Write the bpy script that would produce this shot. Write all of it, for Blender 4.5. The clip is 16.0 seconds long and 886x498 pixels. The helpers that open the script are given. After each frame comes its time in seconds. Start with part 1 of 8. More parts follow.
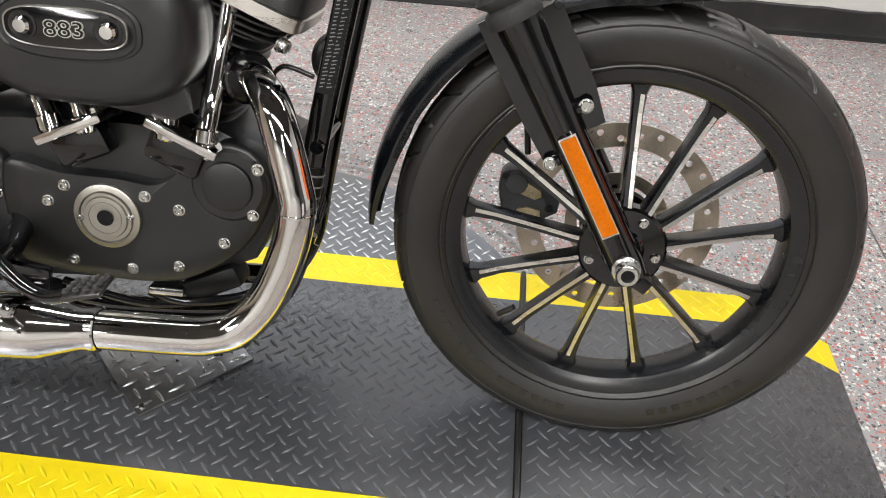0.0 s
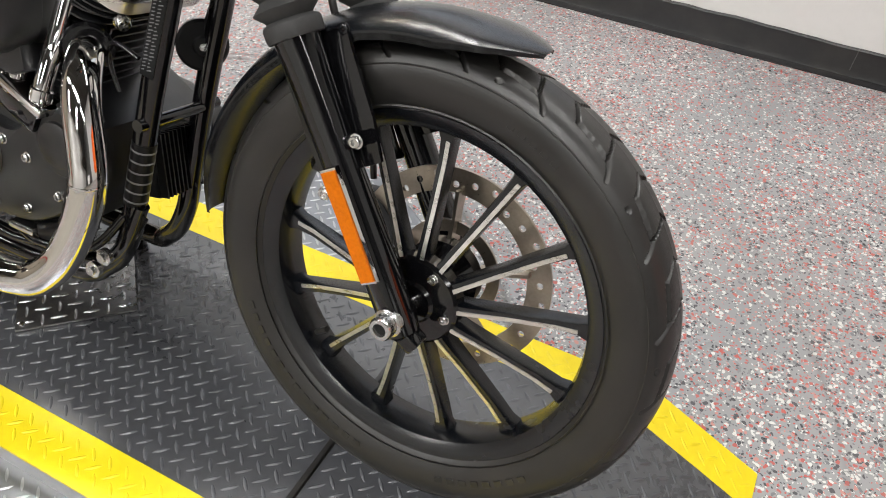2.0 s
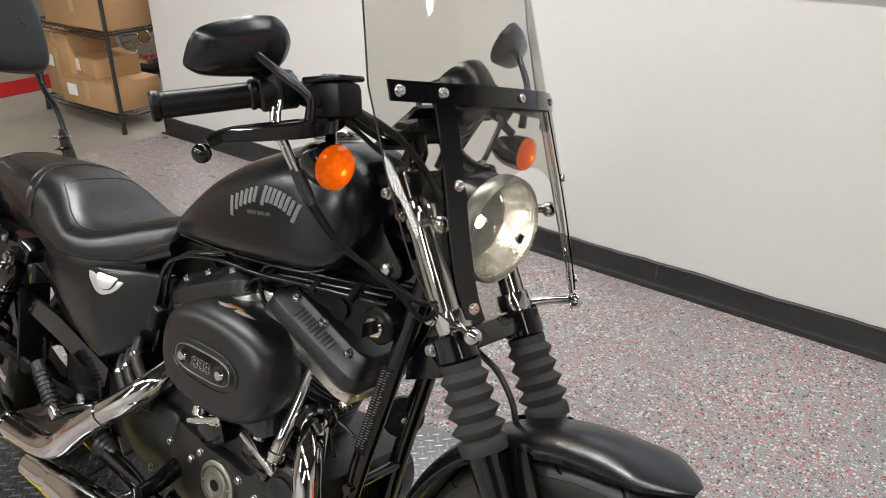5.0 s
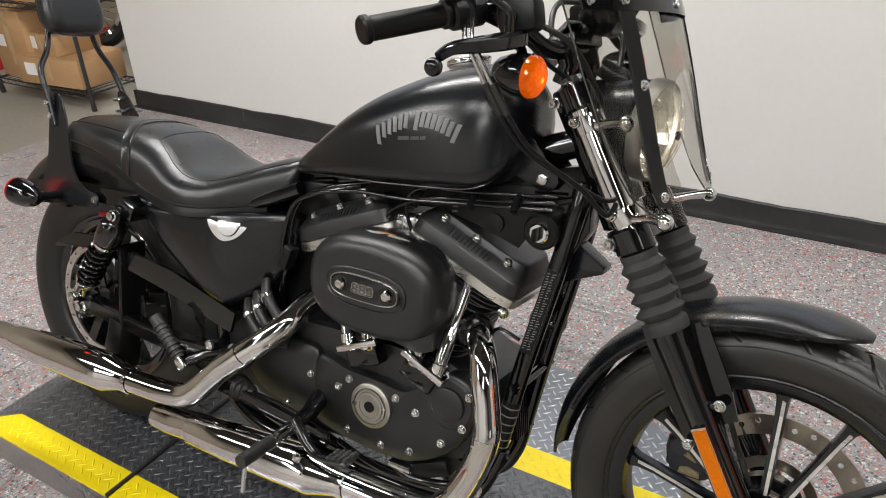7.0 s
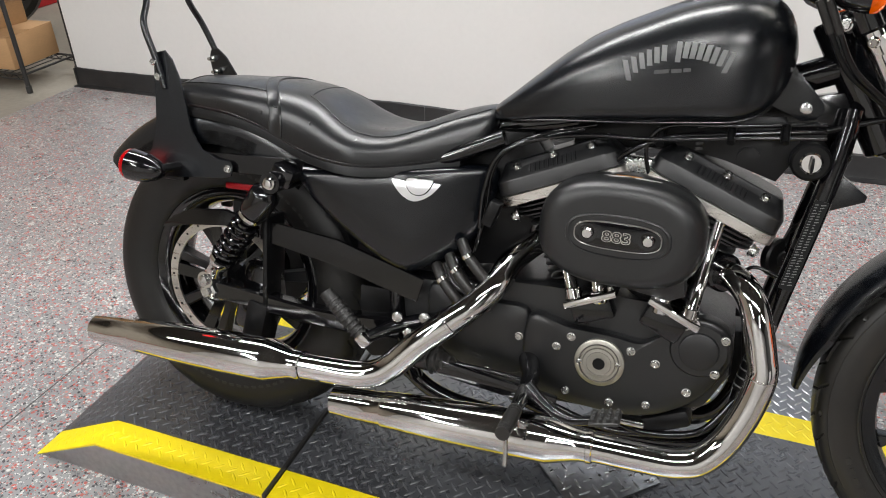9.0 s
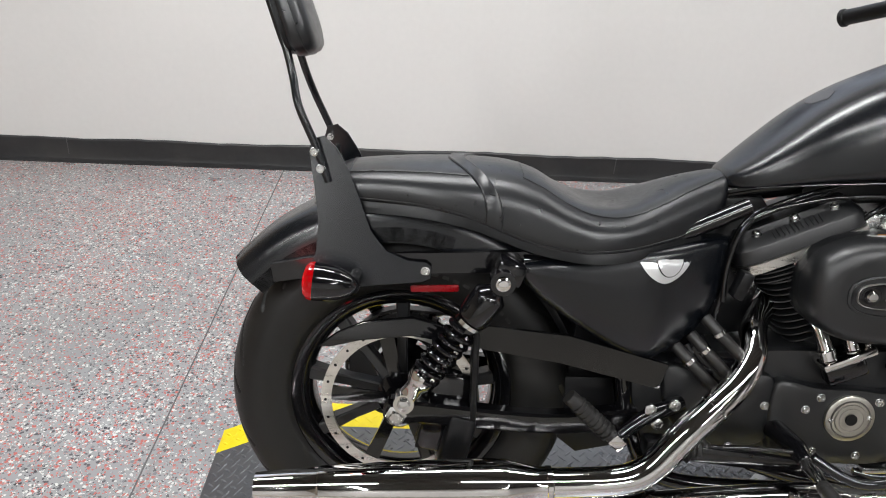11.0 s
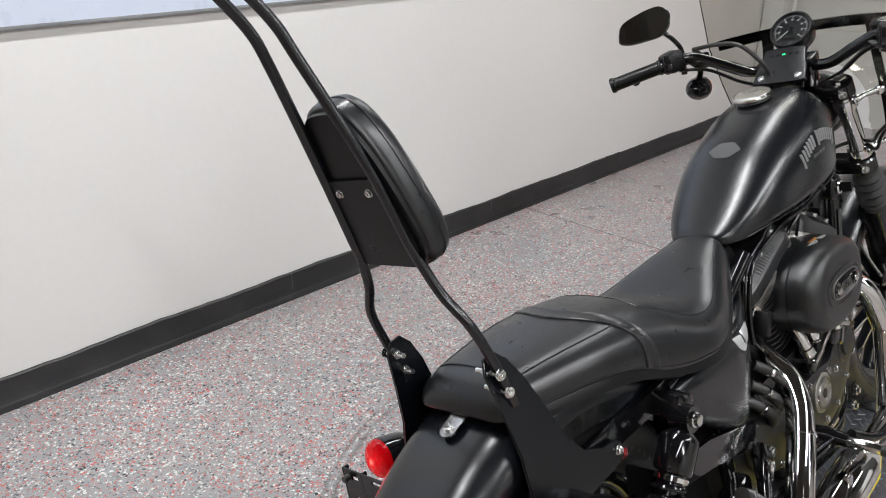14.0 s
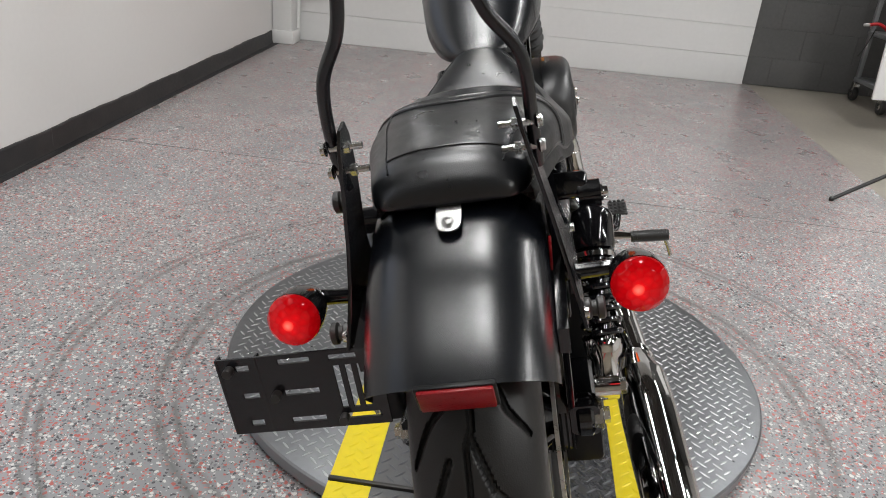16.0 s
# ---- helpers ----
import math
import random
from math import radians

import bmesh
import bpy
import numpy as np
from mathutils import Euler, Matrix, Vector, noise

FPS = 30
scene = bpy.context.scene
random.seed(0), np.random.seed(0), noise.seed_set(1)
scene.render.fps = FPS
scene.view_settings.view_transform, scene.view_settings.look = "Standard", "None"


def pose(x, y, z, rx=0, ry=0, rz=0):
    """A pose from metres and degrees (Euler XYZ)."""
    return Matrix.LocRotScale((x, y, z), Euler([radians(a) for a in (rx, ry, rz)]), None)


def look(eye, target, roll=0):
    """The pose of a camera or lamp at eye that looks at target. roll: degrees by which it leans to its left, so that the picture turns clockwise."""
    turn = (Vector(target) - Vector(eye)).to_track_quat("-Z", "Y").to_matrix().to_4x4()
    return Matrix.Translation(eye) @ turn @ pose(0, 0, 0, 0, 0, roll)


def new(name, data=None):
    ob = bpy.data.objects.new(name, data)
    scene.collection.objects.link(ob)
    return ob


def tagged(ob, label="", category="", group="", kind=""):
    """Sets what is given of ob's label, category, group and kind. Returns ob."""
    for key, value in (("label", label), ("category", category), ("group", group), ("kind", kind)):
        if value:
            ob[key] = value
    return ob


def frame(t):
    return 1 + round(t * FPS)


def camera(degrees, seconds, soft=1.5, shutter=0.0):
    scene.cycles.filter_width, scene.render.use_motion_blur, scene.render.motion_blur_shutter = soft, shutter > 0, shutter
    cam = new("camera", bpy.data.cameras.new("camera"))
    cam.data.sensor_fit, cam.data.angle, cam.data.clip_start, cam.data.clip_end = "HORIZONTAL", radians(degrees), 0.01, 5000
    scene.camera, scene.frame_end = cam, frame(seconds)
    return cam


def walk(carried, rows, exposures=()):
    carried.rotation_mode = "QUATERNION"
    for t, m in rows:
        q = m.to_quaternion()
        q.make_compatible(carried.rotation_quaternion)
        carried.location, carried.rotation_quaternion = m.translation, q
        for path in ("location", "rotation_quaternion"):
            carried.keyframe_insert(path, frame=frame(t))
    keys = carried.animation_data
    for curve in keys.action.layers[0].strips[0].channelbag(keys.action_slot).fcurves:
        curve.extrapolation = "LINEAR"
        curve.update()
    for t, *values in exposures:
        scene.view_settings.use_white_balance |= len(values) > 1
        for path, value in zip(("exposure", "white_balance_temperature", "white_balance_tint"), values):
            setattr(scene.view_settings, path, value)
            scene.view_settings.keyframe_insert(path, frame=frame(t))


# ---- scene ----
cam = camera(59.5, 16.0, soft=1.0)
PATH = [
    (0, (0.576, -0.862, 1.098), (0.48, 0.687, -0.163), 3.6),
    (0.5, (0.715, -0.754, 1.09), (0.59, 0.763, -0.208), 3.4),
    (1, (0.814, -0.643, 1.075), (0.595, 0.842, -0.247), 3.9),
    (1.5, (0.975, -0.613, 1.085), (0.565, 0.811, -0.258), 4.7),
    (2, (1.088, -0.628, 1.145), (0.472, 0.735, -0.183), 4.4),
    (2.5, (1.099, -0.635, 1.218), (0.279, 0.678, -0.048), 3.0),
    (3, (1.095, -0.639, 1.284), (0.152, 0.675, 0.106), 1.8),
    (3.5, (1.095, -0.65, 1.351), (0.065, 0.685, 0.275), 1.1),
    (4, (1.095, -0.656, 1.426), (-0.003, 0.716, 0.471), 0.3),
    (4.2, (1.095, -0.655, 1.456), (-0.023, 0.731, 0.545), 0.0),
    (6.3, (0.937, -0.814, 1.447), (-0.155, 0.629, 0.595), -1.6),
    (6.5, (0.907, -0.858, 1.438), (-0.144, 0.593, 0.548), -1.9),
    (7, (0.834, -0.968, 1.428), (-0.117, 0.504, 0.464), -3.0),
    (7.5, (0.764, -1.074, 1.403), (-0.121, 0.408, 0.392), -3.6),
    (8, (0.639, -1.12, 1.376), (-0.18, 0.386, 0.345), -3.6),
    (8.5, (0.428, -1.152, 1.37), (-0.314, 0.394, 0.341), -2.9),
    (9, (0.24, -1.197, 1.364), (-0.414, 0.39, 0.338), -2.0),
    (9.5, (-0.004, -1.292, 1.356), (-0.561, 0.327, 0.323), -1.0),
    (9.7, (-0.088, -1.311, 1.355), (-0.602, 0.322, 0.321), -0.6),
    (11.8, (-0.946, -1.007, 1.438), (-0.653, 0.746, 0.521), 0.7),
    (12, (-0.99, -0.969, 1.44), (-0.648, 0.803, 0.576), -0.3),
    (12.5, (-1.12, -0.79, 1.467), (-0.586, 0.97, 0.682), -1.2),
    (13, (-1.252, -0.682, 1.453), (-0.453, 0.993, 0.706), -1.8),
    (13.5, (-1.426, -0.616, 1.444), (-0.352, 0.889, 0.681), -1.3),
    (14, (-1.526, -0.499, 1.423), (-0.221, 0.794, 0.63), -0.2),
    (14.5, (-1.568, -0.334, 1.365), (-0.071, 0.687, 0.518), 2.4),
    (15, (-1.644, -0.175, 1.288), (0.026, 0.508, 0.426), 4.7),
    (15.5, (-1.707, -0.031, 1.215), (0.072, 0.35, 0.384), 4.8),
    (16, (-1.656, 0.056, 1.085), (0.167, 0.19, 0.273), 5.6),
]
# the clip's camera opens up at the start and closes down, a little cooler, towards the end: seconds, stops, kelvin, tint
EXPOSURES = [(0.0, 0.32, 6500, 10), (3.0, 0.22, 6500, 10), (4.2, 0.04, 6500, 10), (6.5, -0.03, 6500, 10), (8.5, 0.04, 6400, 10), (9.5, 0.04, 6350, 10), (12.0, 0.04, 6250, 10), (13.0, -0.07, 6250, 10), (14.5, 0.02, 6200, 10), (15.5, -0.06, 6300, 10), (16.0, -0.13, 6350, 10)]
walk(cam, [(t, look(eye, target, roll)) for t, eye, target, roll in PATH], EXPOSURES)

# ---- world and light ----
world = bpy.data.worlds.new("indoor_dusk")
world.use_nodes = True
world.node_tree.nodes["Background"].inputs[0].default_value = (0.9, 0.95, 1.0, 1)
world.node_tree.nodes["Background"].inputs[1].default_value = 0.02
scene.world = world

CEILING_Z = 3.35
# LED strip fixtures: x, y, length, watts, turn
STRIPS = [
    (-2.6, -1.9, 2.4, 60, 0), (0.7, -1.9, 2.4, 64, 0), (3.6, -2.2, 2.4, 8, 0),
    (-1.1, 0.8, 2.4, 78, 0), (1.7, 0.8, 2.4, 27, 0),
    (-4.0, 3.6, 1.3, 51, 0), (-2.2, -4.1, 2.4, 85, 90), (1.4, -4.1, 2.4, 56, 90),
]


# ---- materials ----
def mat_new(name):
    m = bpy.data.materials.new(name)
    m.use_nodes = True
    nt = m.node_tree
    return m, nt, nt.nodes["Principled BSDF"]


def nd(nt, kind, **values):
    n = nt.nodes.new(kind)
    for k, v in values.items():
        n.inputs[k].default_value = v
    return n


def coords(nt, scale=(1, 1, 1)):
    tc = nt.nodes.new("ShaderNodeTexCoord")
    mp = nt.nodes.new("ShaderNodeMapping")
    mp.inputs["Scale"].default_value = scale
    nt.links.new(tc.outputs["Object"], mp.inputs["Vector"])
    return mp.outputs["Vector"]


def ramp(nt, fac, stops, constant=False):
    r = nt.nodes.new("ShaderNodeValToRGB")
    r.color_ramp.interpolation = "CONSTANT" if constant else "LINEAR"
    e = r.color_ramp.elements
    while len(e) < len(stops):
        e.new(0.5)
    for s, (p, c) in zip(e, stops):
        s.position, s.color = p, (*c, 1) if len(c) == 3 else c
    nt.links.new(fac, r.inputs["Fac"])
    return r.outputs["Color"]


def mix_col(nt, fac, a, b, blend="MIX"):
    m = nt.nodes.new("ShaderNodeMix")
    m.data_type, m.blend_type = "RGBA", blend
    for sock, v in ((m.inputs[0], fac), (m.inputs[6], a), (m.inputs[7], b)):
        if isinstance(v, (int, float)):
            sock.default_value = v
        elif isinstance(v, tuple):
            sock.default_value = (*v, 1)
        else:
            nt.links.new(v, sock)
    return m.outputs[2]


def math_node(nt, op, a, b=0.0):
    m = nt.nodes.new("ShaderNodeMath")
    m.operation = op
    for sock, v in zip(m.inputs, (a, b)):
        if isinstance(v, (int, float)):
            sock.default_value = v
        else:
            nt.links.new(v, sock)
    return m.outputs[0]


def surface(name, color, rough=0.5, metal=0.0, vary=0.25, grain=60.0, bump=0.0, bump_scale=400.0,
            rough_vary=0.12, stretch=(1, 1, 1), coat=0.0, spec=0.5, dust=0.0):
    """Paint, metal, rubber or plastic with blotches at a large scale, grain at a small one and a fine relief."""
    m, nt, p = mat_new(name)
    v = coords(nt, stretch)
    big = nd(nt, "ShaderNodeTexNoise", Scale=grain / 8, Detail=3.0)
    small = nd(nt, "ShaderNodeTexNoise", Scale=grain * 4, Detail=4.0)
    for n in (big, small):
        nt.links.new(v, n.inputs["Vector"])
    f = math_node(nt, "ADD", math_node(nt, "MULTIPLY", big.outputs["Fac"], 0.6), math_node(nt, "MULTIPLY", small.outputs["Fac"], 0.4))
    lo, hi = (tuple(max(0.0, c * k) for c in color) for k in (1 - vary, 1 + vary))
    col = ramp(nt, f, [(0.35, lo), (0.65, hi)])
    if dust:
        d = nd(nt, "ShaderNodeTexNoise", Scale=9.0, Detail=6.0)
        nt.links.new(v, d.inputs["Vector"])
        col = mix_col(nt, ramp(nt, d.outputs["Fac"], [(0.42, (0, 0, 0)), (0.75, (dust, dust, dust))]), col, (0.16, 0.14, 0.12))
    nt.links.new(col, p.inputs["Base Color"])
    p.inputs["Metallic"].default_value = metal
    p.inputs["Specular IOR Level"].default_value = spec
    p.inputs["Coat Weight"].default_value = coat
    nt.links.new(ramp(nt, f, [(0.3, (max(0.02, rough - rough_vary),) * 3), (0.7, (min(1, rough + rough_vary),) * 3)]), p.inputs["Roughness"])
    if bump:
        bt = nd(nt, "ShaderNodeTexNoise", Scale=bump_scale, Detail=3.0)
        nt.links.new(v, bt.inputs["Vector"])
        b = nd(nt, "ShaderNodeBump", Strength=bump, Distance=0.002)
        nt.links.new(bt.outputs["Fac"], b.inputs["Height"])
        nt.links.new(b.outputs["Normal"], p.inputs["Normal"])
    return m


def leather_material():
    m, nt, p = mat_new("black_leather")
    v = coords(nt)
    cells = nt.nodes.new("ShaderNodeTexVoronoi")
    cells.feature = "DISTANCE_TO_EDGE"
    cells.inputs["Scale"].default_value = 420
    wrinkle = nd(nt, "ShaderNodeTexNoise", Scale=38.0, Detail=5.0, Distortion=1.2)
    big = nd(nt, "ShaderNodeTexNoise", Scale=7.0, Detail=3.0)
    for n in (cells, wrinkle, big):
        nt.links.new(v, n.inputs["Vector"])
    nt.links.new(ramp(nt, big.outputs["Fac"], [(0.3, (0.0035, 0.0039, 0.0048)), (0.7, (0.0055, 0.0062, 0.0074))]), p.inputs["Base Color"])
    nt.links.new(ramp(nt, wrinkle.outputs["Fac"], [(0.3, (0.27, 0.27, 0.27)), (0.7, (0.36, 0.36, 0.36))]), p.inputs["Roughness"])
    p.inputs["Specular IOR Level"].default_value = 0.55
    h = math_node(nt, "ADD", math_node(nt, "MULTIPLY", cells.outputs["Distance"], 1.2), math_node(nt, "MULTIPLY", wrinkle.outputs["Fac"], 0.8))
    b = nd(nt, "ShaderNodeBump", Strength=0.055, Distance=0.003)
    nt.links.new(h, b.inputs["Height"])
    nt.links.new(b.outputs["Normal"], p.inputs["Normal"])
    return m


def floor_material():
    """Grey epoxy with scattered red, white and black paint flakes, tyre rings round the turntable and a clear coat."""
    m, nt, p = mat_new("flake_epoxy")
    v = coords(nt)
    warp = nd(nt, "ShaderNodeTexNoise", Scale=70.0, Detail=2.0)
    nt.links.new(v, warp.inputs["Vector"])
    bent = nt.nodes.new("ShaderNodeVectorMath")
    bent.operation = "MULTIPLY_ADD"
    nt.links.new(warp.outputs["Color"], bent.inputs[0])
    bent.inputs[1].default_value = (0.012, 0.012, 0.012)
    nt.links.new(v, bent.inputs[2])
    patch = nd(nt, "ShaderNodeTexNoise", Scale=2.3, Detail=4.0)
    nt.links.new(v, patch.inputs["Vector"])
    base = ramp(nt, patch.outputs["Fac"], [(0.3, (0.215, 0.222, 0.23)), (0.7, (0.275, 0.278, 0.282))])
    for scale, offset in ((150.0, 0.0), (230.0, 0.37), (105.0, 0.71)):
        cell = nt.nodes.new("ShaderNodeTexVoronoi")
        cell.inputs["Scale"].default_value = scale
        shift = nt.nodes.new("ShaderNodeVectorMath")
        shift.operation = "ADD"
        nt.links.new(bent.outputs[0], shift.inputs[0])
        shift.inputs[1].default_value = (offset, offset * 2, 0)
        nt.links.new(shift.outputs[0], cell.inputs["Vector"])
        sep = nt.nodes.new("ShaderNodeSeparateColor")
        nt.links.new(cell.outputs["Color"], sep.inputs[0])
        tint = ramp(nt, sep.outputs[0], [(0.0, (0.56, 0.56, 0.54)), (0.30, (0.05, 0.05, 0.056)), (0.54, (0.40, 0.09, 0.075)),
                                         (0.82, (0.14, 0.145, 0.155)), (0.92, (0.46, 0.2, 0.17))], True)
        near = math_node(nt, "LESS_THAN", cell.outputs["Distance"], 0.46)
        red_more = math_node(nt, "MULTIPLY", patch.outputs["Fac"], 0.85 if scale < 120 else 0.62)
        on = math_node(nt, "MULTIPLY", near, math_node(nt, "LESS_THAN", sep.outputs[1], red_more))
        base = mix_col(nt, on, base, tint)
    # rubber rings left by tyres on the turntable's ends
    sx = nt.nodes.new("ShaderNodeSeparateXYZ")
    nt.links.new(v, sx.inputs[0])
    dx = math_node(nt, "SUBTRACT", sx.outputs[0], 0.06)
    dy = math_node(nt, "SUBTRACT", sx.outputs[1], 0.02)
    r = math_node(nt, "SQRT", math_node(nt, "ADD", math_node(nt, "MULTIPLY", dx, dx), math_node(nt, "MULTIPLY", dy, dy)))
    wob = nd(nt, "ShaderNodeTexNoise", Scale=1.1, Detail=2.0)
    nt.links.new(v, wob.inputs["Vector"])
    r = math_node(nt, "ADD", r, math_node(nt, "MULTIPLY", math_node(nt, "SUBTRACT", wob.outputs["Fac"], 0.5), 0.05))
    wear = nd(nt, "ShaderNodeTexNoise", Scale=6.0, Detail=5.0)
    nt.links.new(v, wear.inputs["Vector"])
    marks = None
    for radius, width, deep in ((0.775, 0.013, 0.8), (0.815, 0.02, 0.85), (1.055, 0.013, 0.8), (1.085, 0.011, 0.7), (1.42, 0.012, 0.3)):
        d = math_node(nt, "ABSOLUTE", math_node(nt, "SUBTRACT", r, radius))
        k = math_node(nt, "MULTIPLY", math_node(nt, "MAXIMUM", math_node(nt, "SUBTRACT", 1.0, math_node(nt, "DIVIDE", d, width)), 0.0), deep)
        marks = k if marks is None else math_node(nt, "MAXIMUM", marks, k)
    marks = math_node(nt, "MULTIPLY", marks, ramp(nt, wear.outputs["Fac"], [(0.3, (0.2, 0.2, 0.2)), (0.6, (1, 1, 1))]))
    base = mix_col(nt, marks, base, (0.07, 0.065, 0.06))
    dirt = nd(nt, "ShaderNodeTexNoise", Scale=0.9, Detail=6.0)
    nt.links.new(v, dirt.inputs["Vector"])
    base = mix_col(nt, ramp(nt, dirt.outputs["Fac"], [(0.45, (0, 0, 0)), (0.8, (0.35, 0.35, 0.35))]), base, (0.2, 0.18, 0.165))
    nt.links.new(base, p.inputs["Base Color"])
    nt.links.new(ramp(nt, wear.outputs["Fac"], [(0.3, (0.24, 0.24, 0.24)), (0.7, (0.42, 0.42, 0.42))]), p.inputs["Roughness"])
    p.inputs["Coat Weight"].default_value = 0.25
    p.inputs["Coat Roughness"].default_value = 0.16
    b = nd(nt, "ShaderNodeBump", Strength=0.12, Distance=0.002)
    nt.links.new(warp.outputs["Fac"], b.inputs["Height"])
    nt.links.new(b.outputs["Normal"], p.inputs["Normal"])
    return m


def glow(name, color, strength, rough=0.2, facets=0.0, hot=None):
    """A lit lens; hot: place (in the thing's own axes) round which a bulb's bright spot is painted into the emission.
    """
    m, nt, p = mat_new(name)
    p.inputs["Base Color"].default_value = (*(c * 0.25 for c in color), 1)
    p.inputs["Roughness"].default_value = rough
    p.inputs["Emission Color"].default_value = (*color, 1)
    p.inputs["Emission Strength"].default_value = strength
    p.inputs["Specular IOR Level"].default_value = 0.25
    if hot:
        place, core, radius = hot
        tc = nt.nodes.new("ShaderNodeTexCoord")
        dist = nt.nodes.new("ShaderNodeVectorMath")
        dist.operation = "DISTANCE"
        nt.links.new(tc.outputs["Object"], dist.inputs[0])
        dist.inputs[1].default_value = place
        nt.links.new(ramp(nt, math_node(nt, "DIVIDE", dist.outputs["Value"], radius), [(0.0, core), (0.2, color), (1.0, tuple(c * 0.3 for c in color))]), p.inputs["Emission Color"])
    if facets:
        cells = nt.nodes.new("ShaderNodeTexVoronoi")
        cells.inputs["Scale"].default_value = facets
        nt.links.new(coords(nt), cells.inputs["Vector"])
        # uneven bulb light of pressed facets, painted into the emission colour
        source = p.inputs["Emission Color"].links[0].from_socket if p.inputs["Emission Color"].links else color
        tone = ramp(nt, cells.outputs["Distance"], [(0.05, (1.25, 1.25, 1.25)), (0.75, (0.85, 0.85, 0.85))])
        nt.links.new(mix_col(nt, 1.0, source, tone, "MULTIPLY"), p.inputs["Emission Color"])
        b = nd(nt, "ShaderNodeBump", Strength=0.6, Distance=0.003)
        nt.links.new(cells.outputs["Distance"], b.inputs["Height"])
        nt.links.new(b.outputs["Normal"], p.inputs["Normal"])
    return m


def pane_material(name, tint, haze=0.0):
    """A thin clear sheet: tinted see-through with a Fresnel gloss."""
    m = bpy.data.materials.new(name)
    m.use_nodes = True
    nt = m.node_tree
    nt.nodes.remove(nt.nodes["Principled BSDF"])
    clear = nd(nt, "ShaderNodeBsdfTransparent", Color=(*tint, 1))
    gloss = nd(nt, "ShaderNodeBsdfGlossy", Roughness=0.02)
    lw = nd(nt, "ShaderNodeLayerWeight", Blend=0.5)
    fr = math_node(nt, "ADD", math_node(nt, "MULTIPLY", math_node(nt, "POWER", lw.outputs["Facing"], 5.0), 0.5), 0.035)
    mx = nt.nodes.new("ShaderNodeMixShader")
    nt.links.new(fr, mx.inputs[0])
    nt.links.new(clear.outputs[0], mx.inputs[1])
    nt.links.new(gloss.outputs[0], mx.inputs[2])
    out = mx.outputs[0]
    if haze:
        # prisms pressed into the glass scatter a part of the light
        scatter = nd(nt, "ShaderNodeBsdfTranslucent", Color=(*tint, 1))
        blend = nd(nt, "ShaderNodeMixShader", Fac=haze)
        nt.links.new(out, blend.inputs[1])
        nt.links.new(scatter.outputs[0], blend.inputs[2])
        out = blend.outputs[0]
    nt.links.new(out, nt.nodes["Material Output"].inputs["Surface"])
    return m


SATIN = surface("satin_black_paint", (0.0024, 0.0031, 0.0046), 0.265, vary=0.1, grain=12, rough_vary=0.015, spec=0.55)
GLOSS = surface("gloss_black_enamel", (0.003, 0.003, 0.0036), 0.1, vary=0.2, grain=30, rough_vary=0.04, spec=0.58)
WRINKLE = surface("wrinkle_black_powder_coat", (0.005, 0.0053, 0.006), 0.38, vary=0.2, grain=60, bump=0.14, bump_scale=1400, rough_vary=0.05, spec=0.6)
PLASTIC = surface("black_plastic", (0.0035, 0.0036, 0.004), 0.36, vary=0.2, bump=0.08, bump_scale=900, spec=0.25)
RUBBER = surface("tyre_rubber", (0.0105, 0.0101, 0.0096), 0.42, vary=0.25, grain=40, bump=0.1, bump_scale=600, dust=0.05, spec=0.5)
GAITER = surface("gaiter_rubber", (0.03, 0.03, 0.03), 0.65, vary=0.2, bump=0.12, bump_scale=500, spec=0.3)
CHROME = surface("chrome_plate", (0.62, 0.61, 0.6), 0.055, 1.0, vary=0.05, rough_vary=0.025)
STEEL = surface("zinc_steel", (0.55, 0.55, 0.54), 0.25, 1.0, vary=0.15, rough_vary=0.08)
MACHINED = surface("machined_aluminium", (0.62, 0.6, 0.57), 0.3, 1.0, vary=0.12, stretch=(1, 1, 12), rough_vary=0.08)
DISC_STEEL = surface("brake_disc_steel", (0.36, 0.32, 0.27), 0.32, 1.0, vary=0.15, stretch=(1, 1, 1), rough_vary=0.08)
CALLIPER = surface("grey_calliper_paint", (0.022, 0.023, 0.026), 0.5, vary=0.3, grain=40, spec=0.4)
BRASS = surface("brass_pad_plate", (0.27, 0.22, 0.13), 0.42, 0.6, vary=0.3, grain=60)
LEATHER = leather_material()
LOGO = surface("grey_decal_print", (0.15, 0.15, 0.152), 0.45, vary=0.1)
LOGO_DIM = surface("faint_decal_print", (0.05, 0.05, 0.052), 0.45, vary=0.1)
WHITE_INK = surface("pale_label_ink", (0.4, 0.4, 0.39), 0.5, vary=0.1)
ORANGE_INK = surface("orange_label_ink", (0.5, 0.2, 0.03), 0.5, vary=0.1)
# tread bars: base colours set lighter than their plates to imitate glints
ALU_TREAD = surface("glint_aluminium_bar", (0.42, 0.43, 0.44), 0.3, 1.0, vary=0.15, grain=14, rough_vary=0.08)
DECK_TREAD = surface("glint_black_bar", (0.075, 0.078, 0.086), 0.33, 0.1, vary=0.35, grain=16, rough_vary=0.08)
ALU = surface("aluminium_tread_plate", (0.235, 0.243, 0.255), 0.3, 1.0, vary=0.1, grain=14, bump=0.05, bump_scale=300, rough_vary=0.04)
DECK = surface("black_tread_plate", (0.041, 0.043, 0.048), 0.29, 0.0, vary=0.3, grain=16, bump=0.12, bump_scale=500, rough_vary=0.06, dust=0.02, spec=1.0)
YELLOW = surface("yellow_safety_paint", (0.72, 0.57, 0.002), 0.42, vary=0.08, grain=16, bump=0.1, bump_scale=300)
FLOOR = floor_material()
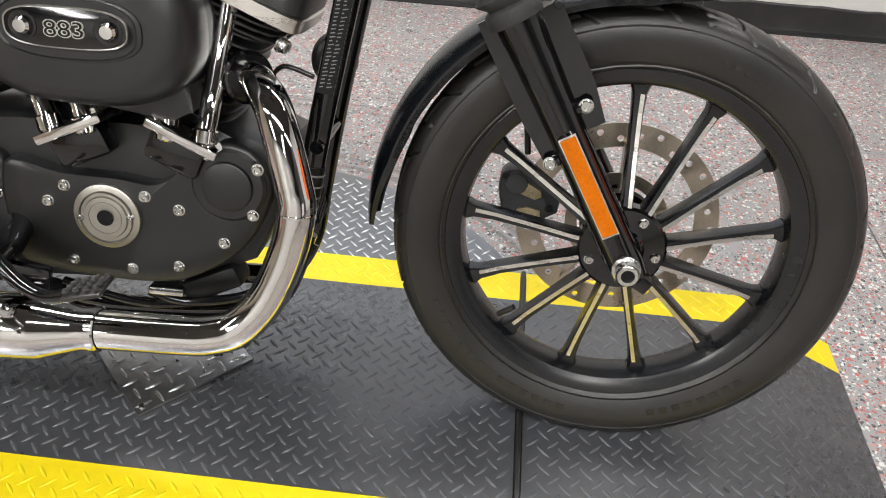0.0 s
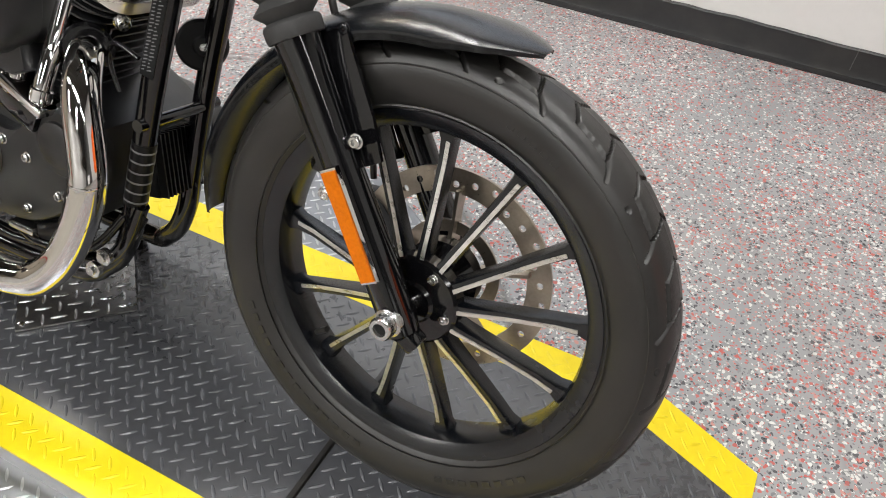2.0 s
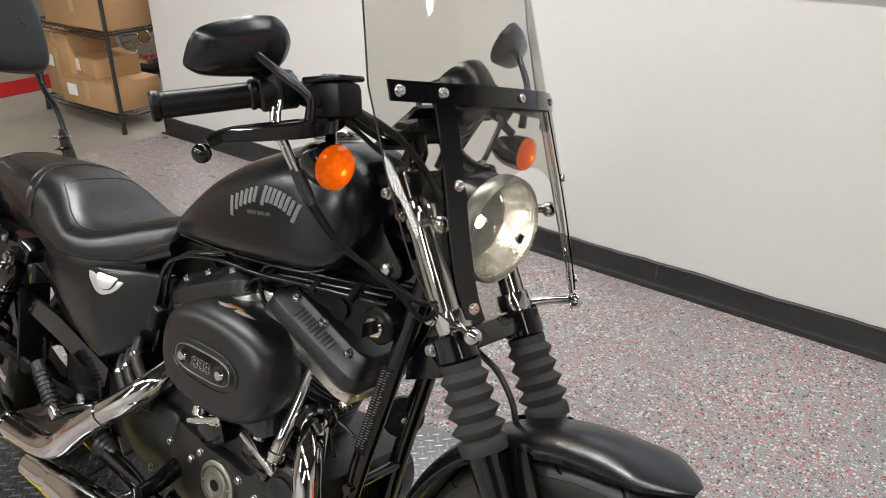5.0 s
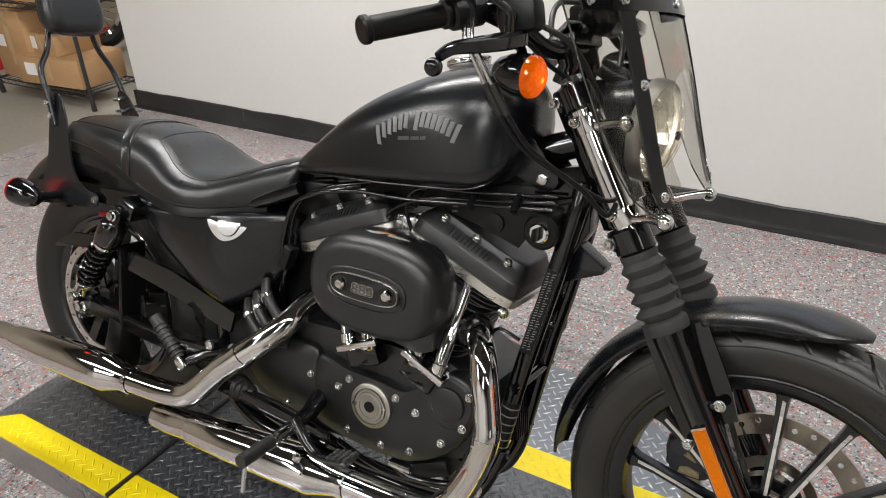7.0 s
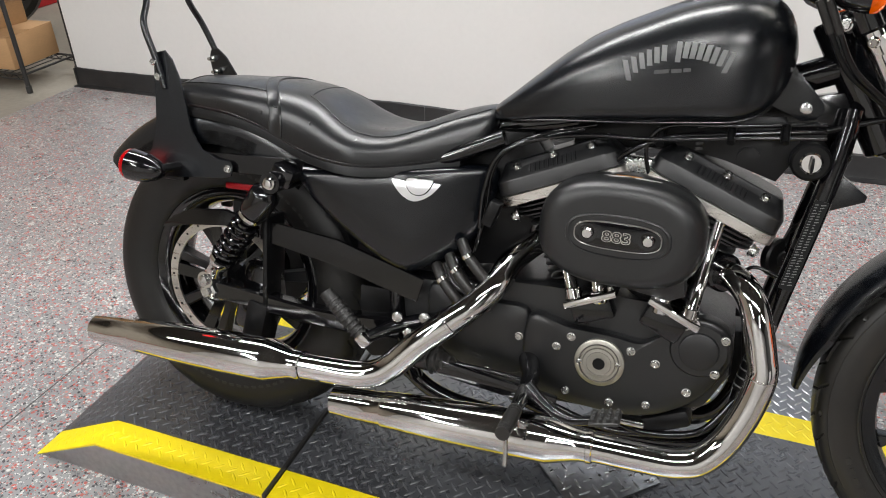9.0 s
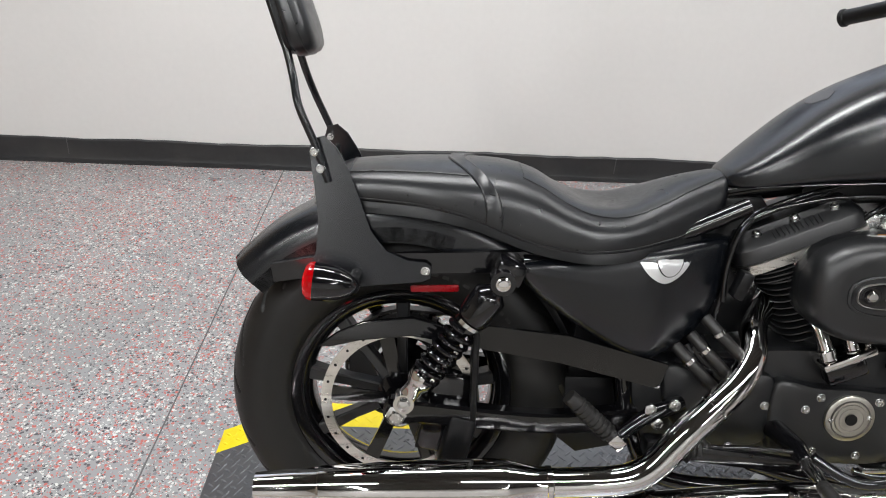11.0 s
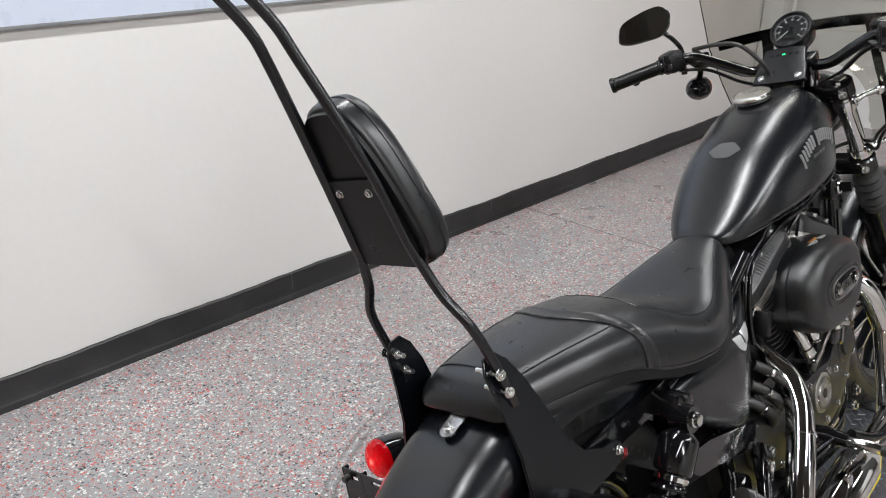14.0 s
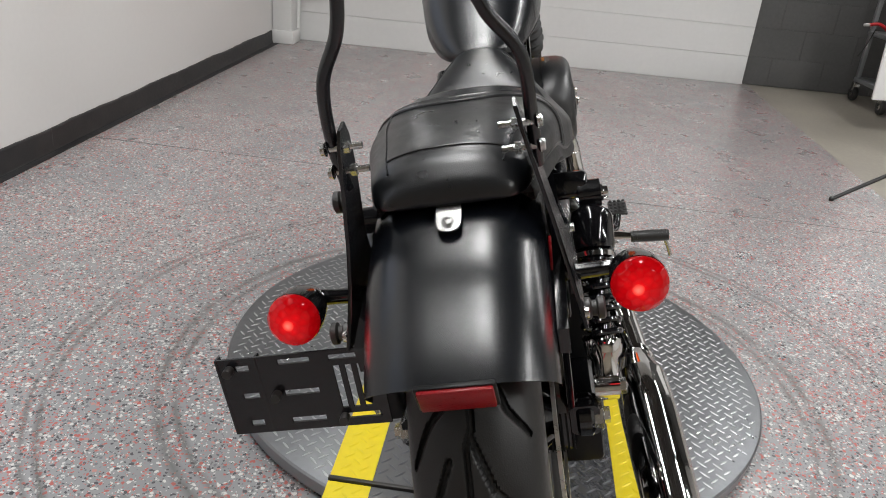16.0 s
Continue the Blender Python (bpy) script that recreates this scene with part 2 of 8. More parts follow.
CONCRETE = surface("bare_concrete", (0.26, 0.238, 0.2), 0.55, vary=0.22, grain=10, bump=0.15, bump_scale=120)
WALL = surface("white_wall_paint", (0.63, 0.62, 0.605), 0.6, vary=0.025, grain=10, bump=0.06, bump_scale=160)
TANWALL = surface("dull_tan_wall_paint", (0.27, 0.235, 0.185), 0.65, vary=0.06, grain=8, bump=0.08, bump_scale=160)
BASE = surface("black_cove_base", (0.014, 0.014, 0.015), 0.5, vary=0.4, grain=14, bump=0.2, bump_scale=120, dust=0.08)
DOORWHITE = surface("white_steel_panel", (0.64, 0.64, 0.63), 0.45, vary=0.03, grain=8, bump=0.05, bump_scale=200)
BLOCKGREY = surface("grey_block_paint", (0.075, 0.074, 0.073), 0.6, vary=0.18, grain=12, bump=0.4, bump_scale=140)
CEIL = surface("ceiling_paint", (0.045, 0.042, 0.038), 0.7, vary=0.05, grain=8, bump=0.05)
CARD = surface("brown_cardboard", (0.42, 0.25, 0.12), 0.75, vary=0.12, grain=14, bump=0.1, bump_scale=220, stretch=(1, 1, 4))
TAPE = surface("parcel_tape", (0.45, 0.3, 0.16), 0.3, vary=0.08)
PAPER = surface("white_paper", (0.75, 0.75, 0.75), 0.6, vary=0.04)
RACKBLACK = surface("black_wire_shelving", (0.02, 0.02, 0.02), 0.4, vary=0.2)
RED = surface("red_paint", (0.45, 0.015, 0.02), 0.4, vary=0.12)
BOARD = surface("pale_blue_board", (0.62, 0.68, 0.8), 0.3, vary=0.02, grain=6)
CARTGREY = surface("grey_cart_metal", (0.2, 0.205, 0.21), 0.4, 0.3, vary=0.15)
ORANGE = glow("orange_neon_panel", (0.95, 0.14, 0.015), 1.0, 0.3)
AMBER = glow("lit_amber_lens", (1.0, 0.135, 0.0), 0.95, 0.06, 110, ((0.026, 0, -0.004), (4.5, 1.9, 0.15), 0.034))
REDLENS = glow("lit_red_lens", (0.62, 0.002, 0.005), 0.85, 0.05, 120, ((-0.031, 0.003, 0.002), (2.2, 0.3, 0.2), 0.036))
REFLRED = surface("red_reflector", (0.2, 0.003, 0.006), 0.3, vary=0.15, bump=0.15, bump_scale=500, spec=0.25)
# rear tyre: darker base colour than the front's, no dust blend
REAR_RUBBER = surface("darker_tyre_rubber", (0.007, 0.0068, 0.0065), 0.42, vary=0.25, grain=40, bump=0.1, bump_scale=600, spec=0.36)
REFLAMBER = surface("amber_reflector", (0.5, 0.12, 0.0), 0.35, vary=0.2, grain=80, bump=0.3, bump_scale=700, spec=0.15)
BULB = glow("headlamp_bulb", (1.0, 0.92, 0.78), 60.0)
SILVER = surface("silver_badge_paint", (0.72, 0.72, 0.73), 0.32, 0.7, vary=0.03, rough_vary=0.02)
GREENLED = glow("green_telltale", (0.05, 0.9, 0.3), 1.5)
SHIELD = pane_material("smoked_windshield", (0.84, 0.835, 0.805))
LAMPGLASS = pane_material("fluted_lamp_glass", (0.93, 0.92, 0.88), 0.05)
BOWL = surface("vapour_coated_reflector", (0.86, 0.85, 0.82), 0.18, 1.0, vary=0.08, grain=30, bump=0.5, bump_scale=70, rough_vary=0.06)
SHEET_EDGE = surface("polished_sheet_edge", (0.03, 0.03, 0.028), 0.15, vary=0.1)
SKIRT = surface("mill_finish_aluminium", (0.36, 0.356, 0.35), 0.32, 1.0, vary=0.25, grain=18, rough_vary=0.1, bump=0.1, bump_scale=200)
TURNED = surface("turned_alloy_cover", (0.4, 0.385, 0.345), 0.42, 1.0, vary=0.12, grain=90, rough_vary=0.05)
BRUSHED = surface("brushed_dark_alloy", (0.3, 0.29, 0.28), 0.36, 1.0, vary=0.15, rough_vary=0.08)
CLEAR = pane_material("clear_glass", (0.95, 0.95, 0.95))
MIRROR = surface("mirror_glass", (0.6, 0.6, 0.6), 0.03, 1.0, vary=0.01, rough_vary=0.01)
LAMPWHITE = glow("led_diffuser", (1.0, 0.98, 0.95), 9.0)


# ---- geometry helpers ----
def V(*a):
    return Vector(a)


def part(name, bm, material, parent=None, label="", at=None, sharp=38):
    """Links a bmesh as one mesh object, under a thing or under a part."""
    bmesh.ops.recalc_face_normals(bm, faces=bm.faces)
    if at is not None:
        bmesh.ops.translate(bm, verts=bm.verts, vec=-Vector(at))
    me = bpy.data.meshes.new(name)
    bm.to_mesh(me)
    bm.free()
    me.materials.append(material)
    if sharp:
        me.shade_smooth()
        me.set_sharp_from_angle(angle=radians(sharp))
    ob = new(name, me)
    if parent is not None:
        ob.parent = parent
    if at is not None:
        ob.location = at
        if parent is not None and parent.type == "MESH":
            ob.location = Vector(at) - parent.location
    elif parent is not None and parent.type == "MESH":
        ob.location = -parent.location
    if label:
        ob["label"] = label
    return ob


def raw_part(name, verts, faces, material, parent=None, label="", smooth=True, sharp=38):
    me = bpy.data.meshes.new(name)
    me.from_pydata(verts, [], faces)
    me.materials.append(material)
    if smooth:
        me.shade_smooth()
        me.set_sharp_from_angle(angle=radians(sharp))
    ob = new(name, me)
    if parent is not None:
        ob.parent = parent
        if parent.type == "MESH":
            ob.location = -parent.location
    if label:
        ob["label"] = label
    return ob


def thing(name, label, category, at=(0, 0, 0), turn=(0, 0, 0), group="", kind=""):
    ob = new(name)
    ob.matrix_world = pose(*at, *turn)
    return tagged(ob, label, category, group, kind)


def joined(*bms):
    """One bmesh out of several."""
    first = bms[0]
    for b in bms[1:]:
        me = bpy.data.meshes.new("tmp")
        b.to_mesh(me)
        b.free()
        first.from_mesh(me)
        bpy.data.meshes.remove(me)
    return first


def curve_pts(pts, steps=6, closed=False):
    """Catmull-Rom through the points."""
    p = [Vector(q) for q in pts]
    n = len(p)
    out = []
    for i in range(n if closed else n - 1):
        if closed:
            a, b, c, d = p[(i - 1) % n], p[i], p[(i + 1) % n], p[(i + 2) % n]
        else:
            a, b, c, d = p[max(i - 1, 0)], p[i], p[i + 1], p[min(i + 2, n - 1)]
        for k in range(steps):
            t = k / steps
            out.append(0.5 * ((2 * b) + (c - a) * t + (2 * a - 5 * b + 4 * c - d) * t * t + (3 * b - a - 3 * c + d) * t ** 3))
    if not closed:
        out.append(p[-1])
    return out


def sweep(pts, r, n=12, smooth=0, caps=True, section=None):
    """A tube (or a bar with the given section in metres) along the points. r may be a list."""
    rad = list(r) if isinstance(r, (list, tuple)) else [r] * len(pts)
    if smooth:
        joint = curve_pts([(*p, ) for p in pts], smooth)
        rad = list(np.interp(np.linspace(0, len(rad) - 1, len(joint)), range(len(rad)), rad))
        pts = joint
    pts = [Vector(p) for p in pts]
    bm = bmesh.new()
    rings, up = [], None
    for i, p in enumerate(pts):
        t = (pts[min(i + 1, len(pts) - 1)] - pts[max(i - 1, 0)]).normalized()
        if up is None:
            up = V(0, 1, 0) if abs(t.y) < 0.9 else V(1, 0, 0)
        up = (up - t * up.dot(t)).normalized()
        side = t.cross(up)
        if section:
            ring = [bm.verts.new(p + side * a * rad[i] + up * b * rad[i]) for a, b in section]
        else:
            ring = [bm.verts.new(p + (side * math.cos(a) + up * math.sin(a)) * rad[i]) for a in (2 * math.pi * k / n for k in range(n))]
        rings.append(ring)
    m = len(rings[0])
    for a, b in zip(rings, rings[1:]):
        for k in range(m):
            bm.faces.new((a[k], a[(k + 1) % m], b[(k + 1) % m], b[k]))
    if caps:
        bm.faces.new(rings[0][::-1])
        bm.faces.new(rings[-1])
    return bm


def basis(axis):
    a = Vector(axis).normalized()
    u = (V(0, 0, 1) if abs(a.z) < 0.9 else V(1, 0, 0)).cross(a).normalized()
    return a, u, a.cross(u)


def lathe(profile, c, axis=(0, 1, 0), n=40, closed=False, caps=True):
    """Turns (radius, height) pairs about an axis through c. closed: the profile is a loop (a ring)."""
    a, u, w = basis(axis)
    c = Vector(c)
    bm = bmesh.new()
    rings = []
    for r, h in profile:
        if r < 1e-6:
            rings.append([bm.verts.new(c + a * h)])
        else:
            rings.append([bm.verts.new(c + a * h + (u * math.cos(t) + w * math.sin(t)) * r) for t in (2 * math.pi * k / n for k in range(n))])
    pairs = list(zip(rings, rings[1:])) + ([(rings[-1], rings[0])] if closed else [])
    for p, q in pairs:
        for k in range(n):
            k2 = (k + 1) % n
            if len(p) == 1 and len(q) == 1:
                continue
            if len(p) == 1:
                bm.faces.new((p[0], q[k2], q[k]))
            elif len(q) == 1:
                bm.faces.new((p[k], p[k2], q[0]))
            else:
                bm.faces.new((p[k], p[k2], q[k2], q[k]))
    if not closed and caps:
        for ring, flip in ((rings[0], True), (rings[-1], False)):
            if len(ring) > 1:
                bm.faces.new(ring[::-1] if flip else ring)
    return bm


def rod(a, b, r, n=14, r2=None, bevel=0.0):
    a, b = Vector(a), Vector(b)
    d = b - a
    h = d.length
    r2 = r if r2 is None else r2
    k = min(bevel, h / 3)
    prof = [(0, 0), (r - bevel, 0), (r, k), (r2, h - k), (r2 - bevel, h), (0, h)] if bevel else [(0, 0), (r, 0), (r2, h), (0, h)]
    return lathe(prof, a, d, n)


def ball(c, r, n=20, squash=(1, 1, 1)):
    bm = bmesh.new()
    bmesh.ops.create_uvsphere(bm, u_segments=n, v_segments=n // 2, radius=r)
    bmesh.ops.scale(bm, verts=bm.verts, vec=squash)
    bmesh.ops.translate(bm, verts=bm.verts, vec=Vector(c))
    return bm


def box(c, size, turn=(0, 0, 0), bevel=0.0, seg=2):
    bm = bmesh.new()
    bmesh.ops.create_cube(bm, size=1)
    bmesh.ops.scale(bm, verts=bm.verts, vec=size)
    if bevel:
        bmesh.ops.bevel(bm, geom=list(bm.edges), offset=bevel, segments=seg, affect="EDGES", profile=0.5)
    bmesh.ops.transform(bm, verts=bm.verts, matrix=pose(*c, *turn))
    return bm


def prism(outline, y0, y1, bevel=0.0, seg=2):
    """A plate: an outline of (x, z) pairs between two y."""
    bm = bmesh.new()
    lo = [bm.verts.new((x, y0, z)) for x, z in outline]
    hi = [bm.verts.new((x, y1, z)) for x, z in outline]
    n = len(outline)
    bm.faces.new(lo)
    bm.faces.new(hi[::-1])
    rim = [bm.faces.new((lo[k], hi[k], hi[(k + 1) % n], lo[(k + 1) % n])) for k in range(n)]
    if bevel:
        es = [e for e in bm.edges if abs(e.verts[0].co.y - e.verts[1].co.y) < 1e-6]
        bmesh.ops.bevel(bm, geom=es, offset=bevel, segments=seg, affect="EDGES", profile=0.5)
    return bm


def pillow(outline, levels, steps=6, centre=None):
    """A bulged cover: a smooth closed outline of (x, z) pairs, shrunk towards its middle level by level; levels of (scale, y)."""
    ring = [(p.x, p.y) for p in (curve_pts([(x, z, 0) for x, z in outline], steps, True) if steps else [V(x, z, 0) for x, z in outline])]
    cx, cz = centre or (sum(p[0] for p in ring) / len(ring), sum(p[1] for p in ring) / len(ring))
    bm = bmesh.new()
    rings = [[bm.verts.new((cx + (x - cx) * s, y, cz + (z - cz) * s)) for x, z in ring] for s, y in levels]
    n = len(ring)
    for a, b in zip(rings, rings[1:]):
        for k in range(n):
            bm.faces.new((a[k], a[(k + 1) % n], b[(k + 1) % n], b[k]))
    bm.faces.new(rings[0][::-1])
    bm.faces.new(rings[-1])
    return bm


def skin(rings, caps=True):
    """A closed skin over rings of points."""
    bm = bmesh.new()
    vs = [[bm.verts.new(p) for p in ring] for ring in rings]
    n = len(vs[0])
    for a, b in zip(vs, vs[1:]):
        for k in range(n):
            bm.faces.new((a[k], a[(k + 1) % n], b[(k + 1) % n], b[k]))
    if caps:
        bm.faces.new(vs[0][::-1])
        bm.faces.new(vs[-1])
    return bm


def oval(cx, cz, a, b, e=2.0, n=32):
    out = []
    for k in range(n):
        t = 2 * math.pi * k / n
        c, s = math.cos(t), math.sin(t)
        out.append((cx + a * math.copysign(abs(c) ** (2 / e), c), cz + b * math.copysign(abs(s) ** (2 / e), s)))
    return out


def bolt(parent, at, axis, r=0.007, h=0.007, material=None, name="bolt"):
    """A flanged cap screw with a recessed socket."""
    bm = lathe([(r * 1.25, 0), (r * 1.25, h * 0.2), (r, h * 0.25), (r, h * 0.85), (r * 0.85, h), (r * 0.5, h), (r * 0.42, h * 0.6), (0, h * 0.6)], at, axis, 12)
    return part(name, bm, material or STEEL, parent)


def arch(c, radius, a0, a1, half, drop, thick=0.003, n=48, m=14, power=2.4):
    """A mudguard: a curved sheet round the y axis. radius, half and drop are functions of the run 0..1; angles in degrees."""
    outer, inner = [], []
    for i in range(n + 1):
        f = i / n
        a = radians(a0 + (a1 - a0) * f)
        row_o, row_i = [], []
        for k in range(m + 1):
            s = 2 * k / m - 1
            y = half(f) * math.copysign(min(1.0, abs(s) * 1.18), s) if abs(s) > 0.85 else half(f) * s * 1.18
            y = max(-half(f), min(half(f), y))
            r = radius(f) - drop(f) * abs(s) ** power
            for row, rr in ((row_o, r), (row_i, r - thick)):
                row.append(V(c[0] + rr * math.cos(a), c[1] + y, c[2] + rr * math.sin(a)))
        outer.append(row_o)
        inner.append(row_i)
    return skin([o + q[::-1] for o, q in zip(outer, inner)])


# ---- the room ----
WALL_Y = 1.95
def room():
    # slab and epoxy, with open control joints
    part("floor", box((-0.5, -1.0, -0.104), (14.0, 14.0, 0.2)), CONCRETE, sharp=0)
    tagged(bpy.data.objects["floor"], "bare grey concrete floor slab with worn patches", "floor", kind="structure")
    epoxy = thing("epoxy_floor", "grey epoxy floor with red white and black flakes", "floor", kind="structure")
    for x0, x1 in ((-3.2, -1.372), (-1.368, 1.508), (1.512, 4.75)):
        ob = part("epoxy_panel", box(((x0 + x1) / 2, 0.11, -0.003), (x1 - x0, 3.68, 0.006)), FLOOR, epoxy, sharp=0)
        # texture space runs on from panel to panel
    for x in (-1.37, 1.51):
        tagged(part("trim", box((x, 0.11, 0.0002), (0.0042, 3.68, 0.001)), BLOCKGREY), "grey filled joint across the epoxy floor", "trim", kind="structure")
    # north wall with black base
    wall = part("wall_north", box((0.65, WALL_Y + 0.1, CEILING_Z / 2), (7.7, 0.2, CEILING_Z)), WALL, sharp=0)
    tagged(wall, "off-white painted wall with faint scuffs", "wall", kind="structure")
    rng = random.Random(4)
    bm = bmesh.new()
    xs = np.linspace(-3.2, 4.2, 149)
    top = [0.092 + 0.0025 * math.sin(x * 9) + rng.uniform(-0.002, 0.002) for x in xs]
    prof = [[V(x, WALL_Y - 0.03, 0.0), V(x, WALL_Y - 0.02, 0.004), V(x, WALL_Y - 0.014, 0.02), V(x, WALL_Y - 0.012, z - 0.004), V(x, WALL_Y - 0.008, z), V(x, WALL_Y, z), V(x, WALL_Y, 0)] for x, z in zip(xs, top)]
    base = part("baseboard", skin(prof), BASE, sharp=30)
    tagged(base, "black rubber cove base with an uneven painted top edge", "baseboard", kind="structure")
    for x in (-2.31, -1.12, 0.06, 1.28, 2.47, 3.66):
        tagged(part("trim", box((x, WALL_Y - 0.0125, 0.05), (0.003, 0.003, 0.08), (0, 2, 0)), BLOCKGREY), "thin grey seam between lengths of cove base", "trim", kind="structure")
    base2 = part("baseboard", box((-3.206, 2.05, 0.046), (0.012, 0.24, 0.092)), BASE)
    tagged(base2, "black rubber cove base on the wall end", "baseboard", kind="structure")
    # grey caulk line along the base
    tagged(part("trim", box((0.5, WALL_Y - 0.045, 0.002), (7.4, 0.03, 0.004)), BASE), "dark sealant strip along the base", "trim", kind="structure")
    # other walls that close the place
    for name, c, s, mat, lab in (
        ("wall_west", (-4.98, 1.0, CEILING_Z / 2), (0.2, 14.0, CEILING_Z), TANWALL, "dull tan wall of the storage bay"),
        ("wall_south", (0, -6.1, CEILING_Z / 2), (12.0, 0.2, CEILING_Z), WALL, "plain off-white shop wall"),
        ("wall_back", (-4.0, 5.5, CEILING_Z / 2), (2.4, 0.2, CEILING_Z), WALL, "plain off-white wall behind the storage bay"),
        ("wall_inner", (-3.1, 3.9, CEILING_Z / 2), (0.2, 3.3, CEILING_Z), WALL, "plain off-white partition wall"),
    ):
        tagged(part(name, box(c, s), mat, sharp=0), lab, "wall", kind="structure")
    tagged(part("trim", box((-4.872, 1.0, 0.05), (0.012, 13.0, 0.1)), RED), "glossy red painted stripe at the foot of the wall", "trim", kind="structure")
    # ceiling: dark ribbed deck
    bm = bmesh.new()
    ys = np.arange(-6.2, 6.0, 0.1)
    lo, hi = [], []
    for k, y in enumerate(ys):
        z = CEILING_Z + (0.04 if k % 4 < 2 else 0.0)
        lo.append((V(-5.2, y, z), V(5.6, y, z)))
    pr = [bm.verts.new(p) for a in lo for p in a]
    for k in range(len(lo) - 1):
        bm.faces.new((pr[2 * k], pr[2 * k + 1], pr[2 * k + 3], pr[2 * k + 2]))
    tagged(part("ceiling", bm, CEIL, sharp=20), "dark brown ribbed metal deck ceiling", "ceiling", kind="structure")
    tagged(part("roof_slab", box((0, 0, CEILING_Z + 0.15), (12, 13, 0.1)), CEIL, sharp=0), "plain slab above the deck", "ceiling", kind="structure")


room()

for x, y, length, watts, turn in STRIPS:
    fx = thing("ceiling_light", "white LED panel light hung under the ceiling", "ceiling light", (x, y, CEILING_Z - 0.16), (0, 0, turn), group="LED panels")
    part("housing", box((0, 0, 0.03), (length, 0.24, 0.05), bevel=0.01), DOORWHITE, fx)
    part("diffuser", box((0, 0, -0.004), (length - 0.04, 0.20, 0.02), bevel=0.004), LAMPWHITE, fx, "glowing diffuser")
    for s in (-1, 1):
        part("hanger", rod((s * length * 0.4, 0, 0.05), (s * length * 0.4, 0, 0.2), 0.004, 6), STEEL, fx)
    lamp = bpy.data.lights.new("strip_light", "AREA")
    lamp.shape, lamp.size, lamp.size_y, lamp.energy, lamp.color = "RECTANGLE", length - 0.05, 0.19, watts, (1.0, 0.985, 0.955)
    lo = new("strip_light", lamp)
    lo.matrix_world = pose(x, y, CEILING_Z - 0.19, 0, 0, turn)


# ---- turntable with the runway ----
DECK_Z = 0.107
TREAD_L = 0.014


def tread(cells, z_of, name, material, parent, h=0.003, length=TREAD_L, width=0.0032):
    """Raised almond-shaped bars; cells of (x, y, angle)."""
    verts, faces = [], []
    shape = [(-1, 0), (-0.7, -0.62), (-0.3, -1), (0.3, -1), (0.7, -0.62), (1, 0), (0.7, 0.62), (0.3, 1), (-0.3, 1), (-0.7, 0.62)]
    top = [(-0.72, 0), (-0.25, -0.34), (0.25, -0.34), (0.72, 0), (0.25, 0.34), (-0.25, 0.34)]
    side = [(0, 1, 10), (1, 2, 11, 10), (2, 3, 12, 11), (3, 4, 13, 12), (4, 5, 13), (5, 6, 13), (6, 7, 14, 13), (7, 8, 15, 14), (8, 9, 10, 15), (9, 0, 10), (10, 11, 12, 13, 14, 15)]
    for x, y, a in cells:
        ca, sa, b = math.cos(a), math.sin(a), len(verts)
        for pts, lift in ((shape, 0.0), (top, h)):
            for u, w in pts:
                px, py = u * length, w * width
                qx, qy = x + px * ca - py * sa, y + px * sa + py * ca
                verts.append((qx, qy, z_of(qx, qy) + lift))
        faces += [tuple(b + k for k in f) for f in side]
    ob = raw_part(name, verts, faces, material, parent, sharp=75)
    ob["kind"] = "stuff"
    return ob


def grid_cells(x0, x1, y0, y1, pitch=0.023, keep=None, turn=45.0, seed=1):
    """Places for the bars: a square lattice turned by an eighth, with every other bar set crosswise."""
    out = []
    rng = random.Random(seed)
    cx, cy = (x0 + x1) / 2, (y0 + y1) / 2
    n = int(0.75 * max(x1 - x0, y1 - y0) / pitch) + 2
    ca, sa = math.cos(radians(turn)), math.sin(radians(turn))
    for i in range(-n, n + 1):
        for j in range(-n, n + 1):
            x, y = cx + (i * ca - j * sa) * pitch, cy + (i * sa + j * ca) * pitch
            if not (x0 + 0.008 < x < x1 - 0.008 and y0 + 0.008 < y < y1 - 0.008) or (keep and not keep(x, y)):
                continue
            out.append((x, y, radians(turn + (90 if (i + j) % 2 else 0)) + rng.uniform(-0.03, 0.03)))
    return out


def deck_z(x, y=0):
    """Height of the runway's top: flat, with a ramp at either end."""
    if x < -1.0:
        return DECK_Z + (x + 1.0) * (DECK_Z - 0.004) / 0.21
    if x > 1.08:
        return DECK_Z - (x - 1.08) * (DECK_Z - 0.004) / 0.21
    return DECK_Z


TABLE_C, TABLE_R, TABLE_Z = (0.09, 0.03), 0.665, 0.05


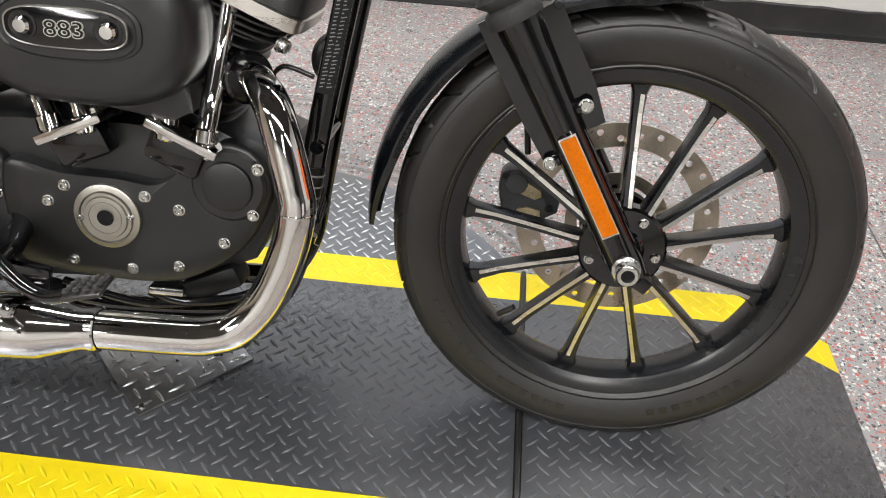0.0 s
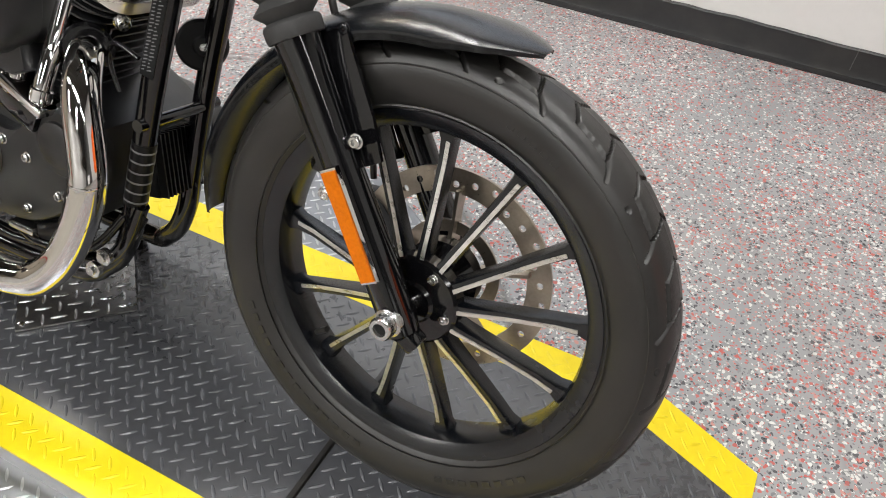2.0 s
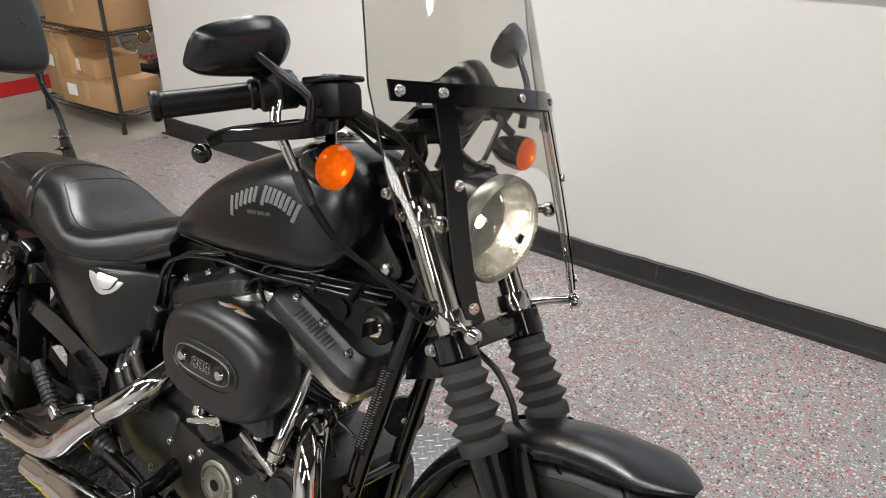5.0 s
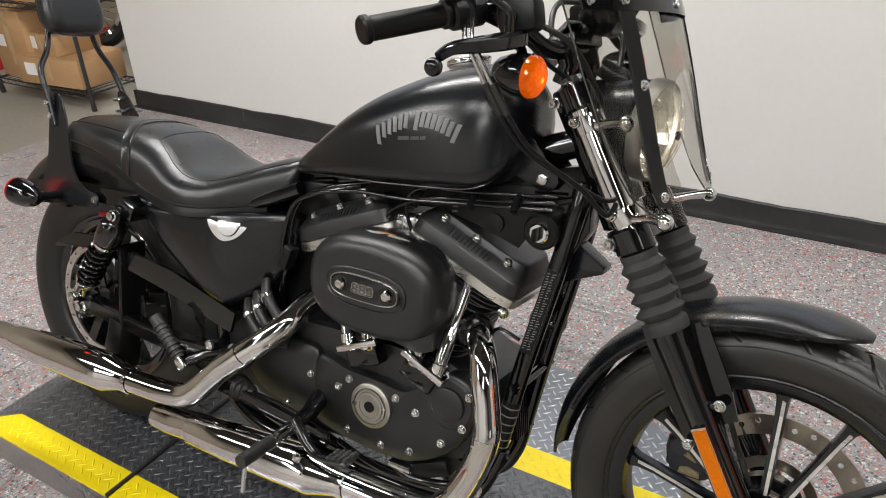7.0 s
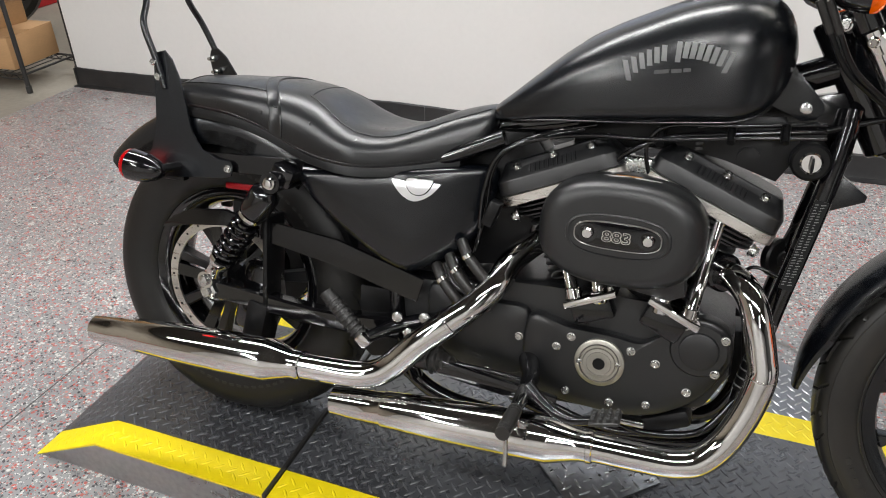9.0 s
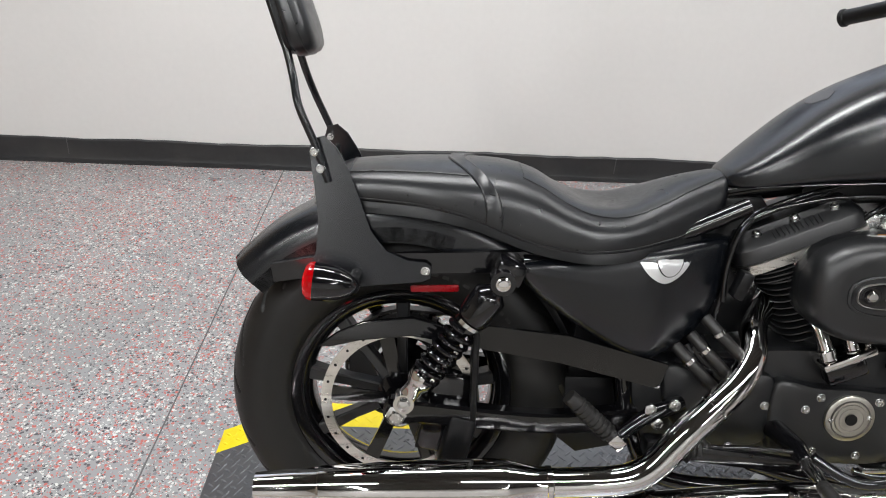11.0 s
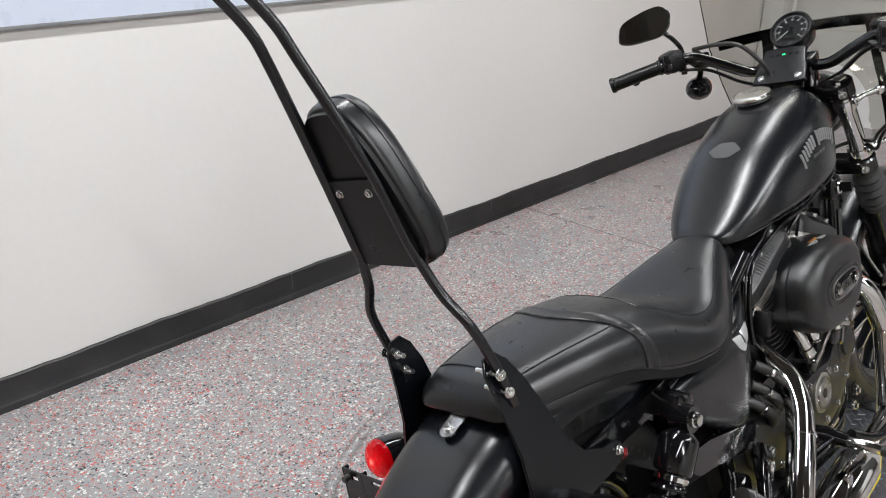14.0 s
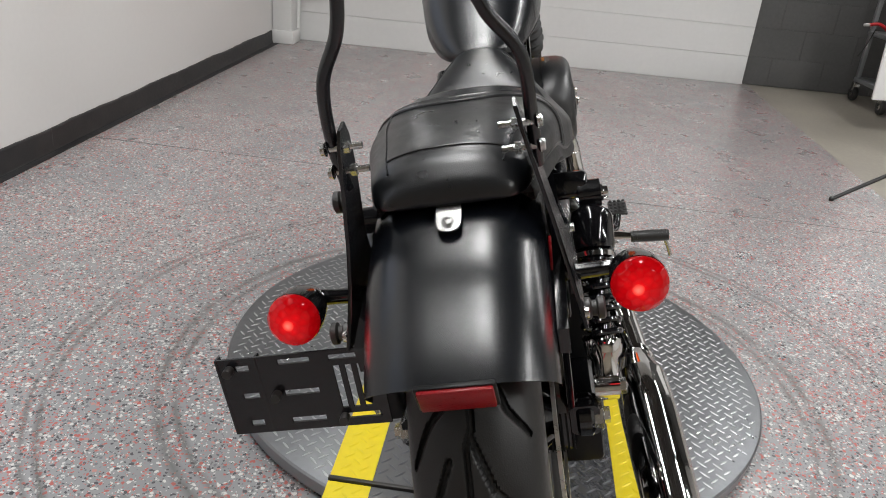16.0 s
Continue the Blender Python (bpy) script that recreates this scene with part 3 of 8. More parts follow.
def turntable():
    t = thing("motorcycle_turntable", "round aluminium turntable with a black yellow-edged runway", "turntable", (0, 0, 0))
    part("disc", lathe([(0, 0.012), (TABLE_R - 0.03, 0.012), (TABLE_R - 0.004, 0.016), (TABLE_R, TABLE_Z - 0.004), (TABLE_R - 0.004, TABLE_Z), (0, TABLE_Z)], (*TABLE_C, 0), (0, 0, 1), 96), ALU, t, "silver diamond-plate disc")
    part("skid_ring", lathe([(TABLE_R - 0.05, 0.0), (TABLE_R - 0.02, 0.0), (TABLE_R - 0.02, 0.013), (TABLE_R - 0.05, 0.013)], (*TABLE_C, 0), (0, 0, 1), 64, True), RUBBER, t)
    cx, cy = TABLE_C
    cells = grid_cells(cx - TABLE_R, cx + TABLE_R, cy - TABLE_R, cy + TABLE_R, 0.0235,
                       lambda x, y: math.hypot(x - cx, y - cy) < TABLE_R - 0.02 and abs(y) > 0.31)
    tread(cells, lambda x, y: TABLE_Z - 0.0002, "disc_tread", ALU_TREAD, t, h=0.0016, length=0.0135, width=0.0028)
    segs = ((-1.21, -0.556), (-0.544, 0.659), (0.671, 1.29))
    for s0, s1 in segs:
        xs = sorted({s0, s1, *[k for k in (-1.0, 1.08) if s0 < k < s1]})
        for name, y0, y1, mat in (("deck_plate", -0.225, 0.225, DECK), ("edge_stripe", -0.305, -0.2255, YELLOW), ("edge_stripe", 0.2255, 0.305, YELLOW)):
            rings = [[V(x, y0, deck_z(x)), V(x, y1, deck_z(x)), V(x, y1, max(0.001, deck_z(x) - 0.006)), V(x, y0, max(0.001, deck_z(x) - 0.006))] for x in xs]
            plate = part(name, skin(rings), mat, t)
            cs = grid_cells(s0 + 0.004, s1 - 0.004, y0, y1)
            tread(cs, lambda x, y: deck_z(x) - 0.0002, "tread", DECK_TREAD if mat is DECK else mat, plate, 0.0022 if mat is DECK else 0.0016)
        for s in (-1, 1):
            # skirts under the edges, standing in a little
            rings = [[V(x, s * 0.298, max(0.003, deck_z(x) - 0.006)), V(x, s * 0.302, max(0.003, deck_z(x) - 0.006)), V(x, s * 0.302, 0.0015), V(x, s * 0.298, 0.0015)] for x in xs]
            part("skirt", skin(rings), SKIRT, t, "scuffed aluminium skirt")
    for x in (-0.55, 0.665):
        part("joint_cover", box((x, 0, DECK_Z - 0.002), (0.009, 0.612, 0.016), bevel=0.002), RUBBER, t, "black rubber joint strip")
        part("joint_cover", box((x, 0, DECK_Z - 0.04), (0.012, 0.6, 0.07)), RUBBER, t)
    # square plate bolted in the middle, turned by an eighth
    quad = [(0.072, -0.137), (0.213, 0.004), (0.075, 0.14), (-0.065, 0.0)]
    bm = bmesh.new()
    lo = [bm.verts.new((x, y, DECK_Z + 0.0023)) for x, y in quad]
    hi = [bm.verts.new((x, y, DECK_Z + 0.0065)) for x, y in quad]
    bm.faces.new(lo[::-1])
    bm.faces.new(hi)
    for k in range(4):
        bm.faces.new((lo[k], lo[(k + 1) % 4], hi[(k + 1) % 4], hi[k]))
    plate = part("centre_plate", bm, SKIRT, t, "square aluminium tread plate")
    inside = lambda x, y: abs(x - 0.074) + abs(y - 0.001) < 0.122
    tread(grid_cells(-0.07, 0.215, -0.14, 0.14, 0.027, inside), lambda x, y: DECK_Z + 0.0063, "tread", ALU_TREAD, plate, length=0.0145)
    for x, y in ((0.072, -0.12), (0.195, 0.004), (0.075, 0.122), (-0.048, 0)):
        part("screw", lathe([(0, 0), (0.006, 0), (0.005, 0.003), (0, 0.0035)], (x, y, DECK_Z + 0.0065), (0, 0, 1), 10), STEEL, plate)
    # cable that trails from the table's far rear edge
    return t


turntable()


# ---- the motorcycle: own axes, x ahead, y to its left, z up; it leans on its side stand ----
BIKE = thing("motorcycle", "satin black cruiser motorcycle leaning on its side stand", "motorcycle", (0.016, -0.0521, 0.1195), (-14.7, 0, 0.8))
FA, RA = V(0.757, 0.0, 0.3135), V(-0.757, 0.0, 0.316)
FORK_Y = 0.084
# the front wheel is turned a little to the right about the raked steering axis
STEM = V(0.456, 0, 0.742)
STEER = Matrix.Translation(STEM) @ Matrix.Rotation(radians(-2.8), 4, V(-0.507, 0, 0.862)) @ Matrix.Translation(-STEM)


def steered(build):
    """Builds some parts of the motorcycle and turns them with the steering."""
    before = set(BIKE.children)
    build()
    for ob in BIKE.children:
        if ob not in before:
            ob.matrix_basis = STEER @ ob.matrix_basis


def seg_dist(u, v, a, b, period):
    """Distance from points to a segment, on a strip that closes after period."""
    best = np.full(u.shape, 9.0)
    for k in (-period, 0, period):
        du, dv = b[0] - a[0], b[1] - a[1]
        w = np.clip(((u - a[0] - k) * du + (v - a[1]) * dv) / (du * du + dv * dv), 0, 1)
        best = np.minimum(best, np.hypot(u - a[0] - k - w * du, v - a[1] - w * dv))
    return best


def tyre(parent, c, half_profile, grooves, repeats, n=960, width=0.0016, depth=0.007, name="tyre", label="", material=None):
    """half_profile: (y, r) from the bead to the crown; grooves: segments (u0, v0, u1, v1, width) in one repeat, u 0..1, v in metres from the crown."""
    half = curve_pts([(y, r, 0) for y, r in half_profile], 17)
    right = [(-p.x, p.y) for p in half]
    prof = np.array(right + [(-a, b) for a, b in right[::-1][1:]])
    m = len(prof)
    R = half_profile[-1][1]
    steps = np.hypot(*np.diff(prof, axis=0).T)
    v = np.r_[0, np.cumsum(steps)]
    v -= v[m // 2]
    ang = 2 * np.pi * np.arange(n) / n
    per = 2 * np.pi * R / repeats
    uu, vv = np.meshgrid((ang * R) % per, v, indexing="ij")
    cut = np.zeros_like(uu)
    for u0, v0, u1, v1, w in grooves:
        d = seg_dist(uu, vv, (u0 * per, v0), (u1 * per, v1), per)
        cut = np.maximum(cut, np.clip((w * width - d) / 0.0015 + 1, 0, 1))
    rr = prof[:, 1][None, :] - cut * depth
    x = c[0] + rr * np.cos(ang)[:, None]
    z = c[2] + rr * np.sin(ang)[:, None]
    y = np.broadcast_to(c[1] + prof[:, 0][None, :], x.shape)
    verts = np.stack([x, y, z], -1).reshape(-1, 3).tolist()
    i, k = np.meshgrid(np.arange(n), np.arange(m - 1), indexing="ij")
    i2 = (i + 1) % n
    faces = np.stack([i * m + k, i * m + k + 1, i2 * m + k + 1, i2 * m + k], -1).reshape(-1, 4).tolist()
    return raw_part(name, verts, faces, material or RUBBER, parent, label, sharp=45)


def tyre_bars(parent, c, y_of, groups, side):
    """Raised plain bars on the sidewall where the maker's marks stand: (angle, count, r, height, step in degrees)."""
    for a0, count, r, h, step in groups:
        for k in range(count):
            a = radians(a0 + k * step)
            w = radians(step) * r * 0.3
            bm = box((0, 0, 0), (w * 2, 0.0016, h), bevel=0.0004, seg=1)
            bmesh.ops.transform(bm, verts=bm.verts, matrix=Matrix.Translation((c[0] + r * math.cos(a), c[1] + side * y_of, c[2] + r * math.sin(a))) @ Matrix.Rotation(math.pi / 2 - a, 4, "Y"))
            part("sidewall_mark", bm, RUBBER, parent)


def drilled_disc(c, r0, r1, y0, y1, n, hole_r, rad):
    """A flat ring with a round hole through each of its n sectors."""
    bm = bmesh.new()
    square = [(-1, -1), (-0.5, -1), (0, -1), (0.5, -1), (1, -1), (1, -0.5), (1, 0), (1, 0.5), (1, 1), (0.5, 1), (0, 1), (-0.5, 1), (-1, 1), (-1, 0.5), (-1, 0), (-1, -0.5)]
    mid, step = (r0 + r1) / 2, 2 * math.pi / n
    for k in range(n):
        a, rh = k * step, hole_r[k % len(hole_r)]
        loops = []
        for y in (y0, y1):
            edge, hole = [], []
            for u, v in square:
                t, rr = a + u * step / 2, mid + v * (r1 - r0) / 2
                edge.append(bm.verts.new(c + V(rr * math.cos(t), y, rr * math.sin(t))))
                w = V(u, v, 0).normalized() * rad
                t, rr = a + w.x / rh, rh + w.y
                hole.append(bm.verts.new(c + V(rr * math.cos(t), y, rr * math.sin(t))))
            loops.append((edge, hole))
        (e0, h0), (e1, h1) = loops
        for i in range(16):
            j = (i + 1) % 16
            bm.faces.new((e0[i], e0[j], h0[j], h0[i]))
            bm.faces.new((e1[j], e1[i], h1[i], h1[j]))
            bm.faces.new((h0[i], h0[j], h1[j], h1[i]))
            if i < 4 or 8 <= i < 12:
                bm.faces.new((e0[j], e0[i], e1[i], e1[j]))
    bmesh.ops.remove_doubles(bm, verts=bm.verts, dist=0.00005)
    bmesh.ops.recalc_face_normals(bm, faces=bm.faces)
    return bm


def front_wheel():
    c = FA
    rim = part("front_wheel", lathe([(0.222, -0.012), (0.226, -0.027), (0.234, -0.033), (0.247, -0.036), (0.250, -0.034), (0.249, -0.03), (0.236, -0.02), (0.232, 0.0),
                                     (0.236, 0.02), (0.249, 0.03), (0.250, 0.034), (0.247, 0.036), (0.234, 0.033), (0.226, 0.027), (0.222, 0.012)], c, n=96, closed=True), SATIN, BIKE,
               "black cast wheel with machined spoke edges")
    # a long shoulder cut with a thin hook at either end, and a wear hole at every other one
    gro = []
    for s, shift in ((-1, 0.0), (1, 0.25)):
        for k in (0, 1):
            o = shift + 0.5 * k
            gro += [(o + 0.333, s * 0.001, o + 0.29, s * 0.014, 0.45), (o + 0.29, s * 0.014, o + 0.244, s * 0.028, 0.6), (o + 0.244, s * 0.028, o, s * 0.033, 1.25),
                    (o + 0.055, s * 0.001, o + 0.0, s * 0.03, 0.4), (o, s * 0.03, o - 0.09, s * 0.049, 0.4)]
        gro.append((shift + 0.217, s * 0.0445, shift + 0.21, s * 0.0447, 1.3))
    tyre(rim, c, [(0.034, 0.2465), (0.041, 0.256), (0.0475, 0.272), (0.0505, 0.289), (0.0475, 0.304), (0.039, 0.3155), (0.022, 0.3240), (0.0, 0.3270)], gro, 10, label="dusty black rubber tyre")
    tyre_bars(rim, c, 0.0489, [(205, 14, 0.279, 0.014, 4.2), (-72, 8, 0.279, 0.015, 4.0), (60, 5, 0.281, 0.012, 3.2)], -1)
    for y in (-0.0485, 0.0485):
        part("shoulder_line", lathe([(0.3012, y), (0.3026, y * 1.012), (0.3038, y * 0.99)], c, n=96, closed=True), RUBBER, rim)
    for y in (-0.043, 0.043):
        part("bead_line", lathe([(0.2525, y - 0.001), (0.2545, y), (0.2525, y + 0.001)], c, n=80, closed=True), RUBBER, rim)
    hub = part("hub", lathe([(0.0, -0.05), (0.026, -0.05), (0.03, -0.046), (0.058, -0.043), (0.062, -0.039), (0.062, -0.02), (0.045, -0.012), (0.04, 0.012), (0.055, 0.03), (0.055, 0.05), (0.03, 0.055), (0, 0.055)], c, n=48), GLOSS, rim)
    for k in range(13):
        a = radians(92.0 + k * 360 / 13)
        d, s = V(math.cos(a), 0, math.sin(a)), V(-math.sin(a), 0, math.cos(a))
        rings = []
        for r, y0, y1, w in ((0.048, -0.041, -0.012, 0.0085), (0.07, -0.037, -0.010, 0.0075), (0.12, -0.024, 0.0, 0.007), (0.18, -0.011, 0.010, 0.008), (0.21, -0.009, 0.012, 0.010), (0.229, -0.011, 0.014, 0.018)):
            p = c + d * r
            rings.append([p + s * (-w) + V(0, y0 + 0.006, 0), p + s * (-w * 0.75) + V(0, y0, 0), p + s * (w * 0.75) + V(0, y0, 0), p + s * w + V(0, y0 + 0.006, 0), p + s * w + V(0, y1, 0), p - s * w + V(0, y1, 0)])
        part("spoke", skin(rings), SATIN, rim)
        # machined edge: a bright strip on the spoke's face
        st = []
        for r, y0, off in ((0.05, -0.0422, -0.0030), (0.066, -0.0395, -0.0028), (0.078, -0.0362, -0.0028), (0.12, -0.0252, -0.0026), (0.18, -0.0122, -0.0028), (0.209, -0.0102, -0.003)):
            p = c + d * r + s * off
            st.append([p - s * 0.0027 + V(0, y0, 0), p + s * 0.0027 + V(0, y0, 0), p + s * 0.0027 + V(0, y0 + 0.002, 0), p - s * 0.0027 + V(0, y0 + 0.002, 0)])
        part("spoke_edge", skin(st), MACHINED, rim, "bare machined strip")
    for k in range(5):
        a = radians(62 + 72 * k)
        bolt(rim, c + V(0.047 * math.cos(a), -0.0425, 0.047 * math.sin(a)), (0, -1, 0), 0.0062, 0.006)
    # valve
    a = radians(222)
    part("valve", rod(c + V(0.214 * math.cos(a), -0.012, 0.214 * math.sin(a)), c + V(0.185 * math.cos(a), -0.02, 0.185 * math.sin(a)), 0.0045, 10), RUBBER, rim)
    # brake disc on the left: slotted steel band on a carrier
    disc = part("brake_disc", drilled_disc(c, 0.115, 0.150, 0.060, 0.065, 30, (0.139, 0.133, 0.127), 0.0048), DISC_STEEL, rim, "drilled steel brake disc", sharp=30)
    for k in range(5):
        a = radians(20 + 72 * k)
        d = V(math.cos(a), 0, math.sin(a))
        part("disc_arm", sweep([c + d * 0.045 + V(0, 0.057, 0), c + d * 0.085 + V(0, 0.059, 0), c + d * 0.122 + V(0, 0.0615, 0)], [0.016, 0.011, 0.014], section=[(-0.2, -1), (0.2, -1), (0.2, 1), (-0.2, 1)]), DISC_STEEL, rim)
    part("disc_ring", lathe([(0.058, 0.0575), (0.076, 0.0575), (0.076, 0.0615), (0.058, 0.0615)], c, n=48, closed=True), DISC_STEEL, rim)
    return rim


steered(front_wheel)

# ---- fork, mudguard, calliper ----
RAKE = V(-0.507, 0, 0.862).normalized()


def on_fork(z, y):
    """The point of the fork leg's middle line at a height."""
    k = (z - 0.3135) / RAKE.z
    return V(0.757 + RAKE.x * k, y, z)


def fork():
    for y in (-FORK_Y, FORK_Y):
        low, mid = on_fork(0.318, y), on_fork(0.618, y)
        leg = part("fork_slider", lathe([(0, -0.034), (0.016, -0.034), (0.022, -0.028), (0.0245, -0.005), (0.0245, 0.08), (0.0235, 0.20), (0.0255, 0.30), (0.0275, 0.335), (0.0275, 0.352), (0, 0.352)], low, RAKE, 28), GLOSS, BIKE, "gloss black fork lower leg")
        inner = 0.022 if y < 0 else -0.022
        # lugs that carry the mudguard, on the inner front side
        for f, b, k in ((0.215, 0.024, 0.0), (0.165, -0.024, 0.0)):
            p = low + RAKE * f
            side = V(RAKE.z, 0, -RAKE.x)
            part("lug", sweep([p + side * b * 0.5, p + side * b * 1.35], 0.009, 10), GLOSS, leg)
            bolt(leg, p + side * b * 1.45 + V(0, -0.006 if y < 0 else 0.006, 0), (0, -1 if y < 0 else 1, 0), 0.0075, 0.007)
        # rubber gaiter
        g0, prof = on_fork(0.614, y), []
        L = 0.128
        prof += [(0.0, 0.0), (0.0335, 0.0), (0.0345, 0.004), (0.0345, 0.016), (0.033, 0.019)]
        for k in range(4):
            h = 0.022 + k * 0.0235
            prof += [(0.0275, h), (0.0285, h + 0.002), (0.0385 - 0.0012 * k, h + 0.0112), (0.0388 - 0.0012 * k, h + 0.0128), (0.0285, h + 0.0215)]
        prof += [(0.0275, L - 0.012), (0.029, L - 0.008), (0.029, L), (0, L)]
        part("fork_gaiter", lathe(prof, g0, RAKE, 32), GAITER, BIKE, "ribbed black rubber fork gaiter")
        # bright upper tube and its cap
        part("fork_tube", rod(on_fork(0.72, y), on_fork(0.955, y), 0.0205, 28), CHROME, BIKE, "chromed fork tube")
        part("fork_cap", lathe([(0, 0), (0.022, 0), (0.022, 0.008), (0.017, 0.012), (0.017, 0.018), (0, 0.018)], on_fork(0.955, y), RAKE, 6), CHROME, BIKE)
    # yokes
    for z, r, name in ((0.742, 0.031, "lower_yoke"), (0.942, 0.029, "upper_yoke")):
        bms = [rod(on_fork(z - 0.017, y), on_fork(z + 0.019, y), r, 28, bevel=0.004) for y in (-FORK_Y, FORK_Y)]
        mid = on_fork(z, 0)
        b = box((0, 0, 0), (0.05, 0.19, 0.034), bevel=0.006)
        bmesh.ops.transform(b, verts=b.verts, matrix=Matrix.Translation(mid + V(-0.012, 0, 0)) @ Matrix.Rotation(-radians(30.5), 4, "Y"))
        part(name, joined(*bms, b), GLOSS, BIKE)
    for z in (0.742, 0.942):
        for y in (-FORK_Y, FORK_Y):
            bolt(BIKE, on_fork(z, y) + V(-0.03, -0.012 if y < 0 else 0.012, -0.012), (-0.3, -1 if y < 0 else 1, 0), 0.0075, 0.01)
    stem = on_fork(0.742, 0) + V(-0.05, 0, 0)
    part("steering_head", rod(stem - RAKE * 0.005, stem + RAKE * 0.225, 0.031, 24, bevel=0.004), GLOSS, BIKE)
    # amber reflector on the right leg
    u = RAKE
    a, b = on_fork(0.364, -0.1105), on_fork(0.484, -0.1105)
    for nm, w, t, mat, lab in (("reflector_frame", 0.0115, 0.004, CHROME, "chrome surround"), ("reflector", 0.0098, 0.0062, REFLAMBER, "amber side reflector")):
        k = 0.003 if nm == "reflector_frame" else 0.0
        bm = sweep([a - u * k, b + u * k], 1.0, section=[(-w, -t), (w, -t), (w, t), (-w, t)])
        part(nm, bm, mat, BIKE, lab)
    # axle with a hollow hexagon end
    part("axle", lathe([(0.0, -0.122), (0.0075, -0.122), (0.009, -0.127), (0.0135, -0.127), (0.0155, -0.124), (0.0155, -0.110), (0.019, -0.108), (0.019, -0.100), (0.012, -0.098), (0.012, 0.12), (0, 0.12)], FA, (0, 1, 0), 20), STEEL, BIKE)
    part("axle_clamp", box(FA + V(0.014, -0.085, -0.018), (0.05, 0.03, 0.022), (0, 30, 0), bevel=0.004), GLOSS, BIKE)
    # black hexagon on the recess floor imitates the shade in the hollow
    part("socket_dark", lathe([(0, 0), (0.0085, 0), (0.0085, 0.0005), (0, 0.0005)], FA + V(0, -0.1222, 0), (0, -1, 0), 6), PLASTIC, BIKE)
    # mudguard
    half = lambda f: 0.062 * min(1.0, 0.42 + 3.2 * f, 0.22 + 5.0 * (1 - f) ** 0.75)
    guard = part("front_mudguard", arch(FA, lambda f: 0.364 - 0.008 * f + 0.006 * math.sin(math.pi * f), 182.0, 75.0, half, lambda f: 0.03 * min(1, 0.3 + 4 * f, 0.15 + 5 * (1 - f)), n=64, m=18), SATIN, BIKE, "satin black short front mudguard")
    for y in (-0.066, 0.066):
        s = -1 if y < 0 else 1
        # flat bracket that drops from the guard to the leg lugs
        across = V(RAKE.z, 0, -RAKE.x)
        for off, z0, z1, w in ((0.036, 0.585, 0.475, 0.019), (-0.034, 0.60, 0.455, 0.013)):
            p0, p1 = on_fork(z0, y * 1.0) + across * off, on_fork(z1, y * 1.12) + across * off
            q0 = p0 + RAKE * 0.03 + V(0, -s * 0.004, 0)
            rings = []
            for q, k in ((q0, 1.0), (p0, 1.0), (p0.lerp(p1, 0.6), 1.0), (p1, 0.62)):
                rings.append([q + across * a * w * k + V(0, b, 0) for a, b in ((-1, -0.003), (1, -0.003), (1, 0.003), (-1, 0.003))])
            part("guard_bracket", skin(rings), GLOSS, BIKE, "black mudguard bracket")
        for a0 in (112, 124):
            p = FA + V(0.345 * math.cos(radians(a0)), s * 0.0625, 0.345 * math.sin(radians(a0)))
            bolt(guard, p, (0, s, 0), 0.006, 0.004, SATIN)
    # calliper behind the left leg
    cal = part("brake_calliper", prism([(0.577, 0.350), (0.579, 0.370), (0.590, 0.381), (0.617, 0.383), (0.642, 0.370), (0.671, 0.340), (0.668, 0.318), (0.645, 0.304), (0.602, 0.302), (0.588, 0.311), (0.590, 0.322), (0.580, 0.332)], 0.046, 0.09, 0.006), CALLIPER, BIKE, "dark grey two-piston brake calliper")
    part("calliper_lobe", lathe([(0, 0), (0.015, 0), (0.017, 0.003), (0.017, 0.01), (0, 0.01)], V(0.603, 0.038, 0.362), (0, 1, 0), 24), CALLIPER, cal)
    part("pad_plate", prism([(0.611, 0.346), (0.613, 0.360), (0.620, 0.364), (0.640, 0.354), (0.642, 0.344), (0.632, 0.339)], 0.041, 0.0465, 0.001), BRASS, cal, "brass-coloured pad plate")
    part("pad_plate", prism([(0.606, 0.311), (0.608, 0.322), (0.622, 0.326), (0.642, 0.322), (0.643, 0.311)], 0.041, 0.0465, 0.001), BRASS, cal, "brass-coloured pad plate")
    for x, z in ((0.618, 0.356), (0.625, 0.353), (0.632, 0.350), (0.620, 0.348), (0.627, 0.345), (0.614, 0.317), (0.625, 0.319), (0.635, 0.316)):
        part("pad_rivet", lathe([(0, 0), (0.002, 0), (0.0016, 0.0012), (0, 0.0015)], V(x, 0.041, z), (0, -1, 0), 8), DISC_STEEL, cal)
    for x, z in ((0.588, 0.372), (0.655, 0.326)):
        bolt(cal, V(x, 0.046, z), (0, -1, 0), 0.0052, 0.005, PLASTIC)
    part("brake_hose", sweep([V(0.615, 0.07, 0.4), V(0.603, 0.06, 0.49), V(0.592, 0.02, 0.575), V(0.577, 0.0, 0.62), V(0.558, 0.0, 0.659), V(0.526, 0.0, 0.692), V(0.49, 0.0, 0.708), V(0.455, -0.01, 0.735)], 0.0048, 10, 8), RUBBER, BIKE)


steered(fork)


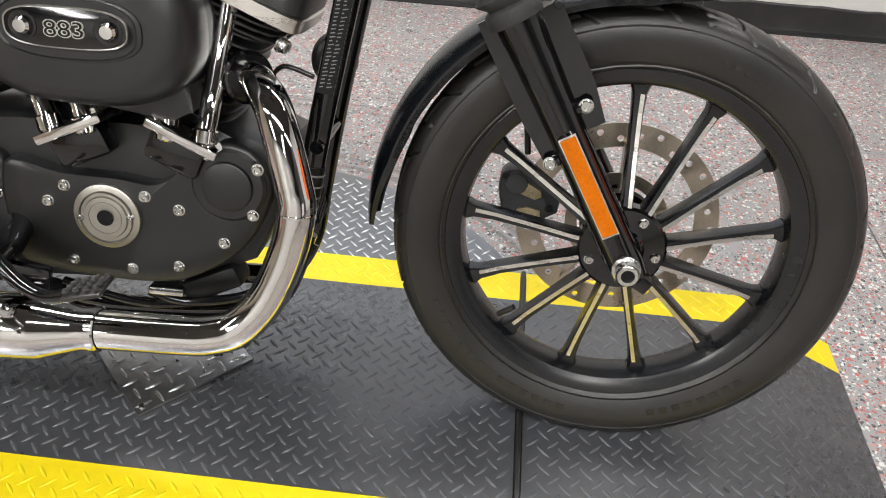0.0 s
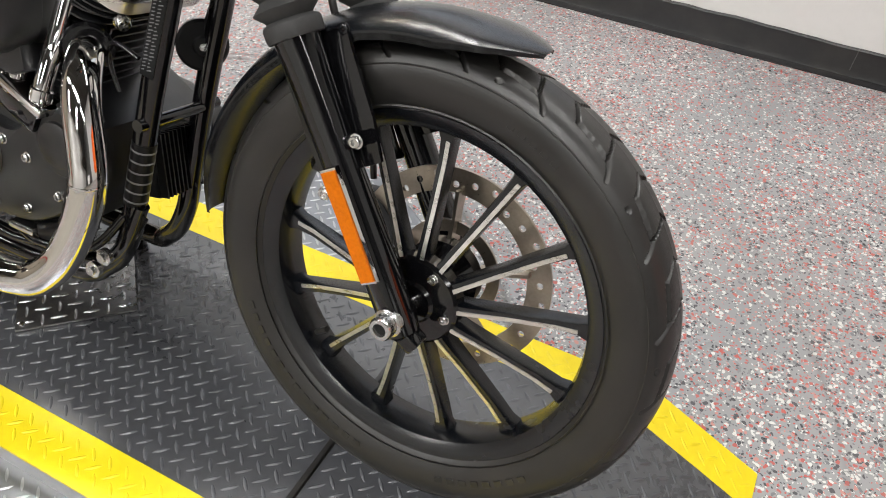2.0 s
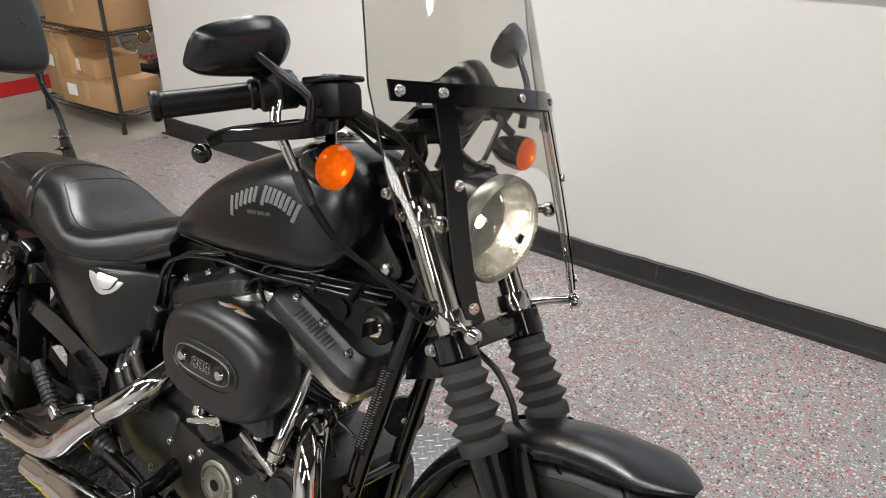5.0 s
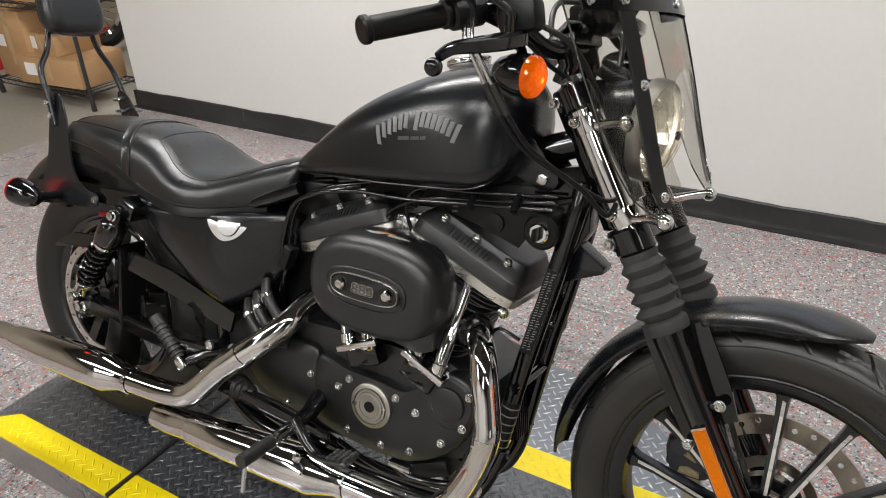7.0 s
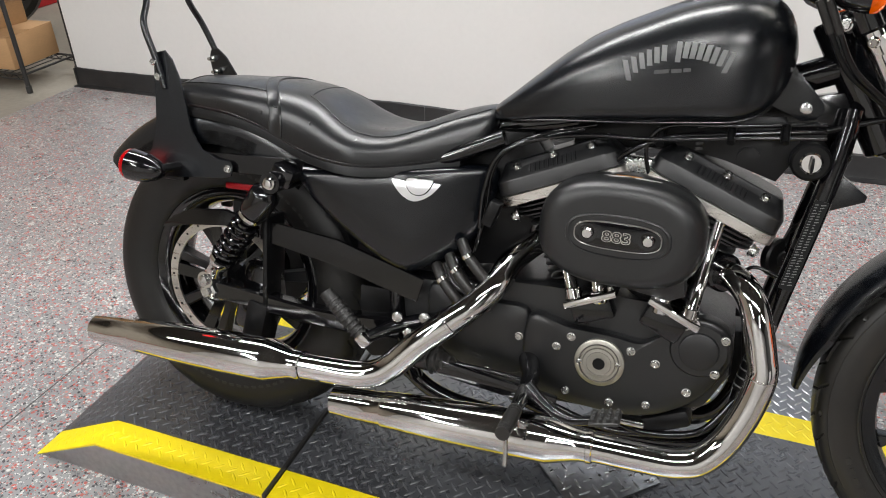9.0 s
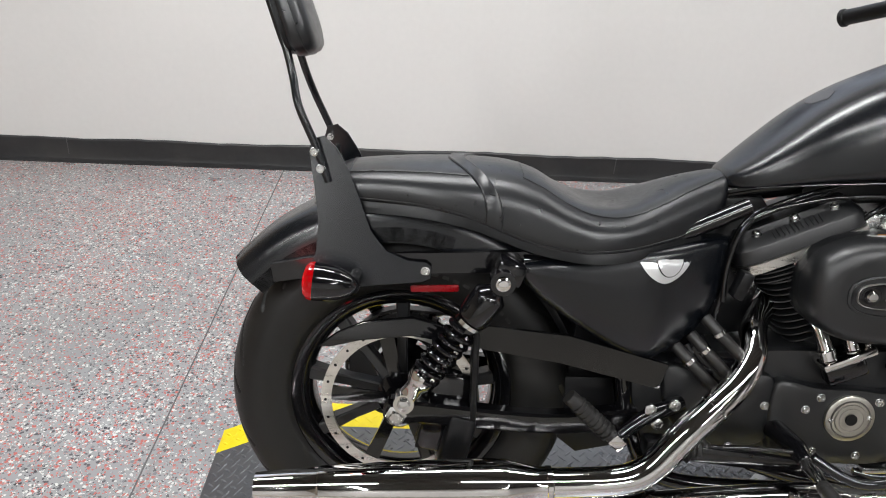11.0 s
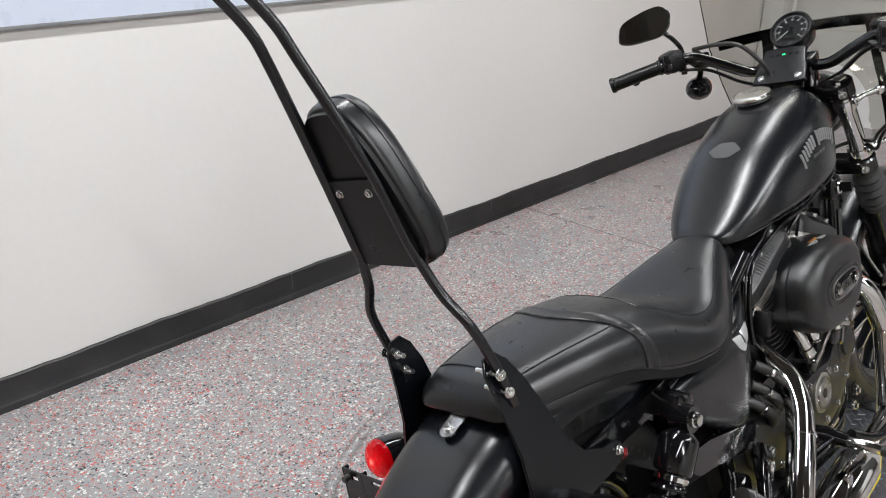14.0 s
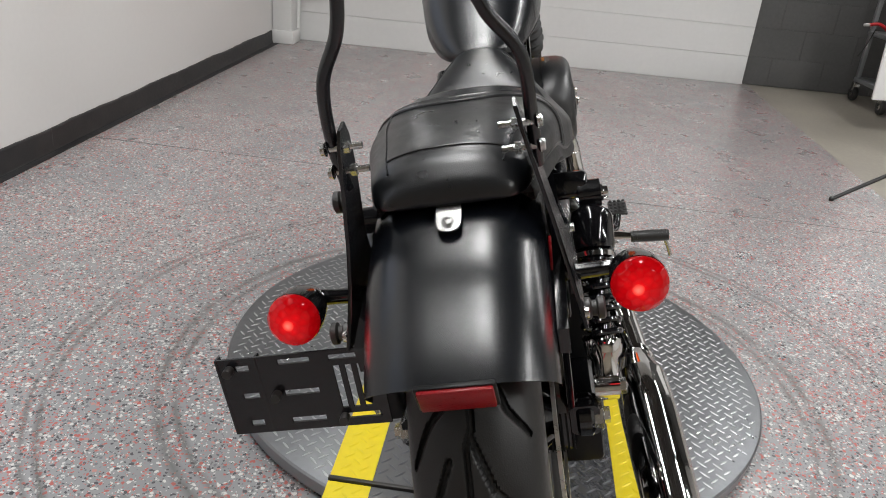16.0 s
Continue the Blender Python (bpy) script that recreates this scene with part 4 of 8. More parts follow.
# ---- rear wheel, swingarm, shocks, mudguard ----
def rear():
    c = RA
    rim = part("rear_wheel", lathe([(0.17, -0.02), (0.176, -0.04), (0.188, -0.052), (0.204, -0.056), (0.208, -0.054), (0.206, -0.046), (0.194, -0.03), (0.19, 0.0),
                                    (0.194, 0.03), (0.206, 0.046), (0.208, 0.054), (0.204, 0.056), (0.188, 0.052), (0.176, 0.04), (0.17, 0.02)], c, n=80, closed=True), GLOSS, BIKE, "gloss black cast rear wheel")
    gro = [(0.0, 0.002, 0.30, 0.022), (0.30, 0.022, 0.42, 0.045), (0.42, 0.045, 0.66, 0.07), (0.5, -0.002, 0.80, -0.022), (0.80, -0.022, 0.92, -0.045), (0.92, -0.045, 1.16, -0.07),
           (0.0, -0.003, 0.45, -0.003), (0.45, -0.003, 0.55, 0.004), (0.55, 0.004, 0.93, 0.004), (0.93, 0.004, 1.0, -0.003), (0.62, 0.024, 0.86, 0.042), (0.86, 0.042, 1.0, 0.066), (0.12, -0.024, 0.36, -0.042), (0.36, -0.042, 0.5, -0.066)]
    tyre(rim, c, [(0.052, 0.2045), (0.062, 0.215), (0.071, 0.235), (0.0745, 0.257), (0.0715, 0.281), (0.059, 0.302), (0.034, 0.318), (0.0, 0.326)], [(*g, 1.0) for g in gro], 11, width=0.0026, material=REAR_RUBBER, label="wide black rubber rear tyre")
    tyre_bars(rim, c, 0.0735, [(238, 15, 0.254, 0.016, 4.6), (40, 15, 0.254, 0.016, 4.6)], -1)
    part("hub", lathe([(0, -0.075), (0.03, -0.075), (0.045, -0.06), (0.042, 0.05), (0.055, 0.07), (0.0, 0.075)], c, n=36), GLOSS, rim)
    for k in range(9):
        a = radians(10 + 40 * k)
        d = V(math.cos(a), 0, math.sin(a))
        part("spoke", sweep([c + d * 0.035 + V(0, -0.035, 0), c + d * 0.1 + V(0, -0.028, 0), c + d * 0.178 + V(0, -0.02, 0)], [0.011, 0.0095, 0.0135], section=[(-1, -1.1), (-0.7, -1.4), (0.7, -1.4), (1, -1.1), (1, 1.2), (-1, 1.2)]), WRINKLE, rim)
    part("brake_disc", lathe([(0.127, -0.084), (0.146, -0.084), (0.146, -0.079), (0.127, -0.079)], c, n=72, closed=True), MACHINED, rim, "pale steel rear brake disc")
    # black dots laid on the solid disc imitate the dark of drilled holes
    dots = [lathe([(0, 0), (0.0028, 0), (0.0028, 0.0005), (0, 0.0005)], c + V(0.1375 * math.cos(radians(15 * k)), -0.0843, 0.1375 * math.sin(radians(15 * k))), (0, -1, 0), 8) for k in range(24)]
    for bm in dots:
        part("hole_dot", bm, PLASTIC, rim)
    for k in range(5):
        a = radians(30 + 72 * k)
        d = V(math.cos(a), 0, math.sin(a))
        part("disc_arm", sweep([c + d * 0.03 + V(0, -0.076, 0), c + d * 0.13 + V(0, -0.081, 0)], [0.012, 0.015], section=[(-0.9, -0.2), (0.9, -0.2), (0.9, 0.2), (-0.9, 0.2)]), GLOSS, rim)
    # drive pulley and belt on the left
    pul = part("drive_pulley", lathe([(0.06, 0.082), (0.112, 0.082), (0.112, 0.108), (0.06, 0.108)], c, n=68, closed=True), WRINKLE, rim)
    for k in range(34):
        a = 2 * math.pi * k / 34
        part("pulley_tooth", box((0, 0, 0), (0.007, 0.026, 0.005)), GLOSS, pul).matrix_local = Matrix.Translation(c + V(0.114 * math.cos(a), 0.095, 0.114 * math.sin(a)) ) @ Matrix.Rotation(math.pi / 2 - a, 4, "Y")
    belt = [(-0.757 + 0.118 * math.cos(t), 0.316 + 0.118 * math.sin(t)) for t in np.linspace(math.pi * 0.53, math.pi * 1.47, 18)]
    path = [V(-0.25, 0.095, 0.40)] + [V(x, 0.095, z) for x, z in belt] + [V(-0.25, 0.095, 0.27)]
    part("drive_belt", sweep(path, 1.0, section=[(-0.003, -0.013), (0.003, -0.013), (0.003, 0.013), (-0.003, 0.013)]), RUBBER, BIKE)
    # swingarm
    for y in (-0.118, 0.118):
        s = 1 if y > 0 else -1
        part("swingarm", sweep([V(-0.775, y, 0.318), V(-0.72, y, 0.318), V(-0.5, y, 0.302), V(-0.33, y * 0.9, 0.31)], [0.024, 0.021, 0.019, 0.022], smooth=5, section=[(-1, -0.6), (-0.75, -0.85), (0.75, -0.85), (1, -0.6), (1, 0.6), (0.75, 0.85), (-0.75, 0.85), (-1, 0.6)]), GLOSS, BIKE)
        part("axle_plate", rod(V(-0.757, y - 0.012, 0.316), V(-0.757, y + 0.012, 0.316), 0.03, 24, bevel=0.004), GLOSS, BIKE)
        nut = part("axle_nut", lathe([(0, 0), (0.019, 0), (0.0195, 0.003), (0.0195, 0.012), (0.012, 0.014), (0.011, 0.022), (0.0, 0.022)], V(-0.762, y + s * 0.012, 0.316), (0, s, 0), 6), STEEL, BIKE)
        shock(y * 1.29)
    # rear mudguard
    half = lambda f: 0.099 - 0.02 * max(0, 0.25 - f)
    part("rear_mudguard", arch(RA, lambda f: 0.386 + 0.009 * f ** 1.6, 52, 139.5, half, lambda f: 0.085 - 0.012 * f, n=56, m=22, power=4.5), SATIN, BIKE, "satin black bobbed rear mudguard")
    # red marker in the guard's tail and one along its right edge
    p = RA + V(0.38 * math.cos(radians(140.5)), 0.0, 0.38 * math.sin(radians(140.5)))
    part("tail_reflector_frame", box(p, (0.006, 0.08, 0.037), (0, -22, 0), bevel=0.002), PLASTIC, BIKE)
    part("tail_reflector", box(p + V(-0.004, 0, -0.001), (0.006, 0.074, 0.031), (0, -22, 0), bevel=0.002), REFLRED, BIKE, "dark red rear reflector")
    for s in (-1, 1):
        part("side_marker", box(V(-0.70, s * 0.097, 0.541), (0.085, 0.006, 0.013), (0, -2, 0), bevel=0.003), REFLRED, BIKE, "red side marker strip")
        # strut that bears the guard
        part("guard_strut", sweep([V(-0.98, s * 0.106, 0.565), V(-0.86, s * 0.108, 0.585), V(-0.7, s * 0.108, 0.592), V(-0.55, s * 0.105, 0.598), V(-0.42, s * 0.095, 0.60)], [0.016, 0.018, 0.018, 0.018, 0.018], smooth=5, section=[(-1, -0.35), (1, -0.35), (1, 0.35), (-1, 0.35)]), GLOSS, BIKE)


def shock(y):
    top, bot = V(-0.588, y + math.copysign(0.008, y), 0.578), V(-0.748, y, 0.352)
    ax = (bot - top).normalized()
    L = (bot - top).length
    body = part("rear_shock", joined(
        lathe([(0, 0.018), (0.014, 0.018), (0.0285, 0.03), (0.030, 0.036), (0.030, 0.078), (0.028, 0.084), (0.021, 0.086), (0.021, 0.104), (0, 0.104)], top, ax, 30),
        rod(top + ax * 0.1, bot - ax * 0.03, 0.013, 16)), GLOSS, BIKE, "gloss black shock absorber with a coil spring")
    part("upper_eye", joined(lathe([(0.011, -0.016), (0.021, -0.016), (0.021, 0.016), (0.011, 0.016)], top, (0, 1, 0), 24, True), lathe([(0, -0.0145), (0.0115, -0.0145), (0.0115, 0.0145), (0, 0.0145)], top, (0, 1, 0), 20)), GLOSS, body)
    s = -1 if y < 0 else 1
    part("upper_nut", lathe([(0, 0), (0.0125, 0), (0.0125, 0.003), (0.0095, 0.004), (0.009, 0.01), (0, 0.012)], top + V(0, s * 0.0165, 0), (0, s, 0), 12), CHROME, body)
    _, u, w = basis(ax)
    turns, n = 7, 7 * 18
    pts = [top + ax * (0.104 + (L - 0.164) * k / n) + (u * math.cos(2 * math.pi * turns * k / n) + w * math.sin(2 * math.pi * turns * k / n)) * 0.0248 for k in range(n + 1)]
    part("shock_ring", lathe([(0.021, 0.088), (0.0265, 0.089), (0.0265, 0.096), (0.021, 0.098)], top, ax, 28, True), CHROME, body)
    part("spring", sweep(pts, 0.0045, 8), GLOSS, body)
    part("adjuster", lathe([(0.0, 0), (0.026, 0), (0.027, 0.004), (0.024, 0.02), (0.018, 0.028), (0.018, 0.05), (0, 0.05)], bot - ax * 0.064, ax, 10), CHROME, body, "chrome preload collar")
    part("lower_eye", joined(lathe([(0.0, -0.017), (0.018, -0.017), (0.0185, 0.0), (0.018, 0.017), (0, 0.017)], bot, (0, 1, 0), 22), box(bot - ax * 0.012, (0.02, 0.03, 0.02), (0, 35, 0), bevel=0.003)), CHROME, body)
    part("lower_nut", lathe([(0, 0), (0.0115, 0), (0.0115, 0.008), (0.006, 0.009), (0, 0.012)], bot + V(0, s * 0.0175, 0), (0, s, 0), 6), STEEL, body)


rear()


# ---- tank, seat, side covers ----
TX = [-0.196, -0.188, -0.165, -0.120, -0.060, 0.000, 0.060, 0.120, 0.180, 0.225, 0.255, 0.278, 0.293, 0.300]
TT = [0.745, 0.757, 0.776, 0.815, 0.865, 0.903, 0.931, 0.955, 0.970, 0.973, 0.965, 0.947, 0.919, 0.885]
TB = [0.735, 0.728, 0.727, 0.733, 0.741, 0.746, 0.751, 0.757, 0.763, 0.769, 0.782, 0.806, 0.838, 0.870]
TW = [0.030, 0.052, 0.071, 0.091, 0.108, 0.118, 0.124, 0.127, 0.126, 0.120, 0.108, 0.090, 0.064, 0.030]


def tank_section(x):
    zt, zb, w = (float(np.interp(x, *fine)) for fine in TANK_FINE)
    return zt, zb, w, zb + 0.32 * (zt - zb)


def fine_table(xs, ys):
    pts = curve_pts([(a, b, 0) for a, b in zip(xs, ys)], 8)
    return [p.x for p in pts], [p.y for p in pts]


TANK_FINE = [fine_table(TX, t) for t in (TT, TB, TW)]


def tank_side(x, z):
    """Half the tank's width at a point of its side."""
    zt, zb, w, zc = tank_section(x)
    if z > zc:
        return w * max(0.0, 1 - ((z - zc) / (zt - zc)) ** 2.6) ** (1 / 2.6)
    return w * max(0.0, 1 - ((zc - z) / (zc - zb)) ** 5.5) ** (1 / 5.5)


def tank_ring(x, n=56):
    zt, zb, w, zc = tank_section(x)
    ring = []
    for k in range(n):
        t = 2 * math.pi * k / n
        c, s = math.cos(t), math.sin(t)
        e = 2.6 if s > 0 else 5.5
        h = zt - zc if s > 0 else zc - zb
        ring.append(V(x, w * math.copysign(abs(c) ** (2 / e), c), zc + h * math.copysign(abs(s) ** (2 / e), s)))
    return ring


def tank():
    xs = sorted({*np.linspace(-0.196, 0.3, 52).tolist(), -0.194, -0.191, 0.297, 0.299})
    ob = part("fuel_tank", skin([tank_ring(x) for x in xs]), SATIN, BIKE, "satin black teardrop fuel tank", sharp=50)
    # seam along the lower edge
    for s in (-1, 1):
        pts = [V(x, s * (tank_section(x)[2] * 0.93), tank_section(x)[1] + 0.004) for x in np.linspace(-0.15, 0.25, 24)]
        part("tank_seam", sweep(pts, 0.0018, 8), SATIN, ob)
    # filler cap
    cx, cy = 0.14, 0.012
    z = tank_section(cx)[0] + 0.002
    part("filler_cap", lathe([(0, 0), (0.037, 0), (0.039, 0.004), (0.038, 0.012), (0.034, 0.0165), (0.02, 0.0185), (0, 0.019)], V(cx, cy, z), (-0.25, 0.0, 1), 40), MACHINED, ob, "brushed silver filler cap")
    part("cap_rim", lathe([(0.0395, 0.004), (0.0405, 0.006), (0.0405, 0.011), (0.0395, 0.013), (0.0365, 0.0135)], V(cx, cy, z), (-0.25, 0.0, 1), 40, True), CHROME, ob)
    # arched grey lettering band as plain blocks on either side
    for s in (-1, 1):
        bms, count = [], 15
        for k in range(count):
            if k == 6:
                continue
            f = (k + 0.5) / count * 2 - 1
            big = 1.28 if k in (0, count - 1, 7) else 1.0
            x0, zc = 0.122 + 0.082 * f, 0.8745 + 0.0125 * f - 0.026 * f * f - (0.0 if big == 1.0 else 0.002)
            hw, hh, lean = 0.0041, 0.0122 * big, -0.36 * f
            rows = []
            for b in np.linspace(-hh, hh, 7):
                x, zz = x0 - b * lean, zc + b
                rows.append([V(x + a, s * (tank_side(x + a, zz) + d), zz) for a, d in ((-hw, -0.001), (hw, -0.001), (hw, 0.0012), (-hw, 0.0012))])
            bms.append(skin(rows))
        for bm in bms:
            part("decal_block", bm, LOGO, ob)
        quads = []
        for x0, w in ((0.1, 0.0115), (0.1225, 0.008), (0.1385, 0.0055)):
            lo, hi = [], []
            for a, b in ((-w, -0.003), (w, -0.003), (w, 0.003), (-w, 0.003)):
                y = tank_side(x0 + a, 0.843 + 0.14 * (x0 + a - 0.117) + b)
                lo.append(V(x0 + a, s * (y - 0.001), 0.843 + 0.14 * (x0 + a - 0.117) + b))
                hi.append(V(x0 + a, s * (y + 0.0008), 0.843 + 0.14 * (x0 + a - 0.117) + b))
            quads.append(skin([lo, hi]))
        for bm in quads:
            part("decal_bar", bm, LOGO_DIM, ob)
    # plain grey badge shape on the crown
    rows = []
    for b in np.linspace(-0.034, 0.034, 13):
        wide = 0.019 * min(1.0, 0.06 + (0.034 - abs(b)) / 0.02)
        ring = []
        for lift, span in ((-0.001, np.linspace(-wide, wide, 5)), (0.001, np.linspace(wide, -wide, 5))):
            for a in span:
                x, y = -0.03 + a, b + 0.006
                zt, zb, w, zc = tank_section(x)
                ring.append(V(x, y, zc + (zt - zc) * (1 - (abs(y) / w) ** 2.6) ** (1 / 2.6) + lift))
        rows.append(ring)
    part("crown_badge", skin(rows), LOGO_DIM, ob)
    for s in (-1, 1):
        # front mounting tabs with their bolt
        part("tank_tab", prism([(0.292, 0.868), (0.35, 0.808), (0.353, 0.795), (0.343, 0.781), (0.325, 0.776), (0.258, 0.803)], s * 0.036, s * 0.041, 0.001), SATIN, ob)
        part("tank_bolt", lathe([(0, -0.004), (0.0095, -0.004), (0.0095, 0.005), (0.006, 0.007), (0, 0.007)], V(0.325, s * 0.044, 0.797), (0, s, 0), 16), STEEL, ob)


tank()

SX = [-0.897, -0.89, -0.865, -0.80, -0.72, -0.65, -0.605, -0.565, -0.52, -0.475, -0.43, -0.375, -0.32, -0.27, -0.225, -0.197, -0.187]
ST = [0.703, 0.722, 0.744, 0.753, 0.757, 0.758, 0.757, 0.752, 0.738, 0.714, 0.699, 0.698, 0.715, 0.733, 0.745, 0.750, 0.745]
SB = [0.697, 0.693, 0.690, 0.687, 0.682, 0.666, 0.648, 0.630, 0.619, 0.617, 0.618, 0.622, 0.629, 0.638, 0.655, 0.685, 0.720]
SW = [0.058, 0.076, 0.088, 0.101, 0.118, 0.126, 0.129, 0.133, 0.140, 0.147, 0.150, 0.139, 0.119, 0.097, 0.077, 0.061, 0.04]
SEAT_FINE = [fine_table(SX, t) for t in (ST, SB, SW)]


def seat_point(x, t):
    zt, zb, w = (float(np.interp(x, *f)) for f in SEAT_FINE)
    zc = zb + 0.24 * (zt - zb)
    c, s = math.cos(t), math.sin(t)
    e = 2.5 if s > 0 else 5.0
    h = zt - zc if s > 0 else zc - zb
    y = w * math.copysign(abs(c) ** (2 / e), c)
    z = zc + h * math.copysign(abs(s) ** (2 / e), s)
    dish = math.exp(-((x + 0.40) / 0.09) ** 2) * 0.010
    if s > 0:
        z -= dish * max(0, 1 - (y / (0.6 * w)) ** 2)
    return V(x, y, z)


def seat():
    xs = sorted({*np.linspace(-0.897, -0.187, 84).tolist(), -0.895, -0.893, -0.192, -0.189})
    ob = part("seat", skin([[seat_point(x, 2 * math.pi * k / 52) for k in range(52)] for x in xs]), LEATHER, BIKE, "black leather two-up seat with stitched panels", sharp=60)
    # strap over the seat's middle
    rings = []
    for k in range(31):
        t = radians(-8 + 196 * k / 30)
        slant = 0.064 * abs(math.cos(t)) ** 1.5
        rows = []
        for dx, up in ((-0.0155, -0.002), (-0.0145, 0.0022), (-0.0125, 0.0032), (-0.0105, 0.0022), (0.0, 0.0026), (0.0105, 0.0022), (0.0125, 0.0032), (0.0145, 0.0022), (0.0155, -0.002)):
            p = seat_point(-0.668 + slant + dx, t)
            n = V(0, math.cos(t) * 0.8, math.sin(t) + 0.15).normalized()
            rows.append(p + n * up)
        rings.append(rows)
    part("seat_strap", skin(rings), LEATHER, ob, "stitched leather strap")
    # seams of the panels
    def seam(f, x0, x1, n=30, r=0.0013):
        return sweep([seat_point(x, f(x)) + V(0, 0, 0.0004) for x in np.linspace(x0, x1, n)], r, 6)
    for s in (1, -1):
        g = (lambda t: t) if s == 1 else (lambda t: math.pi - t)
        part("piping", seam(lambda x: g(radians(46)), -0.875, -0.63), LEATHER, ob)
        part("piping", seam(lambda x: g(radians(58 - 16 * math.sin((x + 0.55) / 0.35 * math.pi))), -0.555, -0.2, 40), LEATHER, ob)
        part("piping", seam(lambda x: g(radians(-6)), -0.86, -0.2, 40), LEATHER, ob)
    part("piping", sweep([seat_point(-0.553, radians(a)) for a in np.linspace(58, 122, 18)], 0.0013, 6), LEATHER, ob)
    part("piping", sweep([seat_point(-0.85, radians(a)) + V(0, 0, 0.0005) for a in np.linspace(46, 134, 18)], 0.0013, 6), LEATHER, ob)
    # tongue with a screw that holds the seat to the guard
    turn = radians(113.5)
    out, down = V(math.cos(turn), 0, math.sin(turn)), V(-math.sin(turn), 0, math.cos(turn))
    p1 = RA + out * 0.3985
    edge = [(-0.028, -0.0135), (-0.028, 0.0135), (0.0, 0.0135)] + [(0.0135 * math.sin(radians(t)), 0.0135 * math.cos(radians(t))) for t in range(15, 166, 15)] + [(0.0, -0.0135)]
    part("seat_tab", skin([[p1 + down * u + V(0, v, 0) + out * k for u, v in edge] for k in (0.0, 0.0028)]), STEEL, BIKE, "bare steel seat tab")
    bolt(BIKE, p1 + out * 0.0028, out, 0.0062, 0.0045, STEEL)
    # seat pan
    part("seat_pan", skin([[seat_point(x, 2 * math.pi * k / 24) * 1.0 + V(0, 0, -0.012 if math.sin(2 * math.pi * k / 24) < 0 else -0.03) for k in range(24)] for x in np.linspace(-0.85, -0.24, 20)]), PLASTIC, BIKE)


seat()


def side_cover():
    out = [(-0.562, 0.598), (-0.556, 0.572), (-0.512, 0.528), (-0.423, 0.468), (-0.365, 0.436), (-0.330, 0.428), (-0.300, 0.432), (-0.225, 0.478), (-0.190, 0.532), (-0.174, 0.585), (-0.172, 0.62), (-0.19, 0.642), (-0.31, 0.632), (-0.45, 0.612)]
    def tuck(x):
        """The cover's front end curls in towards the frame."""
        return 1 - 0.36 * (max(0.0, x + 0.32) / 0.12) ** 1.2
    for s in (-1, 1):
        bm = pillow(out, [(0.985, s * 0.06), (1.0, s * 0.085), (0.995, s * 0.108), (0.975, s * 0.118), (0.93, s * 0.1255), (0.8, s * 0.131), (0.5, s * 0.134), (0.2, s * 0.135)], 5, (-0.36, 0.56))
        for v in bm.verts:
            v.co.y *= tuck(v.co.x)
        ob = part("side_cover", bm, SATIN, BIKE, "satin black teardrop side cover", sharp=50)
        # bright half-round badge that wraps over the cover's top shoulder
        def wrapped(x, z, lift):
            t = max(0.0, (z - 0.598) / 0.034)
            return s * (0.1335 + lift - 0.03 * t * t) * tuck(x)

        def patch(name, cx, half, z_top, z_low, lift, power, mat, label=""):
            rows = []
            for x in np.linspace(cx - half, cx + half, 17):
                low = z_top - (z_top - z_low) * max(0.02, 1 - abs((x - cx) / half) ** power) ** (1 / power)
                zs = np.linspace(low, z_top, 7)
                rows.append([V(x, wrapped(x, z, lift), z) for z in zs] + [V(x, wrapped(x, z, -0.006), z) for z in zs[::-1]])
            return part(name, skin(rows), mat, ob, label, sharp=50)
        patch("cover_badge", -0.308, 0.052, 0.631, 0.573, 0.0022, 1.7, SILVER, "silver half-round badge")
        patch("badge_groove", -0.301, 0.028, 0.632, 0.584, 0.0028, 2.2, PLASTIC)
        patch("badge_inset", -0.301, 0.026, 0.633, 0.586, 0.0048, 2.2, SILVER)


side_cover()


# ---- engine ----
CRANK = V(0.0765, 0, 0.32)


